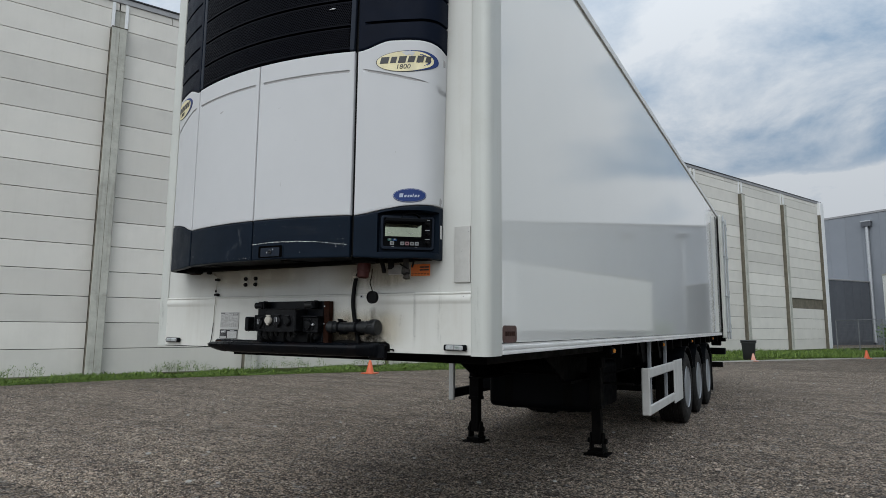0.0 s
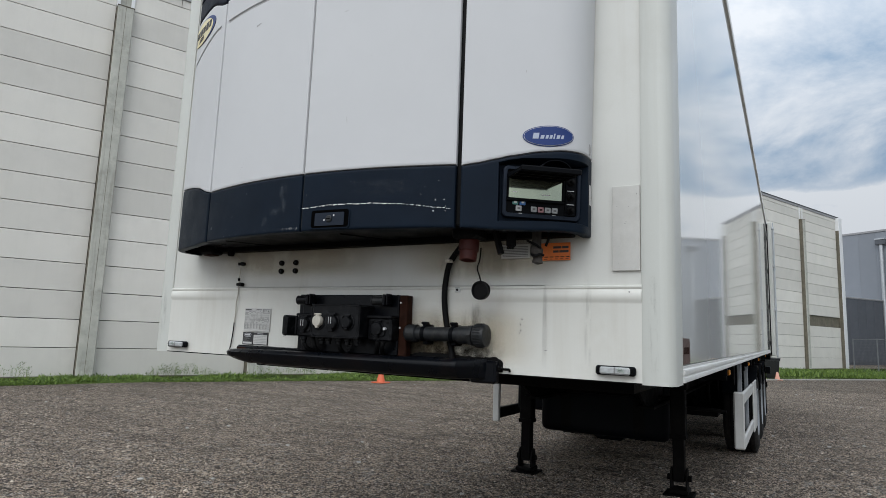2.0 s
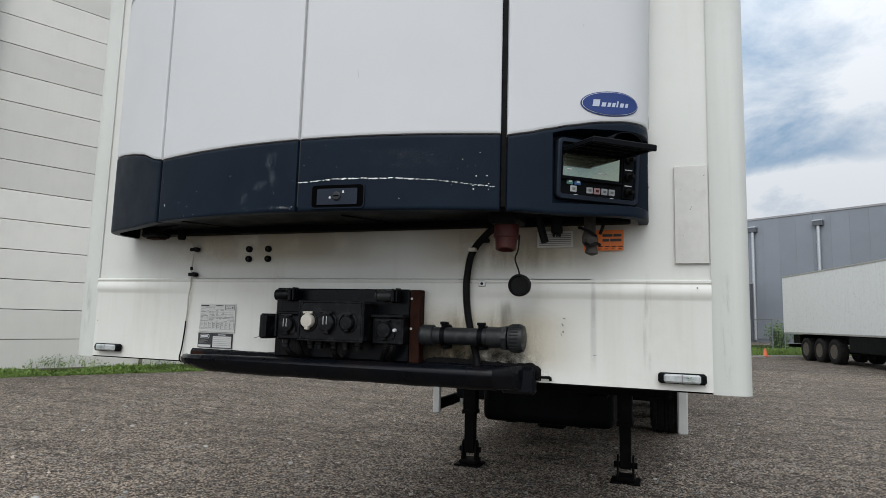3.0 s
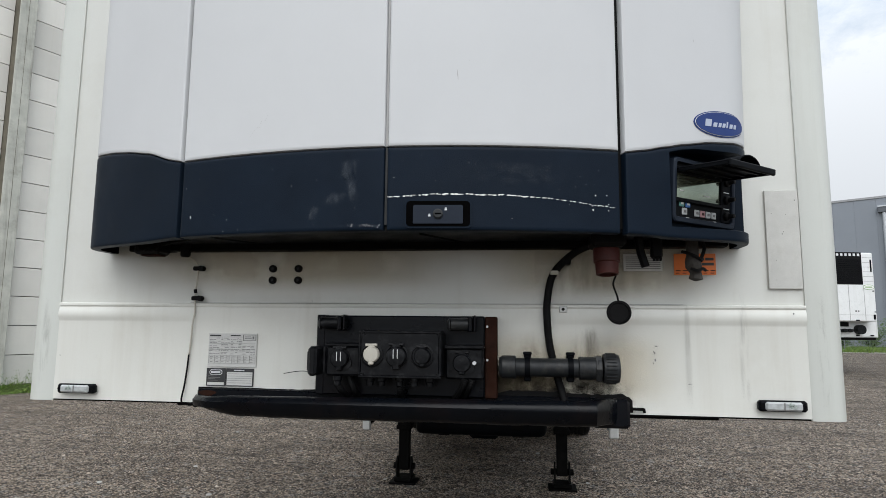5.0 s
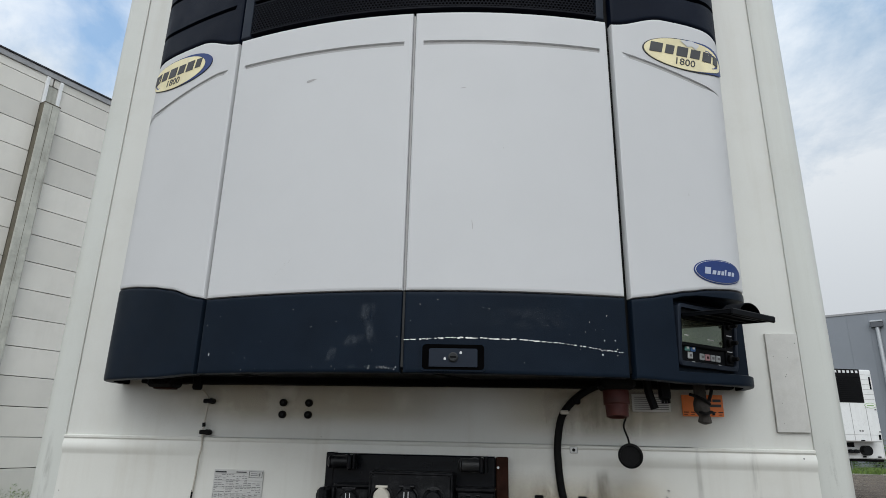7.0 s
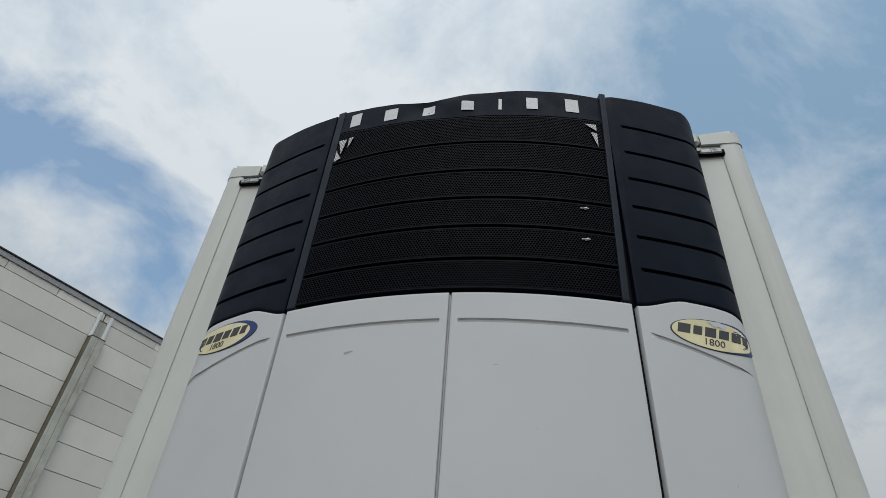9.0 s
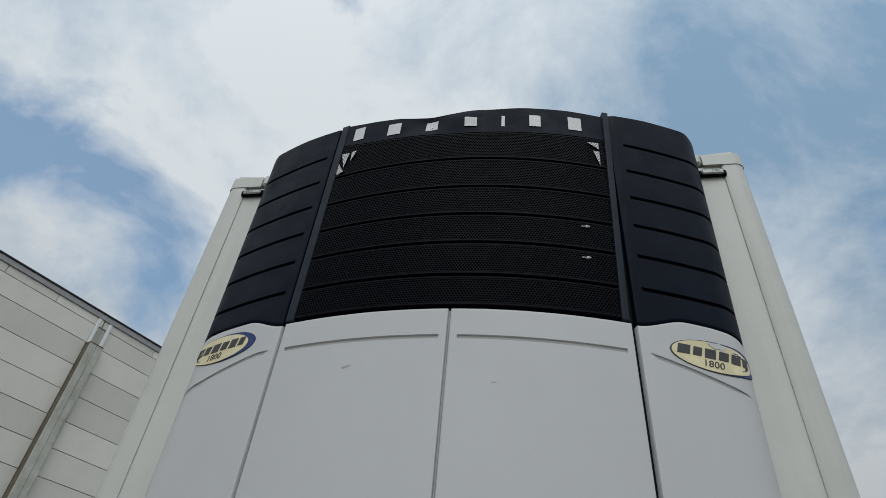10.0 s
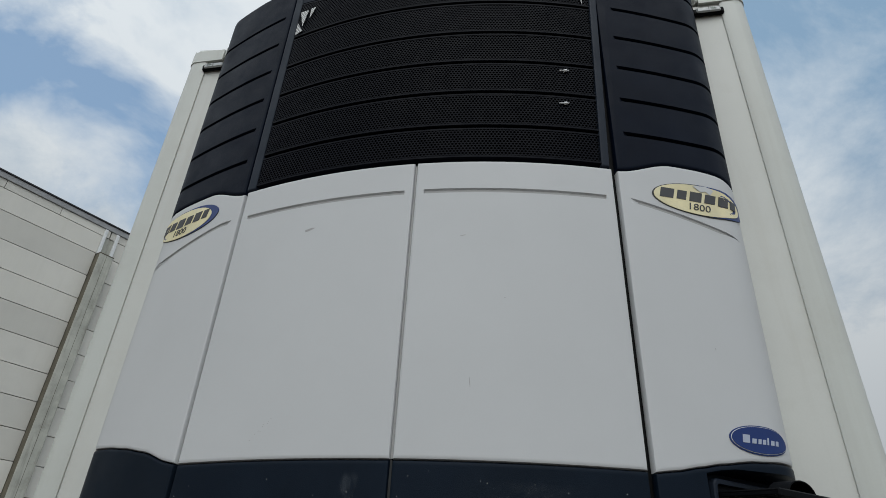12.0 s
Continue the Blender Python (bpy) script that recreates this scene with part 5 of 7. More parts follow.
bars(lab, M_FINEINK, [(-0.527, -0.482, 1.447, 1.4485), (-0.527, -0.482, 1.465, 1.4665), (-0.527, -0.5255, 1.4485, 1.465), (-0.4835, -0.482, 1.4485, 1.465), (-0.521, -0.50, 1.4585, 1.4605), (-0.521, -0.498, 1.453, 1.455), (-0.494, -0.489, 1.452, 1.461)])
lab = label_plate("maker_plate", -0.648, -0.581, 1.300, 1.357, M_INK, "black maker's plate with an outlined oval mark")
bars(lab, M_LABEL, [(-0.643, -0.586, 1.303, 1.312)])
for r0, mat, y in ((1.0, M_SILVER, -0.0068), (0.88, M_INK, -0.0078)):
    outline = rounded(-0.637 + 0.002 * (1 - r0) * 8, -0.593 - 0.002 * (1 - r0) * 8, 1.336 + 0.016 * (1 - r0), 1.3525 - 0.016 * (1 - r0), 0.007 * r0)
    part("oval_mark", prism(bmesh.new(), outline, "y", y, y + 0.002), mat, lab)
bars(lab, M_SILVER, [(-0.631, -0.599, 1.3415, 1.3475)], -0.0086)
bars(lab, M_FINEINK, [(-0.642, -0.612, 1.331, 1.3322), (-0.642, -0.60, 1.3265, 1.3277), (-0.642, -0.618, 1.322, 1.3232), (-0.642, -0.608, 1.3175, 1.3187)])
lab = label_plate("type_plate", -0.579, -0.486, 1.300, 1.357, M_INK, "black-framed white type plate")
bars(lab, M_LABEL, [(-0.576, -0.489, 1.303, 1.3455)])
bars(lab, M_SILVER, [(-0.552, -0.517, 1.3495, 1.3525)])
bars(lab, M_FINEINK, [(-0.574, -0.491, 1.3395 - 0.0072 * k, 1.3405 - 0.0072 * k) for k in range(5)], -0.0078)
lab = label_plate("warning_sticker", 0.838, 0.958, 1.660, 1.724, M_ORANGE, "orange warning sticker with dark print")
bars(lab, M_INK, [(0.895, 0.925, 1.703, 1.711), (0.928, 0.952, 1.703, 1.711), (0.895, 0.915, 1.688, 1.696), (0.918, 0.952, 1.688, 1.696)])
bars(lab, M_RED, [(0.842 + 0.02 * k, 0.856 + 0.02 * k, 1.671, 1.674) for k in range(6)] + [(0.842 + 0.02 * k, 0.852 + 0.02 * k, 1.664, 1.666) for k in range(6)])
lab = label_plate("paper_sticker", 0.69, 0.804, 1.672, 1.724, M_LABEL, "grey paper sticker with fine print")
bars(lab, M_GREYINK, [(0.696, 0.798, 1.678 + 0.006 * k, 1.680 + 0.006 * k) for k in range(7)])
# brown sticker on the side
bm = prism(bmesh.new(), rounded(0.172, 0.362, 1.306, 1.398, 0.022), "x", 1.300, 1.3045)
st = part("side_sticker", bm, M_BROWN, T, "faded brown rounded sticker")
for k in range(5):
    part("print_bar", new_box((1.3045, 0.205 + 0.027 * k, 1.342), (1.3055, 0.223 + 0.027 * k, 1.366)), M_RUST, st)


# ---------------------------------------------------------------- refrigeration unit
U = thing("refrigeration_unit", "white and dark navy refrigeration unit with bowed front and black grille", "cooling unit", (0, -0.1, 1.745))
CURVE_END, CORNER_R = 0.955, 0.135
TH0 = math.atan(0.5 * CURVE_END)
ARC_END = CURVE_END + CORNER_R * (math.pi / 2 - TH0)


def bow(u):
    """The unit's outline from above: the place, and the outward direction, u metres round from the middle."""
    s, a = (1 if u >= 0 else -1), abs(u)
    if a <= CURVE_END:
        x, y, th = a, -0.40 + 0.25 * a * a, math.atan(0.5 * a)
    elif a <= ARC_END:
        th = TH0 + (a - CURVE_END) / CORNER_R
        x = CURVE_END + CORNER_R * (math.sin(th) - math.sin(TH0))
        y = -0.40 + 0.25 * CURVE_END ** 2 + CORNER_R * (math.cos(TH0) - math.cos(th))
    else:
        th = math.pi / 2
        x = CURVE_END + CORNER_R * (1 - math.sin(TH0))
        y = -0.40 + 0.25 * CURVE_END ** 2 + CORNER_R * math.cos(TH0) + (a - ARC_END)
    return Vector((s * x, y, 0)), Vector((s * math.sin(th), -math.cos(th), 0))


U_SIDE = ARC_END + 0.055


def lean_seam(z):
    """How far the right-hand seam leans outwards above the doors."""
    return 0.030 * max(0.0, z - 2.90) / 1.1


def lean_right(u, z):
    """The right-hand columns widen towards the top."""
    w = min(1.0, max(0.0, (u - 0.66) / 0.40))
    return lean_seam(z) * (1 - w) + 0.020 * max(0.0, z - 1.95) * w


def on_bow(u, z, d=0.0):
    p, n = bow(u)
    return Vector((p.x + n.x * d + (lean_right(u, z) if u > 0.66 else 0.0), p.y + n.y * d, z))


def eased(a, c, steps, deep=0.03, soft=0.006):
    """Columns from a to c as (place, depth), rounded off at both ends."""
    s = 1 if c > a else -1
    head = [(a, -deep), (a, -soft), (a + s * soft * 0.3, -soft * 0.3), (a + s * soft, 0.0), (a + s * soft * 1.8, 0.0)]
    tail = [(2 * ((a + c) / 2) - u, d) for u, d in reversed(head)]
    mid = [(a + 1.8 * s * soft + (c - a - 3.6 * s * soft) * k / steps, 0.0) for k in range(1, steps)]
    return head + mid + tail


def curved(cols, rows, lean=None):
    """A bowed sheet. cols: (u, depth); rows: (height as a function of u, depth as a function of u)."""
    bm = bmesh.new()
    uv = bm.loops.layers.uv.new("UVMap")
    grid = []
    for zf, df in rows:
        grid.append([(bm.verts.new(on_bow(u, zf(u), min(d, df(u))) + Vector((lean(u, zf(u)) if lean else 0.0, 0, 0))), (u, zf(u))) for u, d in cols])
    for a, c in zip(grid, grid[1:]):
        for k in range(len(cols) - 1):
            q = (a[k], a[k + 1], c[k + 1], c[k])
            f = bm.faces.new([v for v, _ in q])
            for loop, (_, t) in zip(f.loops, q):
                loop[uv].uv = t
    return bm


def flat_z(z):
    return lambda u: z


def deep(d):
    return lambda u: d


def plain_rows(z0, z1, soft=0.006, back=0.03, steps=4):
    """Rows between two heights (numbers or functions of u), rounded off at both ends."""
    f0 = z0 if callable(z0) else flat_z(z0)
    f1 = z1 if callable(z1) else flat_z(z1)
    rows = [(f0, deep(-back)), (f0, deep(-soft)), (lambda u: f0(u) + soft * 0.3, deep(-soft * 0.3)), (lambda u: f0(u) + soft, deep(0)), (lambda u: f0(u) + soft * 1.8, deep(0))]
    for k in range(1, steps):
        rows.append((lambda u, k=k: f0(u) + 1.8 * soft + (f1(u) - f0(u) - 3.6 * soft) * k / steps, deep(0)))
    rows += [(lambda u: f1(u) - soft * 1.8, deep(0)), (lambda u: f1(u) - soft, deep(0)), (lambda u: f1(u) - soft * 0.3, deep(-soft * 0.3)), (f1, deep(-soft)), (f1, deep(-back))]
    return rows


def with_groove(rows, zg, half, depth, inside):
    """Adds a rounded groove along the height zg(u), where inside(u) holds."""
    def d(v):
        return lambda u: -v if inside(u) else 0.0
    g = [(lambda u: zg(u) - half * 1.6, deep(0)), (lambda u: zg(u) - half, deep(0)), (lambda u: zg(u) - half * 0.6, d(depth)), (lambda u: zg(u) + half * 0.6, d(depth)), (lambda u: zg(u) + half, deep(0)), (lambda u: zg(u) + half * 1.6, deep(0))]
    mid = sum(zf(0.8) < zg(0.8) for zf, _ in rows)
    return rows[:mid] + g + rows[mid:]


def wave(a, lo, hi):
    """A soft step from lo at the inner edge to hi past it."""
    def f(u):
        t = min(1, max(0, (abs(u) - a) / 0.17))
        return lo + (hi - lo) * t * t * (3 - 2 * t)
    return f


def along(table, u):
    """Straight interpolation in a short table of (u, value)."""
    if u <= table[0][0]:
        return table[0][1]
    for (a, p), (c, q) in zip(table, table[1:]):
        if u <= c:
            t = (u - a) / (c - a)
            t = t * t * (3 - 2 * t) * 0.5 + t * 0.5
            return p + (q - p) * t
    return table[-1][1]


SEAM_L, SEAM_M, SEAM_R = -0.590, 0.034, 0.650
# dark housing behind the panels
core = [(u, -0.032) for u in np.linspace(-U_SIDE, U_SIDE, 61)]
hollow = (lambda u: -0.10 if u > 0.74 else -0.032)
part("housing", curved(core, [(flat_z(1.77), hollow), (flat_z(1.995), hollow), (flat_z(1.997), deep(-0.032)), (flat_z(2.5), deep(-0.032)), (flat_z(3.985), deep(-0.032))]), M_BLACKP, U)


def lid(z0, z1, inset, mat, name, label="", left=-U_SIDE):
    pts = [on_bow(u, 0, -inset) for u in np.linspace(left, U_SIDE, 61)]
    if left > -U_SIDE:
        pts.insert(0, Vector((pts[0].x, 0, 0)))
    bm = prism(bmesh.new(), [(p.x, min(p.y, -0.002)) for p in pts], "z", z0, z1)
    return part(name, bm, mat, U, label)


lid(1.760, 1.771, 0.034, M_BLACKP, "base_plate", "black underside of the unit", -0.84)
lid(3.94, 3.975, 0.034, M_BLACKP, "top_plate", "black top of the unit")

# the controller's plane, turned towards the side
PANEL_X, PANEL_OUT = Vector((0.766, 0.643, 0)), Vector((0.643, -0.766, 0))
PANEL_AT = Vector((0.901, -0.1405, 1.877))
POCKET_A, POCKET_B = 0.781, 1.118


def sunk(u):
    """How far the corner is pushed in to reach the controller's plane."""
    if not POCKET_A < u < POCKET_B:
        return 0.0
    p, n = bow(u)
    gap = (Vector((p.x, p.y, 0)) - Vector((PANEL_AT.x, PANEL_AT.y, 0))).dot(PANEL_OUT) + 0.026
    return -max(0.004, gap / n.dot(PANEL_OUT))


# white doors, dark band below them
GAP = 0.004
doors = {}
for name, a, c in (("door_left", SEAM_L + GAP, SEAM_M - GAP), ("door_right", SEAM_M + GAP, SEAM_R - 0.009)):
    g0, g1 = (a + 0.028, c - 0.028)
    rows = with_groove(plain_rows(1.968, 2.876), flat_z(2.763), 0.008, 0.006, lambda u, g0=g0, g1=g1: g0 <= u <= g1)
    cols = eased(a, c, 16)
    cols = sorted(cols + [(g0 - 0.002, 0.0), (g0, 0.0), (g1, 0.0), (g1 + 0.002, 0.0)], key=lambda q: q[0])
    # keep the rounded ends in order
    head = [q for q in eased(a, c, 16)[:5]]; tail = eased(a, c, 16)[-5:]
    cols = head + [q for q in cols if a + 0.0115 < q[0] < c - 0.0115] + tail
    d = part("door_panel", curved(cols, rows), M_COWL, U, "white moulded door panel")
    doors[name] = d
    part("groove", curved([(g0 + (g1 - g0) * k / 12, 0.0) for k in range(13)], [(flat_z(2.7582), deep(-0.0052)), (flat_z(2.7678), deep(-0.0052))]), M_GROOVE, d, "grey groove")
    doors[name + "_band"] = part("band_panel", curved(eased(a, c, 16), plain_rows(1.745, 1.965)), M_BAND, U, "scratched dark navy lower band")
for s in (-1, 1):
    inner = 0.598 if s < 0 else 0.658
    lo_edge = (lambda u: along([(0.598, 1.968), (0.63, 1.974), (0.74, 2.009), (0.83, 2.025), (0.916, 2.035), (1.05, 2.042)], abs(u))) if s < 0 else (lambda u: along([(0.65, 1.962), (0.71, 1.971), (0.773, 1.985), (0.822, 1.996), (0.908, 2.010), (0.982, 2.015), (1.08, 2.018)], u))
    hi_edge = wave(inner, 2.872, 2.922)

    def hi_drop(u, hi_edge=hi_edge):
        return hi_edge(u) - 0.35 * max(0, abs(u) - 0.9) ** 1.5
    zg = (lambda u: 2.765 - 0.115 * min(1, max(0, (abs(u) - 0.67) / 0.42)) ** 1.15)
    cols = eased(s * inner, s * U_SIDE, 26)
    ga = inner + 0.045
    rows = with_groove(plain_rows(lambda u, f=lo_edge: f(u) + 0.002, hi_drop), zg, 0.008, 0.006, lambda u, ga=ga: abs(u) >= ga)
    col = part("column_panel", curved(cols, rows), M_COWL, U, "white moulded side column")
    part("groove", curved([(s * (ga + 0.006 + (U_SIDE - 0.01 - ga) * k / 18), 0.0) for k in range(19)], [(lambda u: zg(u) - 0.0048, deep(-0.0042)), (lambda u: zg(u) + 0.0048, deep(-0.0042))]), M_GROOVE, col, "grey groove")
    bz = wave(inner, 1.745, 1.738)
    if s < 0:
        part("band_corner", curved(cols, plain_rows(bz, lambda u, f=lo_edge: f(u) - 0.001)), M_BAND, U, "dark navy wrap-around corner")
    else:
        # the right-hand corner has a pocket for the controller
        top_ = (lambda u, f=lo_edge: f(u) - 0.001)
        rows = plain_rows(bz, top_, steps=1)
        edge_ = (lambda u: -0.003 if POCKET_A < u < POCKET_B else 0.0)
        pocket = [(flat_z(1.768), deep(0)), (flat_z(1.770), edge_), (flat_z(1.773), sunk), (flat_z(1.85), sunk), (flat_z(1.92), sunk),
                  (lambda u, f=top_: min(1.984, f(u) - 0.0145), sunk), (lambda u, f=top_: min(1.987, f(u) - 0.0125), edge_), (lambda u, f=top_: min(1.989, f(u) - 0.011), deep(0))]
        half = len(rows) // 2
        cc = sorted(cols[5:-5] + [(POCKET_A - 0.001, 0.0), (POCKET_A + 0.003, 0.0), (POCKET_B - 0.004, 0.0), (POCKET_B + 0.001, 0.0)], key=lambda q: q[0])
        part("band_corner", curved(cols[:5] + cc + cols[-5:], rows[:half] + pocket + rows[half:]), M_BAND, U, "dark navy wrap-around corner with a pocket")
    # ribbed black upper column
    rows = plain_rows(lambda u, f=hi_drop: f(u) + 0.006, lambda u: 4.012 + 0.016 * min(1, (abs(u) - 0.6) / 0.2) - 0.9 * max(0, abs(u) - 0.985) ** 1.3, steps=1)
    for z in (3.03, 3.183, 3.337, 3.492, 3.65, 3.815):
        rows = with_groove(rows, flat_z(z), 0.0085, 0.014, lambda u, g=inner + 0.042: abs(u) >= g)
        rows.sort(key=lambda r: r[0](0.8))
    upper = part("louvre_column", curved(eased(s * inner, s * U_SIDE, 26), rows), M_LOUVRE, U, "ribbed dark upper column")
    # strips in the grooves, coloured black as the slots' inner shade
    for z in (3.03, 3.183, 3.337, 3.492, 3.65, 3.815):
        part("slot", curved([(s * (inner + 0.058 + (U_SIDE - 0.066 - inner) * k / 18), 0.0) for k in range(19)], [(flat_z(z - 0.0058), deep(-0.0105)), (flat_z(z + 0.0058), deep(-0.0105))]), M_DEEP_SHADE, upper, "near-black strip painted for the shade in a slot")

# light seam strip between the left column and the left door
part("seam_strip", curved([(SEAM_L - 0.004 + 0.001 * k, 0) for k in range(5)], [(flat_z(1.97), deep(-0.012)), (flat_z(2.87), deep(-0.012))]), M_GROOVE, U)
part("seam_strip", curved([(SEAM_M - 0.003 + 0.0015 * k, 0) for k in range(5)], [(flat_z(1.97), deep(-0.009)), (flat_z(2.87), deep(-0.009))]), M_GROOVE, U, "grey rubber seam between the doors")
part("seam_strip", curved([(SEAM_M - 0.003 + 0.0015 * k, 0) for k in range(5)], [(flat_z(1.76), deep(-0.009)), (flat_z(1.966), deep(-0.009))]), M_GREYP, U)

TOP = [(-0.58, 4.030), (-0.43, 4.008), (-0.31, 3.992), (-0.2, 3.972), (-0.13, 3.964), (-0.03, 3.968), (0.09, 3.989), (0.30, 4.013), (0.48, 4.019), (0.66, 4.014)]
LOW = [(-0.57, 3.868), (-0.40, 3.838), (-0.23, 3.829), (-0.02, 3.815), (0.30, 3.821), (0.62, 3.832)]


# grille: uprights, perforated bands with slots between them, header with raised blocks
GL, GR = -0.553, 0.608
for a, c in ((SEAM_L - 0.002, GL - 0.002), (GR + 0.002, SEAM_R - 0.014)):
    part("grille_upright", curved(eased(a, c, 2, soft=0.004), plain_rows(2.884, 4.026, soft=0.004), (lambda u, z: lean_seam(z)) if a > 0 else None), M_UPRIGHT, U, "dark grille upright")
slots = [2.886, 3.022, 3.176, 3.322, 3.475, 3.645, 3.818]


PITCH = 0.0113


def net(z0, z1f):
    """A sheet of hexagonal meshes between a height and a line of heights."""
    verts, faces = [], []
    ring = [(math.cos(radians(30 + 60 * k)), math.sin(radians(30 + 60 * k))) for k in range(6)]
    R, r = PITCH / math.sqrt(3), PITCH * 0.40
    j = 0
    while z0 + 0.008 + j * PITCH * 0.866 < 3.9:
        z = z0 + 0.008 + j * PITCH * 0.866
        u = GL + 0.004 + (PITCH / 2 if j % 2 else 0)
        while u < GR - 0.003 + lean_seam(z):
            if z < z1f(u) - 0.006:
                base = len(verts)
                for rad, d in ((R, -0.0015), (r, -0.0015), (r, -0.0045)):
                    verts += [on_bow(u + rad * a, z + rad * c, d) for a, c in ring]
                for k in range(6):
                    q = (k + 1) % 6
                    faces.append((base + k, base + q, base + 6 + q, base + 6 + k))
                    faces.append((base + 6 + k, base + 6 + q, base + 12 + q, base + 12 + k))
            u += PITCH
        j += 1
    me = bpy.data.meshes.new("perforated_band")
    me.from_pydata([v - BASE[U.name] for v in verts], [], faces)
    me.materials.append(M_NET)
    ob = new("perforated_band", me)
    ob.parent = U
    BASE[ob.name] = BASE[U.name]
    return tagged(ob, "black perforated grille sheet")


for i, (z0, z1) in enumerate(zip(slots, slots[1:])):
    last = i == len(slots) - 2
    lo_ = flat_z(z0 + 0.006)
    hi_ = (lambda u: along(LOW, u) - 0.002) if last else flat_z(z1 - 0.006)
    band = net(z0 + 0.006, hi_)
    for f, s in ((lo_, 1), (hi_, -1)):
        rows = [(f, deep(-0.02)), (f, deep(-0.003)), (lambda u, f=f, s=s: f(u) + s * 0.0015, deep(-0.0006)), (lambda u, f=f, s=s: f(u) + s * 0.008, deep(-0.0006)), (lambda u, f=f, s=s: f(u) + s * 0.0085, deep(-0.004))]
        part("band_rim", curved([(GL + (GR + lean_seam(z1) - GL) * k / 30, 0.0) for k in range(31)], rows), M_NET, band)
# sheet and strips behind the meshes: unlit depth painted as black
part("grille_backing", curved([(GL + (GR + 0.03 - GL) * k / 20, 0) for k in range(21)], [(flat_z(2.887), deep(-0.022)), (flat_z(3.4), deep(-0.022)), (flat_z(3.84), deep(-0.022))]), M_DEEP_SHADE, U, "near-black sheet painted for the shade behind the grille")
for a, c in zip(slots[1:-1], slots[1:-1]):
    part("slot_strip", curved([(GL + (GR + lean_seam(a) - GL) * k / 18, 0) for k in range(19)], [(flat_z(a - 0.008), deep(-0.016)), (flat_z(a + 0.008), deep(-0.016))]), M_DEEP_SHADE, U)


def header_at(t, du=0.0):
    return lambda u: along(LOW, u) + (along(TOP, u) - along(LOW, u)) * t


def crease(f):
    return lambda u: f * 0.020 * math.exp(-((u + 0.06) / 0.16) ** 2) * math.sin(14 * u + 1.0) - 0.004


head_rows = [(header_at(0.0), deep(-0.02)), (header_at(0.02), deep(-0.002)), (header_at(0.3), crease(0.5)), (header_at(0.55), crease(1.0)), (header_at(0.8), crease(0.8)), (header_at(0.94), crease(0.4)), (header_at(1.0), deep(-0.016)), (header_at(0.97), deep(-0.09))]
header = part("header_panel", curved([(GL - 0.002 + (GR + 0.026 - GL + 0.004) * k / 60, 0.05) for k in range(61)], head_rows), M_LOUVRE, U, "dented dark header panel")
for u, w, zc, h in ((-0.484, 0.066, 3.938, 0.050), (-0.304, 0.078, 3.912, 0.044), (-0.125, 0.070, 3.900, 0.036), (0.054, 0.068, 3.893, 0.032), (0.197, 0.018, 3.905, 0.042), (0.337, 0.062, 3.917, 0.044), (0.511, 0.072, 3.924, 0.050)):
    w *= 0.8
    cols = [(u - w / 2 + w * j / 4, 0.05) for j in range(5)]

    def at_row(z):
        def f(u):
            t = (z - along(LOW, u)) / (along(TOP, u) - along(LOW, u))
            return crease(1.0 if 0.4 < t < 0.75 else 0.55)(u) + 0.003
        return f
    zc, h = zc - 0.008, h * 0.88
    rows = [(flat_z(z), at_row(z)) for z in (zc - h, zc - h * 0.4, zc + h * 0.4, zc + h)]
    part("header_block", curved(cols, rows), M_SILVER, header, "pale grey brand mark reduced to a plain block")
# torn corners of the top sheet
for pts in ([(-0.545, 3.800), (-0.520, 3.700), (-0.505, 3.795)], [(-0.548, 3.735), (-0.515, 3.672), (-0.548, 3.66)], [(-0.495, 3.798), (-0.470, 3.80), (-0.492, 3.735)],
            [(0.555, 3.795), (0.604, 3.80), (0.604, 3.758)], [(0.578, 3.745), (0.604, 3.742), (0.602, 3.655)]):
    bm = bmesh.new()
    uvl = bm.loops.layers.uv.new("UVMap")
    f = bm.faces.new([bm.verts.new(on_bow(u, z, 0.004)) for u, z in pts])
    for loop, t in zip(f.loops, pts):
        loop[uvl].uv = t
    part("torn_gap", bm, M_TORN, U, "bright gap where the grille sheet is torn")
for u, z in ((0.515, 3.287), (0.508, 3.132)):
    bm = bmesh.new()
    for du, w, h in ((0, 0.016, 0.003), (0.004, 0.005, 0.007)):
        p, n = bow(u + du)
        rod(bm, on_bow(u + du - w, z, 0.003), on_bow(u + du + w, z + 0.003, 0.003), h * 0.8, 6)
    part("grille_clip", bm, M_SILVER, U, "small bright clip")

# black gap right of the right door runs full height
part("gap_strip", curved([(SEAM_R - 0.006 + 0.004 * k, 0) for k in range(5)], [(flat_z(1.76), deep(-0.026)), (flat_z(2.9), deep(-0.026)), (flat_z(3.99), deep(-0.026))], lambda u, z: lean_seam(z)), M_RUBBER, U)


def stand(u, z, d=0.0):
    """Frame that stands on the bow at u: x along it, y into it, z up."""
    p, n = bow(u)
    o = on_bow(u, z, d)
    t = Vector((-n.y, n.x, 0))
    return Matrix(((t.x, -n.x, 0, o.x), (t.y, -n.y, 0, o.y), (0, 0, 1, o.z), (0, 0, 0, 1)))


# recessed latch in the right door's band
m = stand(0.174, 1.788)
def flat_block(outline, y0, y1, m):
    bm = prism(bmesh.new(), outline, "y", y0, y1)
    bm.transform(m)
    return bm


latch = part("latch", flat_block(rounded(-0.088, 0.084, -0.038, 0.036, 0.012), -0.0022, 0.004, m), M_BAND, U, "recessed black door latch with a lock")
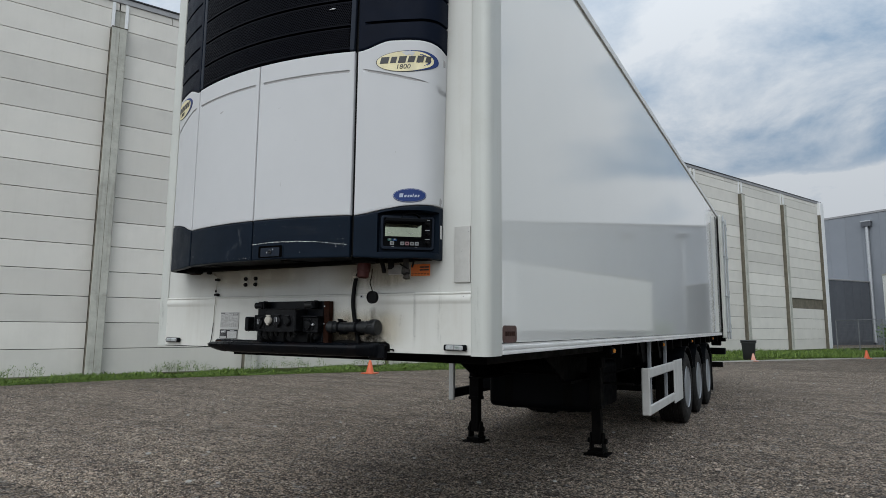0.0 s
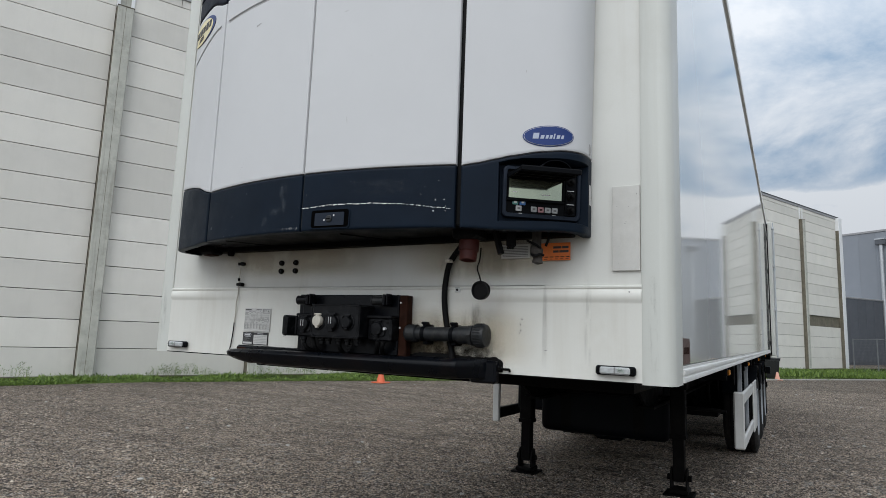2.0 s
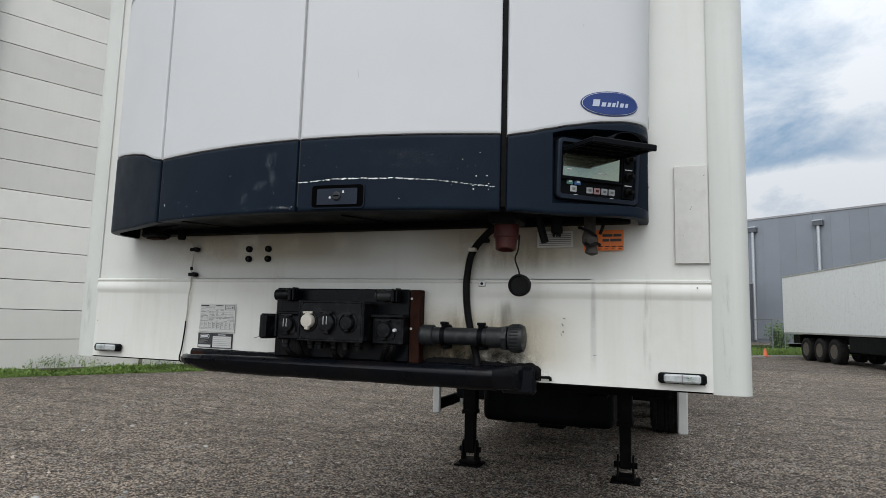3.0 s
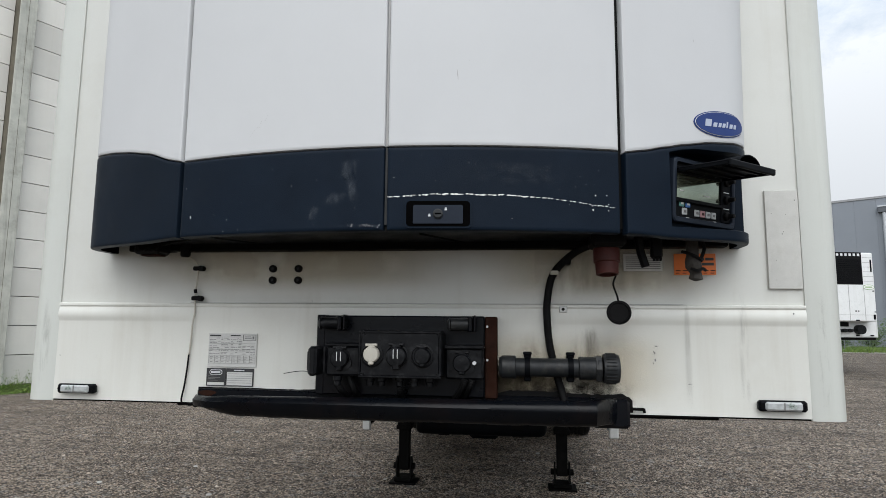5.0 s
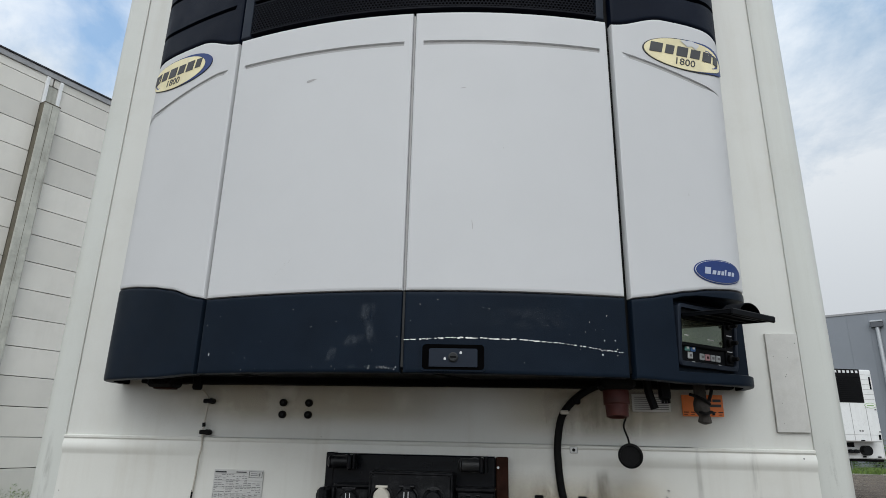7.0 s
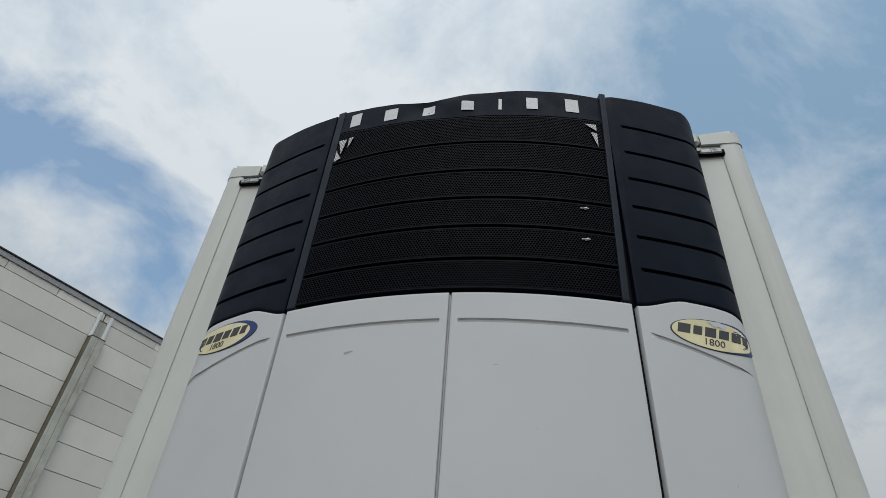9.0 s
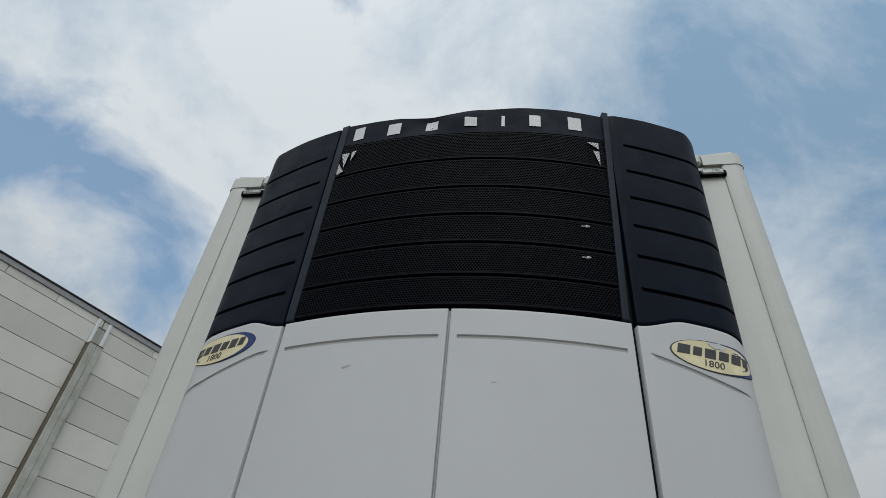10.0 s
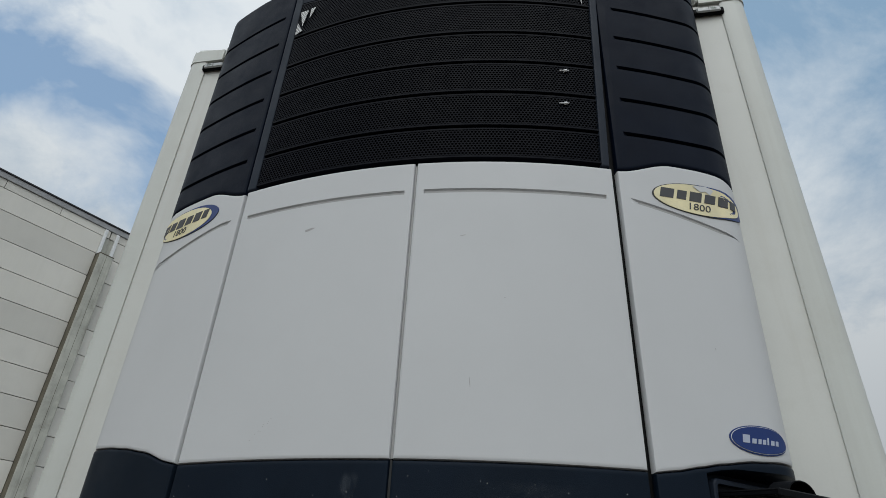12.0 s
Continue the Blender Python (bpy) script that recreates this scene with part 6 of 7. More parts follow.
# recess and keyway are flat blocks with their shade painted in
part("latch_recess", flat_block(rounded(-0.084, 0.080, -0.034, 0.032, 0.010), -0.0030, 0.002, m), M_DEEP_SHADE, latch)
part("paddle", flat_block([(-0.066, -0.027), (0.060, -0.027), (0.062, -0.024), (0.062, 0.018), (0.058, 0.021), (-0.062, 0.021), (-0.066, 0.018)], -0.0060, 0.002, m), M_UPRIGHT, latch)
part("lock", lathe(bmesh.new(), [(0.013, 0.0), (0.013, -0.009), (0.010, -0.011), (0.0005, -0.011)], m @ Vector((-0.002, 0, -0.002)), -bow(0.174)[1], 20), M_GREYP, latch)
part("keyway", new_box((-0.010, -0.0125, -0.0035), (0.006, -0.010, -0.0005), 0.0, m), M_DEEP_SHADE, latch)
for dx, dz in ((-0.024, -0.006), (0.018, 0.010)):
    part("print_bar", new_box((dx - 0.003, -0.0066, dz - 0.003), (dx + 0.003, -0.0058, dz + 0.0015), 0.0, m), M_SILVER, latch)
    part("print_bar", new_box((dx - 0.002, -0.0066, dz + 0.002), (dx + 0.002, -0.0058, dz + 0.004), 0.0, m), M_SILVER, latch)

# controller with raised visor
lean = radians(4)
axis_z = Vector((0, 0, 1)) * math.cos(lean) + PANEL_OUT * math.sin(lean)
axis_y = -PANEL_OUT * math.cos(lean) + Vector((0, 0, 1)) * math.sin(lean)
m = Matrix(((PANEL_X.x, axis_y.x, axis_z.x, PANEL_AT.x), (PANEL_X.y, axis_y.y, axis_z.y, PANEL_AT.y), (0, axis_y.z, axis_z.z, PANEL_AT.z), (0, 0, 0, 1)))
W, H = 0.141, 0.089


def frame_ring(outer, inner, y0, y1, m):
    """A flat frame between two outlines of x and z with equally many points."""
    bm = bmesh.new()
    rings = [[bm.verts.new(m @ Vector((x, y, z))) for x, z in o] for o, y in ((outer, y1), (outer, y0 + 0.003), ([(x * 0.975, z * 0.975) for x, z in outer], y0), ([(x * 1.02, z * 1.02) for x, z in inner], y0), (inner, y0 + 0.003), (inner, y1))]
    n = len(outer)
    for p, q in zip(rings, rings[1:]):
        for k in range(n):
            bm.faces.new((p[k], p[(k + 1) % n], q[(k + 1) % n], q[k]))
    return bm


bez = frame_ring(rounded(-W, W, -H, H, 0.016), rounded(-W + 0.013, W - 0.013, -H + 0.015, H - 0.013, 0.008), 0.0, 0.020, m)
ctl = part("controller", bez, M_UPRIGHT, U, "dark slate controller with screen, keys and open visor")
part("face_plate", new_box((-W + 0.008, 0.011, -H + 0.008), (W - 0.008, 0.016, H - 0.006), 0.001, m), M_BLACKP, ctl)
part("knob_plate", new_box((0.086, 0.007, -0.072), (0.126, 0.013, 0.068), 0.002, m), M_BLACKP, ctl)
scr = part("screen", new_box((-0.120, 0.008, -0.021), (0.074, 0.013, 0.046), 0.001, m), M_SCREEN, ctl, "grey-green liquid crystal screen")
for lo, hi in (((-0.127, 0.001, -0.032), (0.082, 0.013, -0.022)), ((-0.127, 0.004, 0.047), (0.082, 0.013, 0.066)), ((0.075, 0.003, -0.022), (0.082, 0.013, 0.047)), ((-0.127, 0.004, -0.022), (-0.121, 0.013, 0.047))):
    part("screen_rim", new_box(lo, hi, 0.002, m), M_BLACKP, ctl)
for x0, x1, z in ((-0.105, -0.095, 0.056), (-0.080, -0.070, 0.056), (-0.060, -0.045, 0.056), (-0.008, 0.002, 0.056), (0.04, 0.055, 0.056)):
    part("print_bar", new_box((x0, 0.003, z - 0.0015), (x1, 0.0045, z + 0.0015), 0.0, m), M_SILVER, ctl)
for x0, x1, z in ((-0.105, -0.09, 0.0), (0.0, 0.03, -0.004)):
    part("print_bar", new_box((x0, 0.0072, z - 0.0015), (x1, 0.0085, z + 0.0015), 0.0, m), M_PAPER, scr)
for x, z, c in ((-0.094, -0.0345, "teal"), (-0.0675, -0.0345, "blue"), (-0.081, -0.056, "grey"), (-0.0265, -0.056, "grey"), (-0.001, -0.056, "red"), (0.0245, -0.056, "grey"), (0.050, -0.056, "grey")):
    btn = part("button", new_box((x - 0.0105, 0.008, z - 0.0095), (x + 0.0105, 0.013, z + 0.0095), 0.0015, m), BUTTON[c], ctl, c + " key")
    part("key_mark", new_box((x - 0.005, 0.0073, z - 0.0035), (x + 0.005, 0.0085, z + 0.0035), 0.0, m), M_GREYINK if c == "grey" else M_RED if c == "red" else M_PAPER, btn)
for x in (-0.078, 0.045):
    part("pale_mark", new_box((x - 0.006, 0.001, -0.0755), (x + 0.006, 0.004, -0.0735), 0.0, m), M_SILVER, ctl)
for z in (0.048, -0.004, -0.052):
    k = part("knob", lathe(bmesh.new(), [(0.013, 0.0), (0.013, 0.008), (0.008, 0.012), (0.006, 0.028), (0.0005, 0.029)], m @ Vector((0.105, 0.008, z)), -axis_y, 14), M_RUBBER, ctl)
    part("print_bar", new_box((0.092, 0.006, z + 0.020), (0.118, 0.0075, z + 0.0225), 0.0, m), M_SILVER, ctl)
vis = bmesh.new()
box(vis, (-0.127, -0.153, 0.054), (0.078, 0.004, 0.060), 0.002, m)
box(vis, (-0.127, -0.153, 0.046), (-0.119, 0.0, 0.056), 0.002, m)
box(vis, (0.070, -0.153, 0.046), (0.078, 0.0, 0.056), 0.002, m)
box(vis, (-0.127, -0.155, 0.043), (0.078, -0.145, 0.061), 0.003, m)
vis = part("visor", vis, M_BLACKP, ctl, "raised black visor flap")
for y_ in (-0.115, -0.075, -0.035):
    part("visor_rib", new_box((-0.112, y_ - 0.003, 0.048), (0.063, y_ + 0.003, 0.056), 0.001, m), M_BLACKP, ctl)
arc = [(0.052 * math.cos(radians(a)), 0.058 + 0.034 * math.sin(radians(a))) for a in range(0, 181, 10)]
arc += [(0.049 * math.cos(radians(a)), 0.058 + 0.0315 * math.sin(radians(a))) for a in range(180, -1, -10)]
bm = prism(bmesh.new(), arc, "y", -0.128, -0.075)
bm.transform(m)
part("visor_hood", bm, M_BLACKP, vis, "curved hood on the visor")
part("edge_label", new_box((-0.008, -0.001, -0.036), (0.008, 0.003, 0.036), 0.0, stand(1.138, 1.886, 0.001)), M_LABEL, U, "small pale label")


# oval badges
def oval(u, z, a, b_, d, mat, parent, name, label="", n=40, cut=None, skew=0.0):
    bm = bmesh.new()
    ring = []
    for k in range(n):
        t = k * math.tau / n
        du = a * math.cos(t)
        ring.append(bm.verts.new(on_bow(u + du, z + b_ * math.sin(t) + skew * du, d)))
    rim = [bm.verts.new(on_bow(u + a * math.cos(k * math.tau / n), z + b_ * math.sin(k * math.tau / n) + skew * a * math.cos(k * math.tau / n), 0.0)) for k in range(n)]
    rows_ = [ring]
    for f in (0.66, 0.33):
        rows_.append([bm.verts.new(on_bow(u + f * a * math.cos(k * math.tau / n), z + f * b_ * math.sin(k * math.tau / n) + skew * f * a * math.cos(k * math.tau / n), d)) for k in range(n)])
    for p, q in zip([rim] + rows_, rows_):
        for k in range(n):
            bm.faces.new((p[k], p[(k + 1) % n], q[(k + 1) % n], q[k]))
    bm.faces.new(rows_[-1])
    return part(name, bm, mat, parent, label)


def bow_block(u0, u1, z0, z1, d, mat, parent, name, slant=0.0):
    bm = bmesh.new()
    vs = [bm.verts.new(on_bow(u, z, d + e)) for e in (0, -0.0015) for u, z in ((u0, z0), (u1, z0), (u1 + slant, z1), (u0 + slant, z1))]
    for q in ((0, 1, 2, 3), (4, 5, 6, 7), (0, 1, 5, 4), (1, 2, 6, 5), (2, 3, 7, 6), (3, 0, 4, 7)):
        bm.faces.new([vs[i] for i in q])
    return part(name, bm, mat, parent)


bad = oval(0.936, 2.066, 0.083, 0.0370, 0.0022, M_BLUE, U, "oval_badge", "blue oval maker's badge with a thin silver line")
oval(0.936, 2.066, 0.0795, 0.0340, 0.0034, M_SILVER, bad, "badge_line")
oval(0.936, 2.066, 0.0780, 0.0328, 0.0044, M_BLUE, bad, "badge_centre", "deep blue field")
for k, (w, h) in enumerate(((0.018, 0.015), (0.011, 0.009), (0.008, 0.009), (0.008, 0.009), (0.004, 0.013), (0.010, 0.009), (0.008, 0.009))):
    u0 = (0.884, 0.9075, 0.9235, 0.9355, 0.9475, 0.9570, 0.9720)[k]
    bow_block(u0, u0 + w, 2.066 - 0.010, 2.066 - 0.010 + 1.35 * h, 0.0054, M_PALEBLUE, bad, "mark_block", 0.003)


def text_mesh(words, size):
    cu = bpy.data.curves.new("text", "FONT")
    cu.body, cu.size, cu.align_x, cu.align_y, cu.extrude, cu.resolution_u = words, size, "CENTER", "CENTER", 0.0008, 3
    tmp = bpy.data.objects.new("text", cu)
    scene.collection.objects.link(tmp)
    me = bpy.data.meshes.new_from_object(tmp.evaluated_get(bpy.context.evaluated_depsgraph_get()))
    bpy.data.objects.remove(tmp)
    bm = bmesh.new()
    bm.from_mesh(me)
    bpy.data.meshes.remove(me)
    return bm


for s in (-1, 1):
    uc, zc = (0.912, 2.800) if s > 0 else (-0.865, 2.832)
    bad = oval(uc, zc, 0.160, 0.060, 0.0022, M_INK, U, "model_badge", "weathered cream oval model badge with a blue tail")
    oval(uc + 0.010, zc + 0.001, 0.150, 0.058, 0.0030, M_BLUE, bad, "badge_tail")
    oval(uc - 0.014, zc - 0.001, 0.142, 0.056, 0.0040, M_BADGE, bad, "badge_field", "faded cream field")
    x = uc - 0.140
    for k, w in enumerate((0.050, 0.038, 0.046, 0.042, 0.044, 0.036)):
        h = (0.018, 0.017, 0.0185, 0.017, 0.0185, 0.017)[k]
        bow_block(x, x + w - 0.010, zc + 0.008 - h, zc + 0.008 + h, 0.0052, M_INK, bad, "word_block", 0.008)
        x += w
    if s > 0:
        bm = bmesh.new()
        bm.faces.new([bm.verts.new(on_bow(uc + a, zc + c, 0.0058)) for a, c in ((-0.035, 0.050), (-0.012, 0.030), (0.004, 0.036), (0.016, 0.024), (0.030, 0.045), (0.006, 0.056))])
        part("torn_patch", bm, M_COWL, bad, "torn white patch in the badge")
    bm = text_mesh("1800", 0.036)
    for v in bm.verts:
        v.co = on_bow(uc - 0.025 + v.co.x + 0.15 * v.co.y, zc - 0.032 + v.co.y, 0.0045 + v.co.z)
    part("number", bm, M_INK, bad, "dark model number 1800")

# chipped paint on the band and a long scrape across the right door
rng = random.Random(8)
bm = bmesh.new()
line = [(0.040, 1.831), (0.168, 1.839), (0.346, 1.837), (0.465, 1.830), (0.630, 1.811)]


def on_line(u):
    for (a, z0), (c, z1) in zip(line, line[1:]):
        if a <= u <= c:
            return z0 + (z1 - z0) * (u - a) / (c - a)
    return line[-1][1]


def fleck(bm, u, z, w, h, d=0.0009, turn=0.0):
    k = rng.randint(5, 7)
    vs = []
    for i in range(k):
        t = i * math.tau / k
        r = rng.uniform(0.6, 1.1)
        a, c = w * r * math.cos(t), h * r * math.sin(t)
        vs.append(bm.verts.new(on_bow(u + a * math.cos(turn) - c * math.sin(turn), z + a * math.sin(turn) + c * math.cos(turn), d)))
    bm.faces.new(vs)


u = 0.042
while u < 0.63:
    w = rng.uniform(0.003, 0.011) * (1.0 if u < 0.45 else 0.55)
    fleck(bm, u, on_line(u) + rng.uniform(-0.001, 0.001), w, rng.uniform(0.0012, 0.0028) * (1.0 if u < 0.4 else 0.7))
    u += w * rng.uniform(1.1, 2.1) * (1.0 if u < 0.45 else 1.5)
tagged(part("scrape", bm, M_CHIP, doors["door_right_band"], "long white scrape"), kind="stuff")
bm = bmesh.new()
for _ in range(20):
    fleck(bm, rng.uniform(0.05, 0.62), rng.choice((rng.uniform(1.76, 1.95), rng.uniform(1.85, 1.93))), rng.uniform(0.0005, 0.0014), rng.uniform(0.0005, 0.0014))
for _ in range(9):
    fleck(bm, rng.uniform(0.55, 0.63), rng.uniform(1.80, 1.85), rng.uniform(0.001, 0.003), rng.uniform(0.001, 0.003))
tagged(part("chips", bm, M_CHIP, doors["door_right_band"], "small paint chips"), kind="stuff")
bm = bmesh.new()
for _ in range(26):
    fleck(bm, rng.uniform(-0.57, 0.02), rng.choice((rng.uniform(1.755, 1.94), rng.uniform(1.752, 1.762))), rng.uniform(0.0005, 0.0015), rng.uniform(0.0005, 0.0014))
for _ in range(16):
    fleck(bm, rng.uniform(-0.06, 0.02), rng.uniform(1.752, 1.764), rng.uniform(0.0007, 0.002), rng.uniform(0.0006, 0.0016))
fleck(bm, -0.548, 1.80, 0.0015, 0.006)
tagged(part("chips", bm, M_CHIP, doors["door_left_band"], "small paint chips"), kind="stuff")
# faint marks on the white doors
bm = bmesh.new()
for u, z, w, h, t in ((0.22, 2.16, 0.0010, 0.016, 0.1), (0.19, 2.60, 0.010, 0.0012, 0.2), (0.31, 2.40, 0.0022, 0.0016, 0), (0.25, 2.2, 0.0012, 0.0012, 0), (0.86, 2.3, 0.0010, 0.005, 0)):
    fleck(bm, u, z, w, h, 0.0007, t)
tagged(part("marks", bm, M_GROOVE, doors["door_right"], "faint scratches"), kind="stuff")
bm = bmesh.new()
for i in range(10):
    fleck(bm, -0.36 + 0.006 * i + rng.uniform(-0.004, 0.004), 2.02 + 0.006 * i + rng.uniform(-0.004, 0.004), 0.0015, 0.0012, 0.0007)
fleck(bm, -0.30, 2.66, 0.022, 0.005, 0.0006, 0.2)
tagged(part("marks", bm, M_GROOVE, doors["door_left"], "faint scratches"), kind="stuff")

# underside: frame rails, brackets, connector, straps
for a, c in ((-0.55, -0.43), (0.10, 0.22)):
    bm = bmesh.new()
    rod(bm, (a, -0.24, 1.768), (c, -0.02, 1.768), 0.012, 6)
    part("under_rail", bm, M_STEEL, U)
part("under_bar", new_box((-0.92, -0.06, 1.738), (0.98, -0.012, 1.772), 0.004), M_STEEL, U)
catch = part("catch_box", new_box((-0.855, -0.13, 1.722), (-0.765, -0.06, 1.770), 0.008), M_RUBBER, U, "small black catch box under the unit")
part("catch_plate", new_box((-0.835, -0.12, 1.716), (-0.77, -0.08, 1.7215), 0.002), M_RUST, catch, "rusty catch plate")
for x in (-0.835, -0.80):
    part("catch_wire", hose(bmesh.new(), [(x, -0.135, 1.762), (x + 0.006, -0.142, 1.742), (x + 0.022, -0.138, 1.732), (x + 0.034, -0.133, 1.745)], 0.0035, 6), M_RUBBER, catch)
part("catch_arm", rod(bmesh.new(), (-0.765, -0.12, 1.752), (-0.64, -0.16, 1.764), 0.006, 8), M_STEEL, catch)
part("buffer_stub", lathe(bmesh.new(), [(0.016, 0.05), (0.016, 0.006), (0.012, 0.0), (0.0005, 0.0)], (-0.715, -0.06, 1.718), (0, 0, 1), 14), M_RUBBER, U, "black rubber stub under the unit")
bm = bmesh.new()
lathe(bm, [(0.030, 0.08), (0.037, 0.078), (0.037, 0.035), (0.033, 0.032), (0.031, 0.0), (0.026, -0.002), (0.024, 0.01), (0.0005, 0.01)], (0.622, -0.15, 1.650), (0.0, 0.12, 1), 24)
plug = part("power_inlet", bm, M_RED, U, "faded red power inlet pointing down")
part("inlet_collar", new_box((0.575, -0.20, 1.725), (0.672, -0.09, 1.772), 0.01), M_RUBBER, plug)
cap_cord = bmesh.new()
hose(cap_cord, [(0.655, -0.11, 1.70), (0.652, -0.112, 1.655), (0.643, -0.112, 1.625), (0.653, -0.110, 1.592), (0.656, -0.108, 1.577)], 0.0028, 6)
part("cap_cord", cap_cord, M_RUBBER, plug)
bm = bmesh.new()
lathe(bm, [(0.0335, 0.012), (0.0345, 0.0), (0.0345, -0.008), (0.029, -0.010), (0.028, -0.004), (0.0005, -0.004)], (0.657, -0.108, 1.544), (0.05, 1, 0.05), 28)
part("inlet_cap", bm, M_RUBBER, plug, "round black cap hanging on a cord")
bm = bmesh.new()
hose(bm, [(0.715, -0.12, 1.76), (0.722, -0.11, 1.72), (0.735, -0.11, 1.675)], 0.012, 8)
part("strap", bm, M_RUBBER, U, "black strap hanging below the unit")
bm = bmesh.new()
box(bm, (0.752, -0.11, 1.70), (0.785, -0.085, 1.765), 0.006)
for k in range(3):
    box(bm, (0.757 + 0.009 * k, -0.112, 1.692), (0.763 + 0.009 * k, -0.1, 1.702), 0.001)
part("terminal", bm, M_RUBBER, U)
bm = bmesh.new()
box(bm, (0.850, -0.108, 1.690), (0.884, -0.096, 1.765), 0.004)
drain = part("drain_strap", bm, M_STRAP, U, "dusty grey strap with a tied end")
part("knot", lathe(bmesh.new(), [(0.006, -0.030), (0.017, -0.022), (0.024, 0.0), (0.018, 0.018), (0.010, 0.030)], (0.868, -0.104, 1.680), (-0.35, 0.1, 1), 10), M_STRAP, drain)
part("frayed_end", lathe(bmesh.new(), [(0.004, -0.006), (0.020, 0.0), (0.016, 0.018), (0.007, 0.034)], (0.872, -0.104, 1.640), (0.1, 0.0, 1), 7), M_STRAP, drain, "frayed end")
for q in (((0.836, -0.110, 1.718), (0.850, -0.122, 1.712), (0.874, -0.124, 1.700), (0.888, -0.115, 1.690)), ((0.856, -0.122, 1.668), (0.872, -0.130, 1.662), (0.888, -0.122, 1.668), (0.898, -0.112, 1.664))):
    part("tie", hose(bmesh.new(), q, 0.0045, 6), M_RUBBER, drain, "black tie")
hose_bm = hose(bmesh.new(), [(0.89, -0.09, 1.765), (0.905, -0.085, 1.735), (0.895, -0.085, 1.70)], 0.005, 6)
part("strap", hose_bm, M_RUBBER, U)
for z in (2.05, 2.82):
    bm = new_box((-0.010, -0.001, -0.020), (0.004, 0.003, 0.018), 0.001, stand(1.128, z, 0.001))
    box(bm, (0.0045, -0.001, -0.008), (0.011, 0.0025, 0.012), 0.001, stand(1.128, z, 0.001))
    part("hinge_mark", bm, M_GROOVE, U, "grey worn mark")


# ---------------------------------------------------------------- connector panel on the bulkhead
C = thing("connector_panel", "dusty black electrical and air connector panel with a rusty flange", "connector panel", (0.02, -0.02, 1.29))
part("back_plate", new_box((-0.236, -0.055, 1.288), (0.268, -0.012, 1.531), 0.004), M_BUMPER, C, "dark navy steel back plate")
part("left_flange", new_box((-0.261, -0.050, 1.286), (-0.234, -0.008, 1.533), 0.003), M_BUMPER, C)
part("rust_flange", new_box((0.269, -0.050, 1.286), (0.306, -0.008, 1.530), 0.003), M_RUST, C, "rusty brown side flange")
for x in (-0.247, 0.276):
    for z in (1.40, 1.50):
        part("screw", rod(bmesh.new(), (x, -0.053, z), (x, -0.047, z), 0.004, 8), M_SILVER, C)
cb = part("junction_box", new_box((-0.094, -0.172, 1.350), (0.150, -0.05, 1.486), 0.008), M_BOXP, C, "central dusty junction box")
for x in (-0.083, 0.139):
    for z in (1.361, 1.475):
        part("screw", lathe(bmesh.new(), [(0.006, 0), (0.006, -0.003), (0.003, -0.003), (0.0005, -0.001)], (x, -0.172, z), (0, 1, 0), 10), M_BOXP, cb)
lb = part("socket_box", new_box((-0.205, -0.150, 1.350), (-0.099, -0.05, 1.438), 0.006), M_BOXP, C)
rb_ = part("socket_box", new_box((0.155, -0.158, 1.345), (0.268, -0.05, 1.436), 0.006), M_BOXP, C)
part("hood", new_box((0.152, -0.165, 1.434), (0.270, -0.05, 1.446), 0.003), M_BOXP, rb_)
part("hood", new_box((-0.208, -0.155, 1.437), (-0.097, -0.05, 1.448), 0.003), M_BOXP, lb)


def socket_lid(parent, x, z, r, y, mat, label, mark=True):
    bm = bmesh.new()
    lathe(bm, [(r * 1.05, 0.018), (r * 1.05, 0.0), (r, -0.008), (r * 0.9, -0.011), (r * 0.4, -0.012), (0.0005, -0.012)], (x, y, z), (0, 1, 0), 24)
    box(bm, (x - r * 0.45, y - 0.006, z + r * 0.8), (x + r * 0.45, y + 0.01, z + r * 1.35), 0.003)
    box(bm, (x - r * 0.35, y - 0.010, z - r * 1.3), (x + r * 0.35, y + 0.004, z - r * 0.8), 0.003)
    rod(bm, (x - r * 0.75, y - 0.002, z + r * 1.2), (x + r * 0.75, y - 0.002, z + r * 1.2), 0.004, 8)
    lid_ = part("socket_lid", bm, mat, parent, label)
    return lid_


socket_lid(cb, -0.054, 1.417, 0.023, -0.178, M_CREAM, "dirty cream socket lid")
socket_lid(cb, 0.020, 1.412, 0.029, -0.180, M_BOXP, "black socket lid with pale marks")
socket_lid(cb, 0.096, 1.414, 0.023, -0.178, M_BOXP, "black socket lid")
socket_lid(lb, -0.160, 1.402, 0.027, -0.156, M_BOXP, "black socket lid with pale marks")
# raised rim and moulded ribs on the central box, flange with ears on the end box
for lo, hi in (((-0.094, -0.1755, 1.478), (0.150, -0.17, 1.486)), ((-0.094, -0.1755, 1.350), (0.150, -0.17, 1.357)), ((-0.094, -0.1755, 1.357), (-0.088, -0.17, 1.478)), ((0.144, -0.1755, 1.357), (0.150, -0.17, 1.478))):
    part("box_rim", new_box(lo, hi, 0.002), M_BOXP, cb)
for x in (-0.054, 0.020, 0.096):
    part("socket_collar", lathe(bmesh.new(), [(0.034, 0.004), (0.034, -0.003), (0.031, -0.004), (0.029, 0.004)], (x, -0.172, 1.414), (0, 1, 0), 24), M_BOXP, cb)
ears = []
for k in range(24):
    t = k * math.tau / 24
    r_ = 0.030 + 0.012 * max(0, math.cos(2 * (t - radians(-35)))) ** 2
    ears.append((0.205 + r_ * math.cos(t), 1.393 + r_ * math.sin(t)))
part("flange", prism(bmesh.new(), ears, "y", -0.163, -0.156), M_BOXP, rb_)
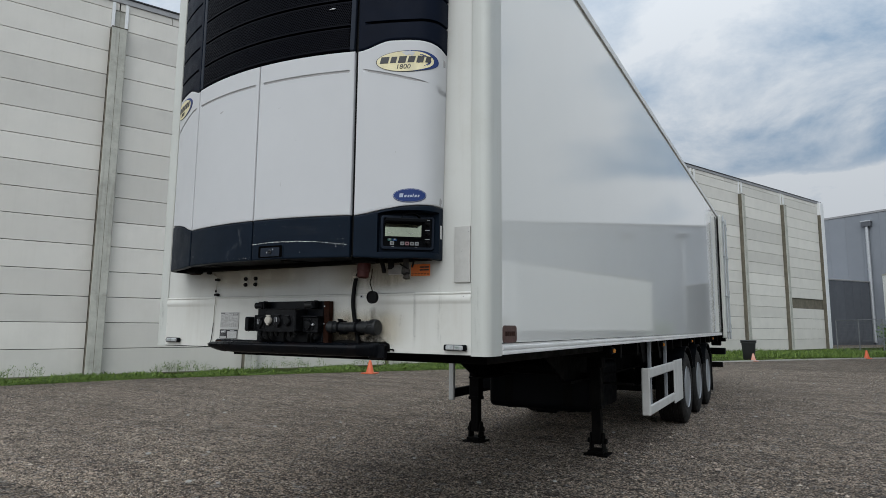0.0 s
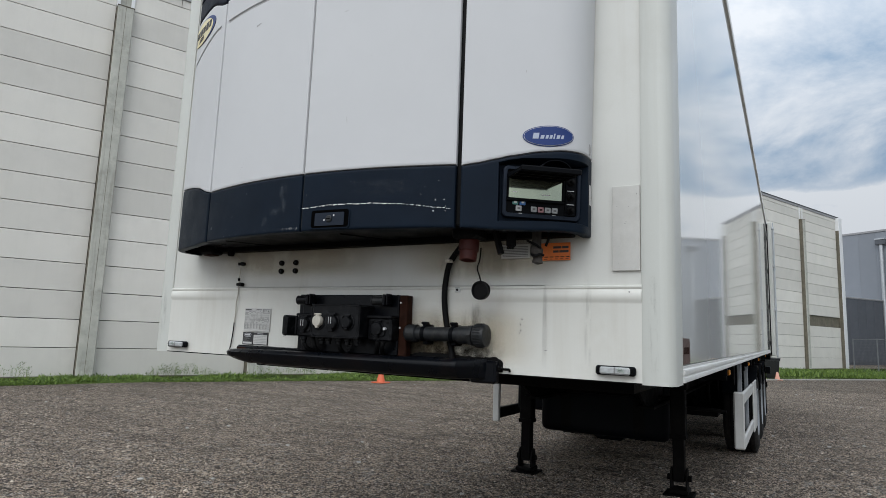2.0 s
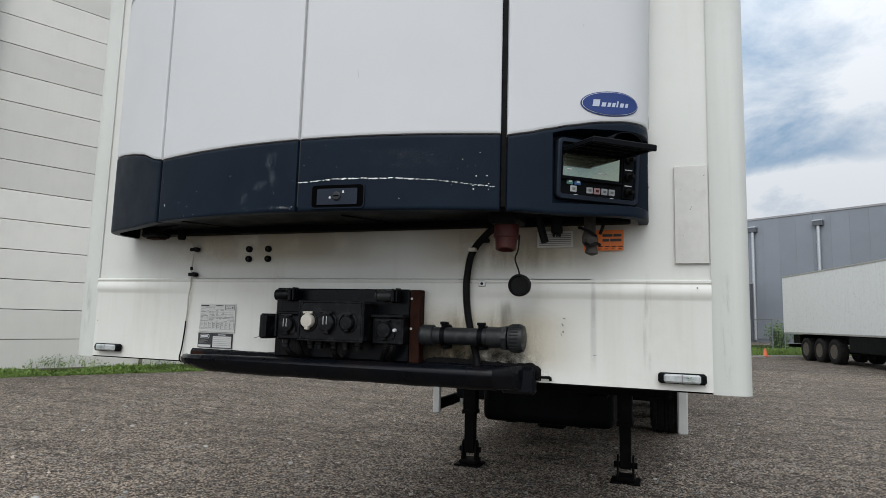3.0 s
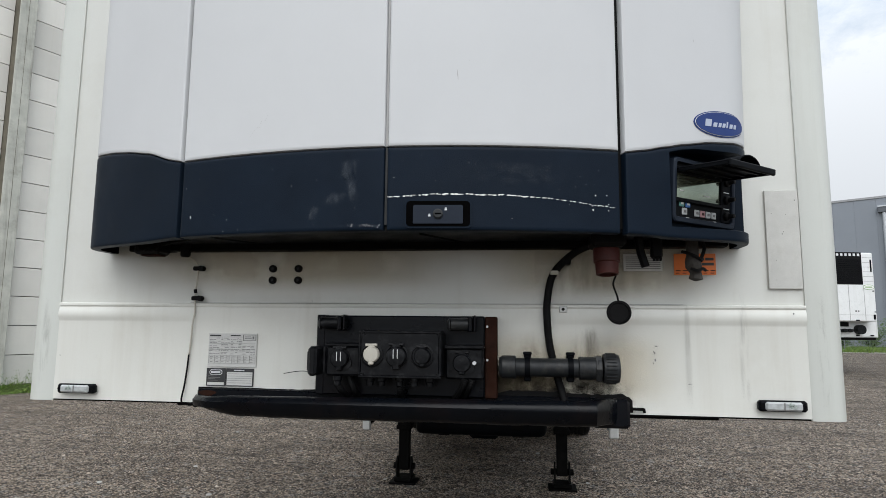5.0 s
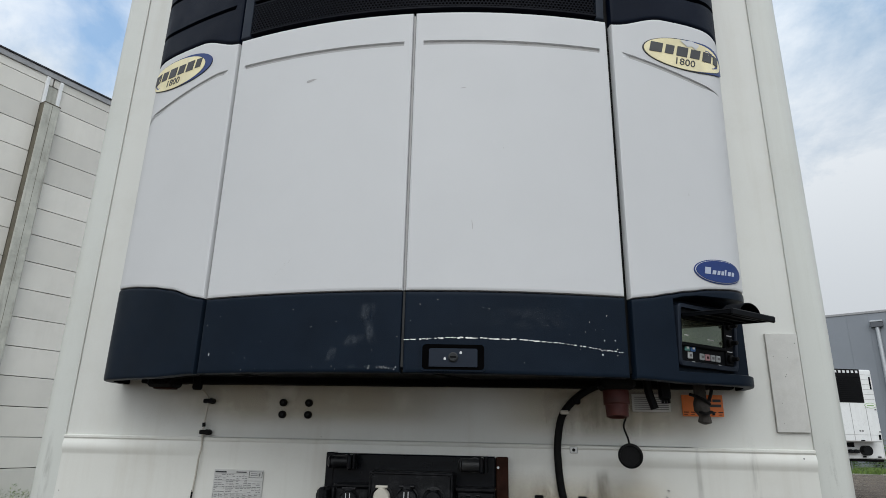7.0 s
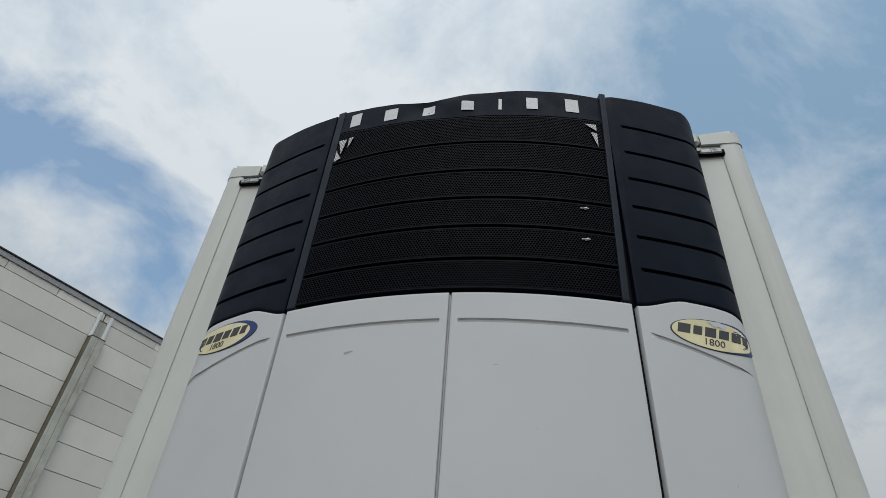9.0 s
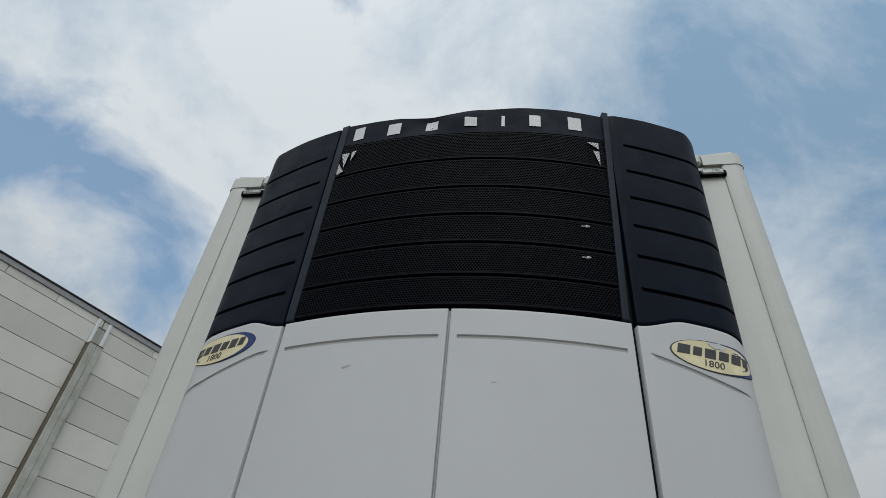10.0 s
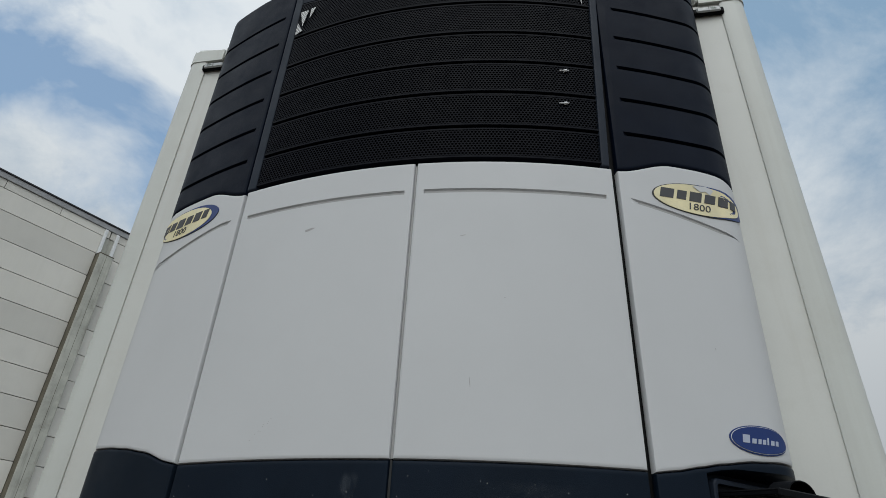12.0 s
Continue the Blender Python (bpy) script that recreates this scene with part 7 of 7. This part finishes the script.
part("flange", prism(bmesh.new(), [(x - 0.365, z + 0.009) for x, z in ears], "y", -0.155, -0.148), M_BOXP, lb)
socket_lid(rb_, 0.205, 1.393, 0.026, -0.164, M_BOXP, "black socket lid")
for x, y, z in ((0.020, -0.1785, 1.420), (-0.160, -0.141, 1.408)):
    for dx in (-0.006, 0.006):
        part("pale_mark", new_box((x + dx - 0.001, y, z - 0.013), (x + dx + 0.001, y + 0.004, z + 0.014)), M_SILVER, C)
bm = rod(bmesh.new(), (0.242, -0.169, 1.394), (0.242, -0.156, 1.394), 0.006, 6)
part("bright_nut", bm, M_SILVER, rb_, "bright nut")
for x, z in ((0.172, 1.418), (0.168, 1.402), (0.172, 1.37), (0.25, 1.418)):
    part("bolt_hole", rod(bmesh.new(), (x, -0.1605, z), (x, -0.157, z), 0.005, 8), M_RUBBER, rb_)
# hinged lid that stands open at the left
bm = new_box((-0.245, -0.20, 1.352), (-0.218, -0.115, 1.438), 0.008)
box(bm, (-0.25, -0.19, 1.365), (-0.243, -0.125, 1.425), 0.004)
part("open_lid", bm, M_BOXP, lb, "thick black lid standing open")
part("lid_hinge", rod(bmesh.new(), (-0.212, -0.145, 1.36), (-0.212, -0.145, 1.435), 0.006, 8), M_BOXP, lb)
# the boxes stand at different depths
cb.location.y += 0.015
lb.location.y += 0.028
rb_.location.y += 0.056
# air couplings on the upper edge
for x, mat, label in ((-0.195, M_BOXP, "black air coupling"), (0.205, M_GREYP, "grey air coupling")):
    bm = bmesh.new()
    rod(bm, (x, -0.055, 1.506), (x, -0.075, 1.506), 0.022, 16)
    rod(bm, (x - 0.034, -0.086, 1.506), (x + 0.018, -0.086, 1.506), 0.0185, 18)
    lathe(bm, [(0.0005, -0.034), (0.0185, -0.036), (0.020, -0.040), (0.012, -0.046), (0.0005, -0.046)], (x, -0.086, 1.506), (1, 0, 0), 18)
    cp = part("air_coupling", bm, mat, C, label)
    bm = bmesh.new()
    box(bm, (x + 0.018, -0.112, 1.484), (x + 0.030, -0.06, 1.530), 0.004)
    box(bm, (x + 0.034, -0.106, 1.486), (x + 0.040, -0.07, 1.533), 0.002)
    part("coupling_guard", bm, M_BUMPER, cp)
# stubs and cables below the boxes
for x in (-0.07, -0.035, 0.02, 0.065, 0.11, -0.17):
    bm = bmesh.new()
    lathe(bm, [(0.014, 0.0), (0.014, -0.012), (0.011, -0.014), (0.011, -0.026)], (x, -0.11, 1.350), (0, 0, 1), 14)
    part("cable_gland", bm, M_BOXP, C)
cable_paths = [[(0.02, -0.11, 1.325), (0.021, -0.10, 1.305), (0.02, -0.07, 1.285)], [(-0.17, -0.11, 1.325), (-0.16, -0.1, 1.305), (-0.15, -0.06, 1.285)],
               [(0.215, -0.11, 1.345), (0.205, -0.10, 1.32), (0.18, -0.07, 1.285)], [(0.235, -0.10, 1.345), (0.225, -0.095, 1.32), (0.205, -0.06, 1.285)], [(-0.14, -0.09, 1.35), (-0.125, -0.09, 1.31), (-0.12, -0.06, 1.285)]]
for p in cable_paths:
    part("cable", hose(bmesh.new(), p, 0.009, 8, 0.12), M_RUBBER, C)
part("cable", hose(bmesh.new(), [(-0.247, -0.13, 1.362), (-0.31, -0.06, 1.357), (-0.38, -0.012, 1.345)], 0.0012, 5), M_RUBBER, C)

# ---------------------------------------------------------------- grey tube on the bulkhead
D = thing("document_tube", "weathered grey plastic tube with screw cap held by clamps", "tube", (0.48, -0.06, 1.35))
yt, zt = -0.054, 1.381


def turned(name, prof, mat, parent, label="", n=32):
    return part(name, lathe(bmesh.new(), prof, (0, yt, zt), (1, 0, 0), n), mat, parent, label)


turned("tube_body", [(0.0275, 0.335), (0.0275, 0.565)], M_GREYP, D)
turned("end_cup", [(0.010, 0.300), (0.028, 0.303), (0.034, 0.312), (0.0345, 0.350), (0.030, 0.353)], M_GREYP, D, "rounded end cup")
turned("sleeve", [(0.029, 0.535), (0.0335, 0.537), (0.0335, 0.588), (0.037, 0.590), (0.037, 0.600), (0.030, 0.602)], M_GREYP, D)
turned("hex_ring", [(0.030, 0.583), (0.041, 0.584), (0.041, 0.599), (0.030, 0.600)], M_GREYP, D, "hexagonal ring", 6)
cap = turned("screw_cap", [(0.030, 0.604), (0.0415, 0.606), (0.043, 0.612), (0.043, 0.642), (0.040, 0.650), (0.030, 0.653), (0.0005, 0.653)], M_GREYP, D, "ribbed grey screw cap")
for k in range(26):
    a = k * math.tau / 26
    c = Vector((0, yt + 0.043 * math.cos(a), zt + 0.043 * math.sin(a)))
    part("rib", rod(bmesh.new(), c + Vector((0.612, 0, 0)), c + Vector((0.640, 0, 0)), 0.0022, 5), M_GREYP, cap)
for x in (0.386, 0.512):
    cl = part("clamp", lathe(bmesh.new(), [(0.0275, x - 0.008), (0.0295, x - 0.008), (0.0295, x + 0.008), (0.0275, x + 0.008)], (0, yt, zt), (1, 0, 0), 28), M_BLACKP, D, "black clamp")
    part("clamp_lug", new_box((x - 0.011, yt - 0.006, zt + 0.027), (x + 0.011, yt + 0.02, zt + 0.042), 0.004), M_BLACKP, cl)
    part("clamp_lug", new_box((x - 0.013, yt - 0.012, zt + 0.036), (x + 0.013, yt + 0.012, zt + 0.046), 0.003), M_BLACKP, cl)
    part("clamp_foot", new_box((x - 0.011, yt + 0.0, zt - 0.042), (x + 0.011, -0.001, zt - 0.026), 0.004), M_BLACKP, cl)
    part("clamp_foot", new_box((x - 0.010, yt + 0.02, zt + 0.02), (x + 0.010, -0.001, zt + 0.036), 0.004), M_BLACKP, cl)

for ob in list(D.children):
    ob.location.x += 0.010

# ---------------------------------------------------------------- hose and wiring
bm = hose(bmesh.new(), [(0.64, -0.10, 1.752), (0.575, -0.055, 1.742), (0.518, -0.028, 1.708), (0.474, -0.018, 1.655), (0.458, -0.016, 1.58), (0.457, -0.018, 1.52), (0.463, -0.0145, 1.45), (0.478, -0.0135, 1.38), (0.497, -0.017, 1.31), (0.505, -0.03, 1.28)], 0.0115, 12, 0.03)
tagged(single("flexible_hose", bm, M_RUBBER, "black flexible hose looping down the bulkhead", "hose", (0.47, -0.03, 1.3)))
for x, z in ((0.480, 1.665),):
    single("cable_tie", new_box((x - 0.012, -0.044, z - 0.006), (x + 0.012, -0.012, z + 0.006), 0.002), M_CREAM, "pale cable tie round the black hose", "cable tie", (x, -0.03, z))
single("hose_clip", new_box((0.505, -0.04, 1.69), (0.53, 0.0, 1.705), 0.003), M_RUBBER, "black hose clip on the bulkhead", "clip", (0.515, -0.01, 1.69))
wire = [(-0.86, -0.09, 1.758), (-0.80, -0.06, 1.748), (-0.745, -0.03, 1.735), (-0.708, -0.012, 1.71), (-0.697, -0.010, 1.685), (-0.699, -0.009, 1.64), (-0.702, -0.009, 1.585), (-0.700, -0.009, 1.54), (-0.703, -0.013, 1.50), (-0.708, -0.008, 1.45), (-0.713, -0.007, 1.40)]
Wt = thing("control_cable", "thin white and black cable clipped to the bulkhead", "cable", (-0.70, -0.01, 1.4))
part("white_sheath", hose(bmesh.new(), wire, 0.0028, 8), M_CREAM, Wt)
part("black_sheath", hose(bmesh.new(), [(-0.713, -0.007, 1.405), (-0.716, -0.007, 1.36), (-0.722, -0.008, 1.30), (-0.728, -0.010, 1.248), (-0.72, 0.02, 1.235)], 0.0028, 8), M_RUBBER, Wt)
for z in (1.685, 1.585):
    bm = bmesh.new()
    box(bm, (-0.712, -0.018, z - 0.007), (-0.676, 0.005, z + 0.007), 0.003)
    rod(bm, (-0.683, -0.02, z), (-0.683, 0, z), 0.009, 10)
    part("clip", bm, M_RUBBER, Wt, "black cable clip")
part("sleeve", rod(bmesh.new(), (-0.702, -0.010, 1.615), (-0.7, -0.010, 1.602), 0.0055, 8), M_RUBBER, Wt)

# ---------------------------------------------------------------- second trailer in the yard
B = thing("semi_trailer", "parked white refrigerated semi-trailer with a white cooling unit", "trailer")


def build_parked():
    part("body", new_box((-1.3, 0, 1.2), (1.3, 13.3, 4.0), 0.03), M_BTRAIL, B, "plain white box body")
    for s in (-1, 1):
        lo, hi = sorted((s * 1.295, s * 1.312))
        part("bottom_rail", new_box((lo, 0.05, 1.195), (hi, 13.2, 1.27), 0.004), M_ALU, B)
        part("roof_rail", new_box((lo, 0.05, 3.93), (hi, 13.3, 4.01), 0.004), M_ALU, B)
        part("corner_strip", new_box((lo - 0.02, -0.012, 1.2), (hi, 0.10, 4.0), 0.008), M_BTRAIL, B)
    for x in (-1.1, -0.6, 0.6, 1.1):
        part("top_lamp", new_box((x - 0.06, -0.03, 3.93), (x + 0.06, 0.0, 3.97), 0.008), M_BLACKP, B)
        part("bottom_lamp", new_box((x - 0.06, -0.03, 1.25), (x + 0.06, 0.0, 1.29), 0.008), M_BLACKP, B)
    cu = weighted(part("cooling_unit", box(bmesh.new(), (-1.02, -0.38, 1.72), (1.02, 0.0, 3.98), 0.05, seg=3), M_BTRAIL, B, "white cooling unit with black grille"))
    part("grille", new_box((-0.50, -0.392, 2.92), (0.62, -0.36, 3.985), 0.01), M_RUBBER, cu, "black slatted grille")
    for k in range(13):
        part("slat", new_box((-0.42, -0.405, 2.98 + 0.062 * k), (0.56, -0.385, 3.0 + 0.062 * k), 0.003), M_BLACKP, cu)
    for k in range(7):
        part("header_block", new_box((-0.40 + 0.145 * k, -0.398, 3.86), (-0.32 + 0.145 * k, -0.388, 3.94)), M_SILVER, cu, "pale brand mark reduced to a block")
    for x0, x1 in ((-0.985, -0.52), (0.64, 0.985)):
        for k in range(6):
            part("rib_line", new_box((x0, -0.384, 3.03 + 0.155 * k), (x1, -0.378, 3.042 + 0.155 * k)), M_GROOVE, cu)
    for x in (-0.51, 0.1, 0.63):
        part("seam", new_box((x - 0.008, -0.384, 1.76), (x + 0.008, -0.377, 2.9)), M_GROOVE, cu)
    part("seam", new_box((-1.0, -0.384, 1.93), (1.0, -0.377, 1.94)), M_GROOVE, cu)
    for x in (-0.75, 0.80):
        o = lathe(bmesh.new(), [(0.20, 0.0), (0.20, -0.006), (0.0005, -0.006)], (0, 0, 0), (0, 1, 0), 24)
        o.transform(Matrix.Translation((x, -0.38, 2.84)) @ Matrix.Diagonal((1, 1, 0.42, 1)))
        badge = part("oval_badge", o, M_GREENK, cu, "green-rimmed oval badge")
        o = lathe(bmesh.new(), [(0.185, 0.0), (0.185, -0.009), (0.0005, -0.009)], (0, 0, 0), (0, 1, 0), 24)
        o.transform(Matrix.Translation((x, -0.38, 2.84)) @ Matrix.Diagonal((1, 1, 0.38, 1)))
        part("badge_field", o, M_PAPER, badge)
        part("print_bar", new_box((x - 0.12, -0.392, 2.825), (x + 0.12, -0.388, 2.86)), M_GREENK, badge)
    part("side_handle", new_box((0.90, -0.40, 3.35), (0.95, -0.36, 3.75), 0.01), M_BLACKP, cu)
    part("side_handle", new_box((0.90, -0.40, 1.79), (0.97, -0.36, 1.95), 0.01), M_BLACKP, cu)
    for x in (0.95, 0.97):
        part("catch", new_box((x - 0.03, -0.395, 2.7 if x < 0.96 else 2.02), (x + 0.03, -0.37, 2.73 if x < 0.96 else 2.05), 0.004), M_BLACKP, cu)
    part("print_bar", new_box((0.28, -0.384, 2.03), (0.34, -0.379, 2.08)), M_GREYINK, cu)
    part("print_bar", new_box((0.37, -0.384, 2.03), (0.42, -0.379, 2.08)), M_GREYINK, cu)
    part("latch", new_box((0.28, -0.39, 1.74), (0.42, -0.37, 1.78), 0.006), M_BLACKP, cu)
    cn = part("connector_bracket", new_box((-0.4, -0.12, 1.38), (0.4, -0.01, 1.48), 0.02), M_GREYP, B, "grey connector bracket")
    for x in (-0.3, -0.12, 0.06, 0.24):
        part("socket", rod(bmesh.new(), (x, -0.17, 1.43), (x, -0.1, 1.43), 0.06, 14), M_BOXP, cn)
    part("round_box", rod(bmesh.new(), (0.62, -0.2, 1.46), (0.62, 0.0, 1.46), 0.15, 20), M_BOXP, B, "round dark box")
    part("recess_plate", new_box((-0.35, -0.03, 1.56), (0.3, 0.0, 1.7), 0.006), M_RUBBER, B)
    part("data_plate", new_box((-1.05, -0.012, 1.4), (-0.72, 0.0, 1.62), 0.003), M_ALU, B)
    part("front_bolster", new_box((-1.25, 0.0, 1.12), (1.25, 2.6, 1.2), 0.01), M_STEEL, B)
    for s in (-1, 1):
        lo, hi = sorted((s * 0.85, s * 1.22))
        part("side_box", new_box((lo, 4.0, 0.55), (hi, 7.2, 1.18), 0.02), M_BLACKP, B, "black pallet box under the side")
        part("main_beam", new_box((s * 0.5 - 0.05, 2.6, 0.85), (s * 0.5 + 0.05, 13.0, 1.2), 0.006), M_STEEL, B)
    for x in (-0.75, 0.75):
        build_leg(B, x, 4.2)
    for y in (8.4, 9.71, 11.02):
        part("axle", rod(bmesh.new(), (-0.95, y, 0.52), (0.95, y, 0.52), 0.07, 12), M_STEEL, B)
        for s in (-1, 1):
            build_wheel(B, s * 1.06, y, s, M_DUSTY)
    part("rear_underrun", new_box((-1.2, 12.9, 0.55), (1.2, 13.05, 0.7), 0.01), M_STEEL, B)
    part("rear_box", new_box((-1.2, 11.7, 0.75), (1.2, 12.4, 1.15), 0.02), M_STEEL, B)


build_parked()
turn = radians(12)
corner = Vector((9.35, 19.6, 0))
B.matrix_world = Matrix.Translation(corner) @ Matrix.Rotation(turn, 4, "Z") @ Matrix.Translation((1.3, 0, 0))


# ---------------------------------------------------------------- grime on the front
def stain_material(name, color, amount, stretch, cut):
    """Dirt film: streaky cover that fades to its edges, by the sheet's own layout."""
    m = bpy.data.materials.new(name)
    m.use_nodes = True
    nt = m.node_tree
    N, L = nt.nodes.new, nt.links.new
    bs = nt.nodes["Principled BSDF"]
    bs.inputs["Base Color"].default_value = (*color, 1)
    bs.inputs["Roughness"].default_value = 0.8
    bs.inputs["Specular IOR Level"].default_value = 0.2
    geo, uv = N("ShaderNodeNewGeometry"), N("ShaderNodeUVMap")
    st = N("ShaderNodeVectorMath"); st.operation = "MULTIPLY"; st.inputs[1].default_value = stretch
    L(geo.outputs["Position"], st.inputs[0])
    no = N("ShaderNodeTexNoise"); no.inputs["Scale"].default_value = 1.0; no.inputs["Detail"].default_value = 7; no.inputs["Roughness"].default_value = 0.62
    L(st.outputs[0], no.inputs["Vector"])
    rr = N("ShaderNodeMapRange"); rr.inputs[1].default_value, rr.inputs[2].default_value = cut, cut + 0.25
    rr.inputs[3].default_value, rr.inputs[4].default_value = 0, amount
    L(no.outputs[0], rr.inputs[0])
    sp = N("ShaderNodeSeparateXYZ"); L(uv.outputs[0], sp.inputs[0])
    val = rr.outputs[0]
    for k in (0, 1):
        a = N("ShaderNodeMath"); a.operation = "SUBTRACT"; a.inputs[1].default_value = 0.5; L(sp.outputs[k], a.inputs[0])
        c = N("ShaderNodeMath"); c.operation = "ABSOLUTE"; L(a.outputs[0], c.inputs[0])
        f = N("ShaderNodeMapRange"); f.interpolation_type = "SMOOTHSTEP"
        f.inputs[1].default_value, f.inputs[2].default_value, f.inputs[3].default_value, f.inputs[4].default_value = 0.5, 0.15, 0, 1
        L(c.outputs[0], f.inputs[0])
        p = N("ShaderNodeMath"); p.operation = "MULTIPLY"; L(val, p.inputs[0]); L(f.outputs[0], p.inputs[1])
        val = p.outputs[0]
    L(val, bs.inputs["Alpha"])
    return m


M_SOOT = stain_material("black_soot", (0.03, 0.026, 0.022), 0.70, (14, 14, 16), 0.38)
M_DARKRUN = stain_material("dark_grime_run", (0.10, 0.08, 0.06), 0.30, (55, 55, 6), 0.36)
M_RUB = stain_material("faint_rub_marks", (0.25, 0.24, 0.22), 0.3, (60, 60, 8), 0.46)
M_RUN = stain_material("brown_grime_runs", (0.24, 0.19, 0.13), 0.30, (20, 20, 2.4), 0.40)
M_TINT = stain_material("yellowed_grime", (0.56, 0.47, 0.31), 0.40, (3.5, 3.5, 3), 0.24)


def stain(x0, x1, z0, z1, y, mat, label):
    bm = bmesh.new()
    uvl = bm.loops.layers.uv.new("UVMap")
    f = bm.faces.new([bm.verts.new((x, y, z)) for x, z in ((x0, z0), (x1, z0), (x1, z1), (x0, z1))])
    for loop, t in zip(f.loops, ((0, 0), (1, 0), (1, 1), (0, 1))):
        loop[uvl].uv = t
    part("stain", bm, mat, T, label)


stain(0.27, 0.74, 1.255, 1.355, -0.0012, M_SOOT, "black soot above the bolster")
stain(0.30, 0.75, 1.27, 1.505, -0.0016, M_RUN, "brown grime runs")
stain(0.560, 0.615, 1.395, 1.512, -0.0030, M_DARKRUN, "brown grime run below a fixing")
M_GREYRUN = stain_material("soft_grey_run", (0.19, 0.18, 0.16), 0.16, (40, 40, 3), 0.30)
stain(0.855, 0.881, 1.25, 1.60, -0.0105, M_GREYRUN, "soft grey run under a sheet joint")
stain(0.859, 0.876, 1.42, 1.585, -0.0112, M_GREYRUN, "darker head of a grey run")
stain(1.008, 1.040, 1.25, 1.62, -0.0105, M_RUB, "faint grey run")
stain(0.30, 0.50, 1.27, 1.41, -0.0020, M_RUN, "dark grime below the tube")
stain(0.24, 0.86, 1.25, 1.50, -0.0010, M_TINT, "yellowed grime")
stain(0.29, 0.72, 1.285, 1.345, -0.0022, M_SOOT, "black soot under the tube")
stain(0.20, 1.02, 1.575, 1.80, 0.0045, M_TINT, "yellowed grime under the unit")
stain(0.42, 0.80, 1.575, 1.74, 0.0038, M_RUN, "brown grime runs")
stain(-1.0, 0.25, 1.60, 1.80, 0.0045, M_TINT, "yellowed grime under the unit")
stain(-0.30, 0.45, 1.25, 1.505, -0.0008, M_TINT, "yellowed grime")
stain(1.222, 1.262, 1.25, 1.62, -0.0075, M_RUB, "dark rub marks on the corner post")
stain(-1.262, -1.222, 1.25, 1.60, -0.0075, M_RUB, "dark rub marks on the corner post")


def bow_stain(u0, u1, z0, z1, mat, parent, label, slant=0.0):
    """A thin dirt film that follows the unit's bowed front."""
    bm = bmesh.new()
    uvl = bm.loops.layers.uv.new("UVMap")
    n = 6
    grid = [[bm.verts.new(on_bow(u0 + (u1 - u0) * i / n + slant * j / n, z0 + (z1 - z0) * j / n, 0.0008)) for i in range(n + 1)] for j in range(n + 1)]
    for j in range(n):
        for i in range(n):
            f = bm.faces.new((grid[j][i], grid[j][i + 1], grid[j + 1][i + 1], grid[j + 1][i]))
            for loop, t in zip(f.loops, ((i, j), (i + 1, j), (i + 1, j + 1), (i, j + 1))):
                loop[uvl].uv = (t[0] / n, t[1] / n)
    part("scuff", bm, mat, parent, label)


M_HAZE = stain_material("pale_rubbed_haze", (0.10, 0.115, 0.135), 0.34, (60, 60, 22), 0.38)
band_l = doors["door_left_band"]
bow_stain(-0.098, -0.045, 1.880, 1.938, M_HAZE, band_l, "pale rubbed scuff", 0.01)
bow_stain(-0.062, -0.030, 1.815, 1.900, M_HAZE, band_l, "pale rubbed scuff", -0.02)
bow_stain(-0.150, -0.085, 1.812, 1.850, M_HAZE, band_l, "pale rubbed scuff", 0.03)
bow_stain(-0.180, -0.150, 1.772, 1.815, M_HAZE, band_l, "pale rubbed scuff", 0.01)
bow_stain(0.24, 0.52, 1.86, 1.93, stain_material("faint_band_haze", (0.06, 0.07, 0.085), 0.25, (24, 24, 30), 0.42), doors["door_right_band"], "faint rubbed haze")

# small bare chips and scratches on the lower sheet
rng = random.Random(31)
bm = bmesh.new()
for x, z, w, h in ((0.778, 1.446, 0.006, 0.003), (0.772, 1.427, 0.003, 0.006), (0.774, 1.405, 0.003, 0.005), (0.768, 1.396, 0.002, 0.004), (0.870, 1.337, 0.007, 0.0012), (1.165, 1.545, 0.003, 0.003), (-0.30, 1.578, 0.002, 0.002), (-1.185, 1.39, 0.002, 0.002)):
    ring = []
    for k in range(7):
        t = k * math.tau / 7
        r = rng.uniform(0.6, 1.1)
        ring.append(bm.verts.new((x + w * r * math.cos(t) - 0.3 * h * math.sin(t), -0.0046 if z < 1.5 else -0.012 if z < 1.56 else 0.0050, z + h * r * math.sin(t))))
    bm.faces.new(ring)
tagged(part("chips", bm, M_FINEINK, T, "small bare chips"), kind="stuff")
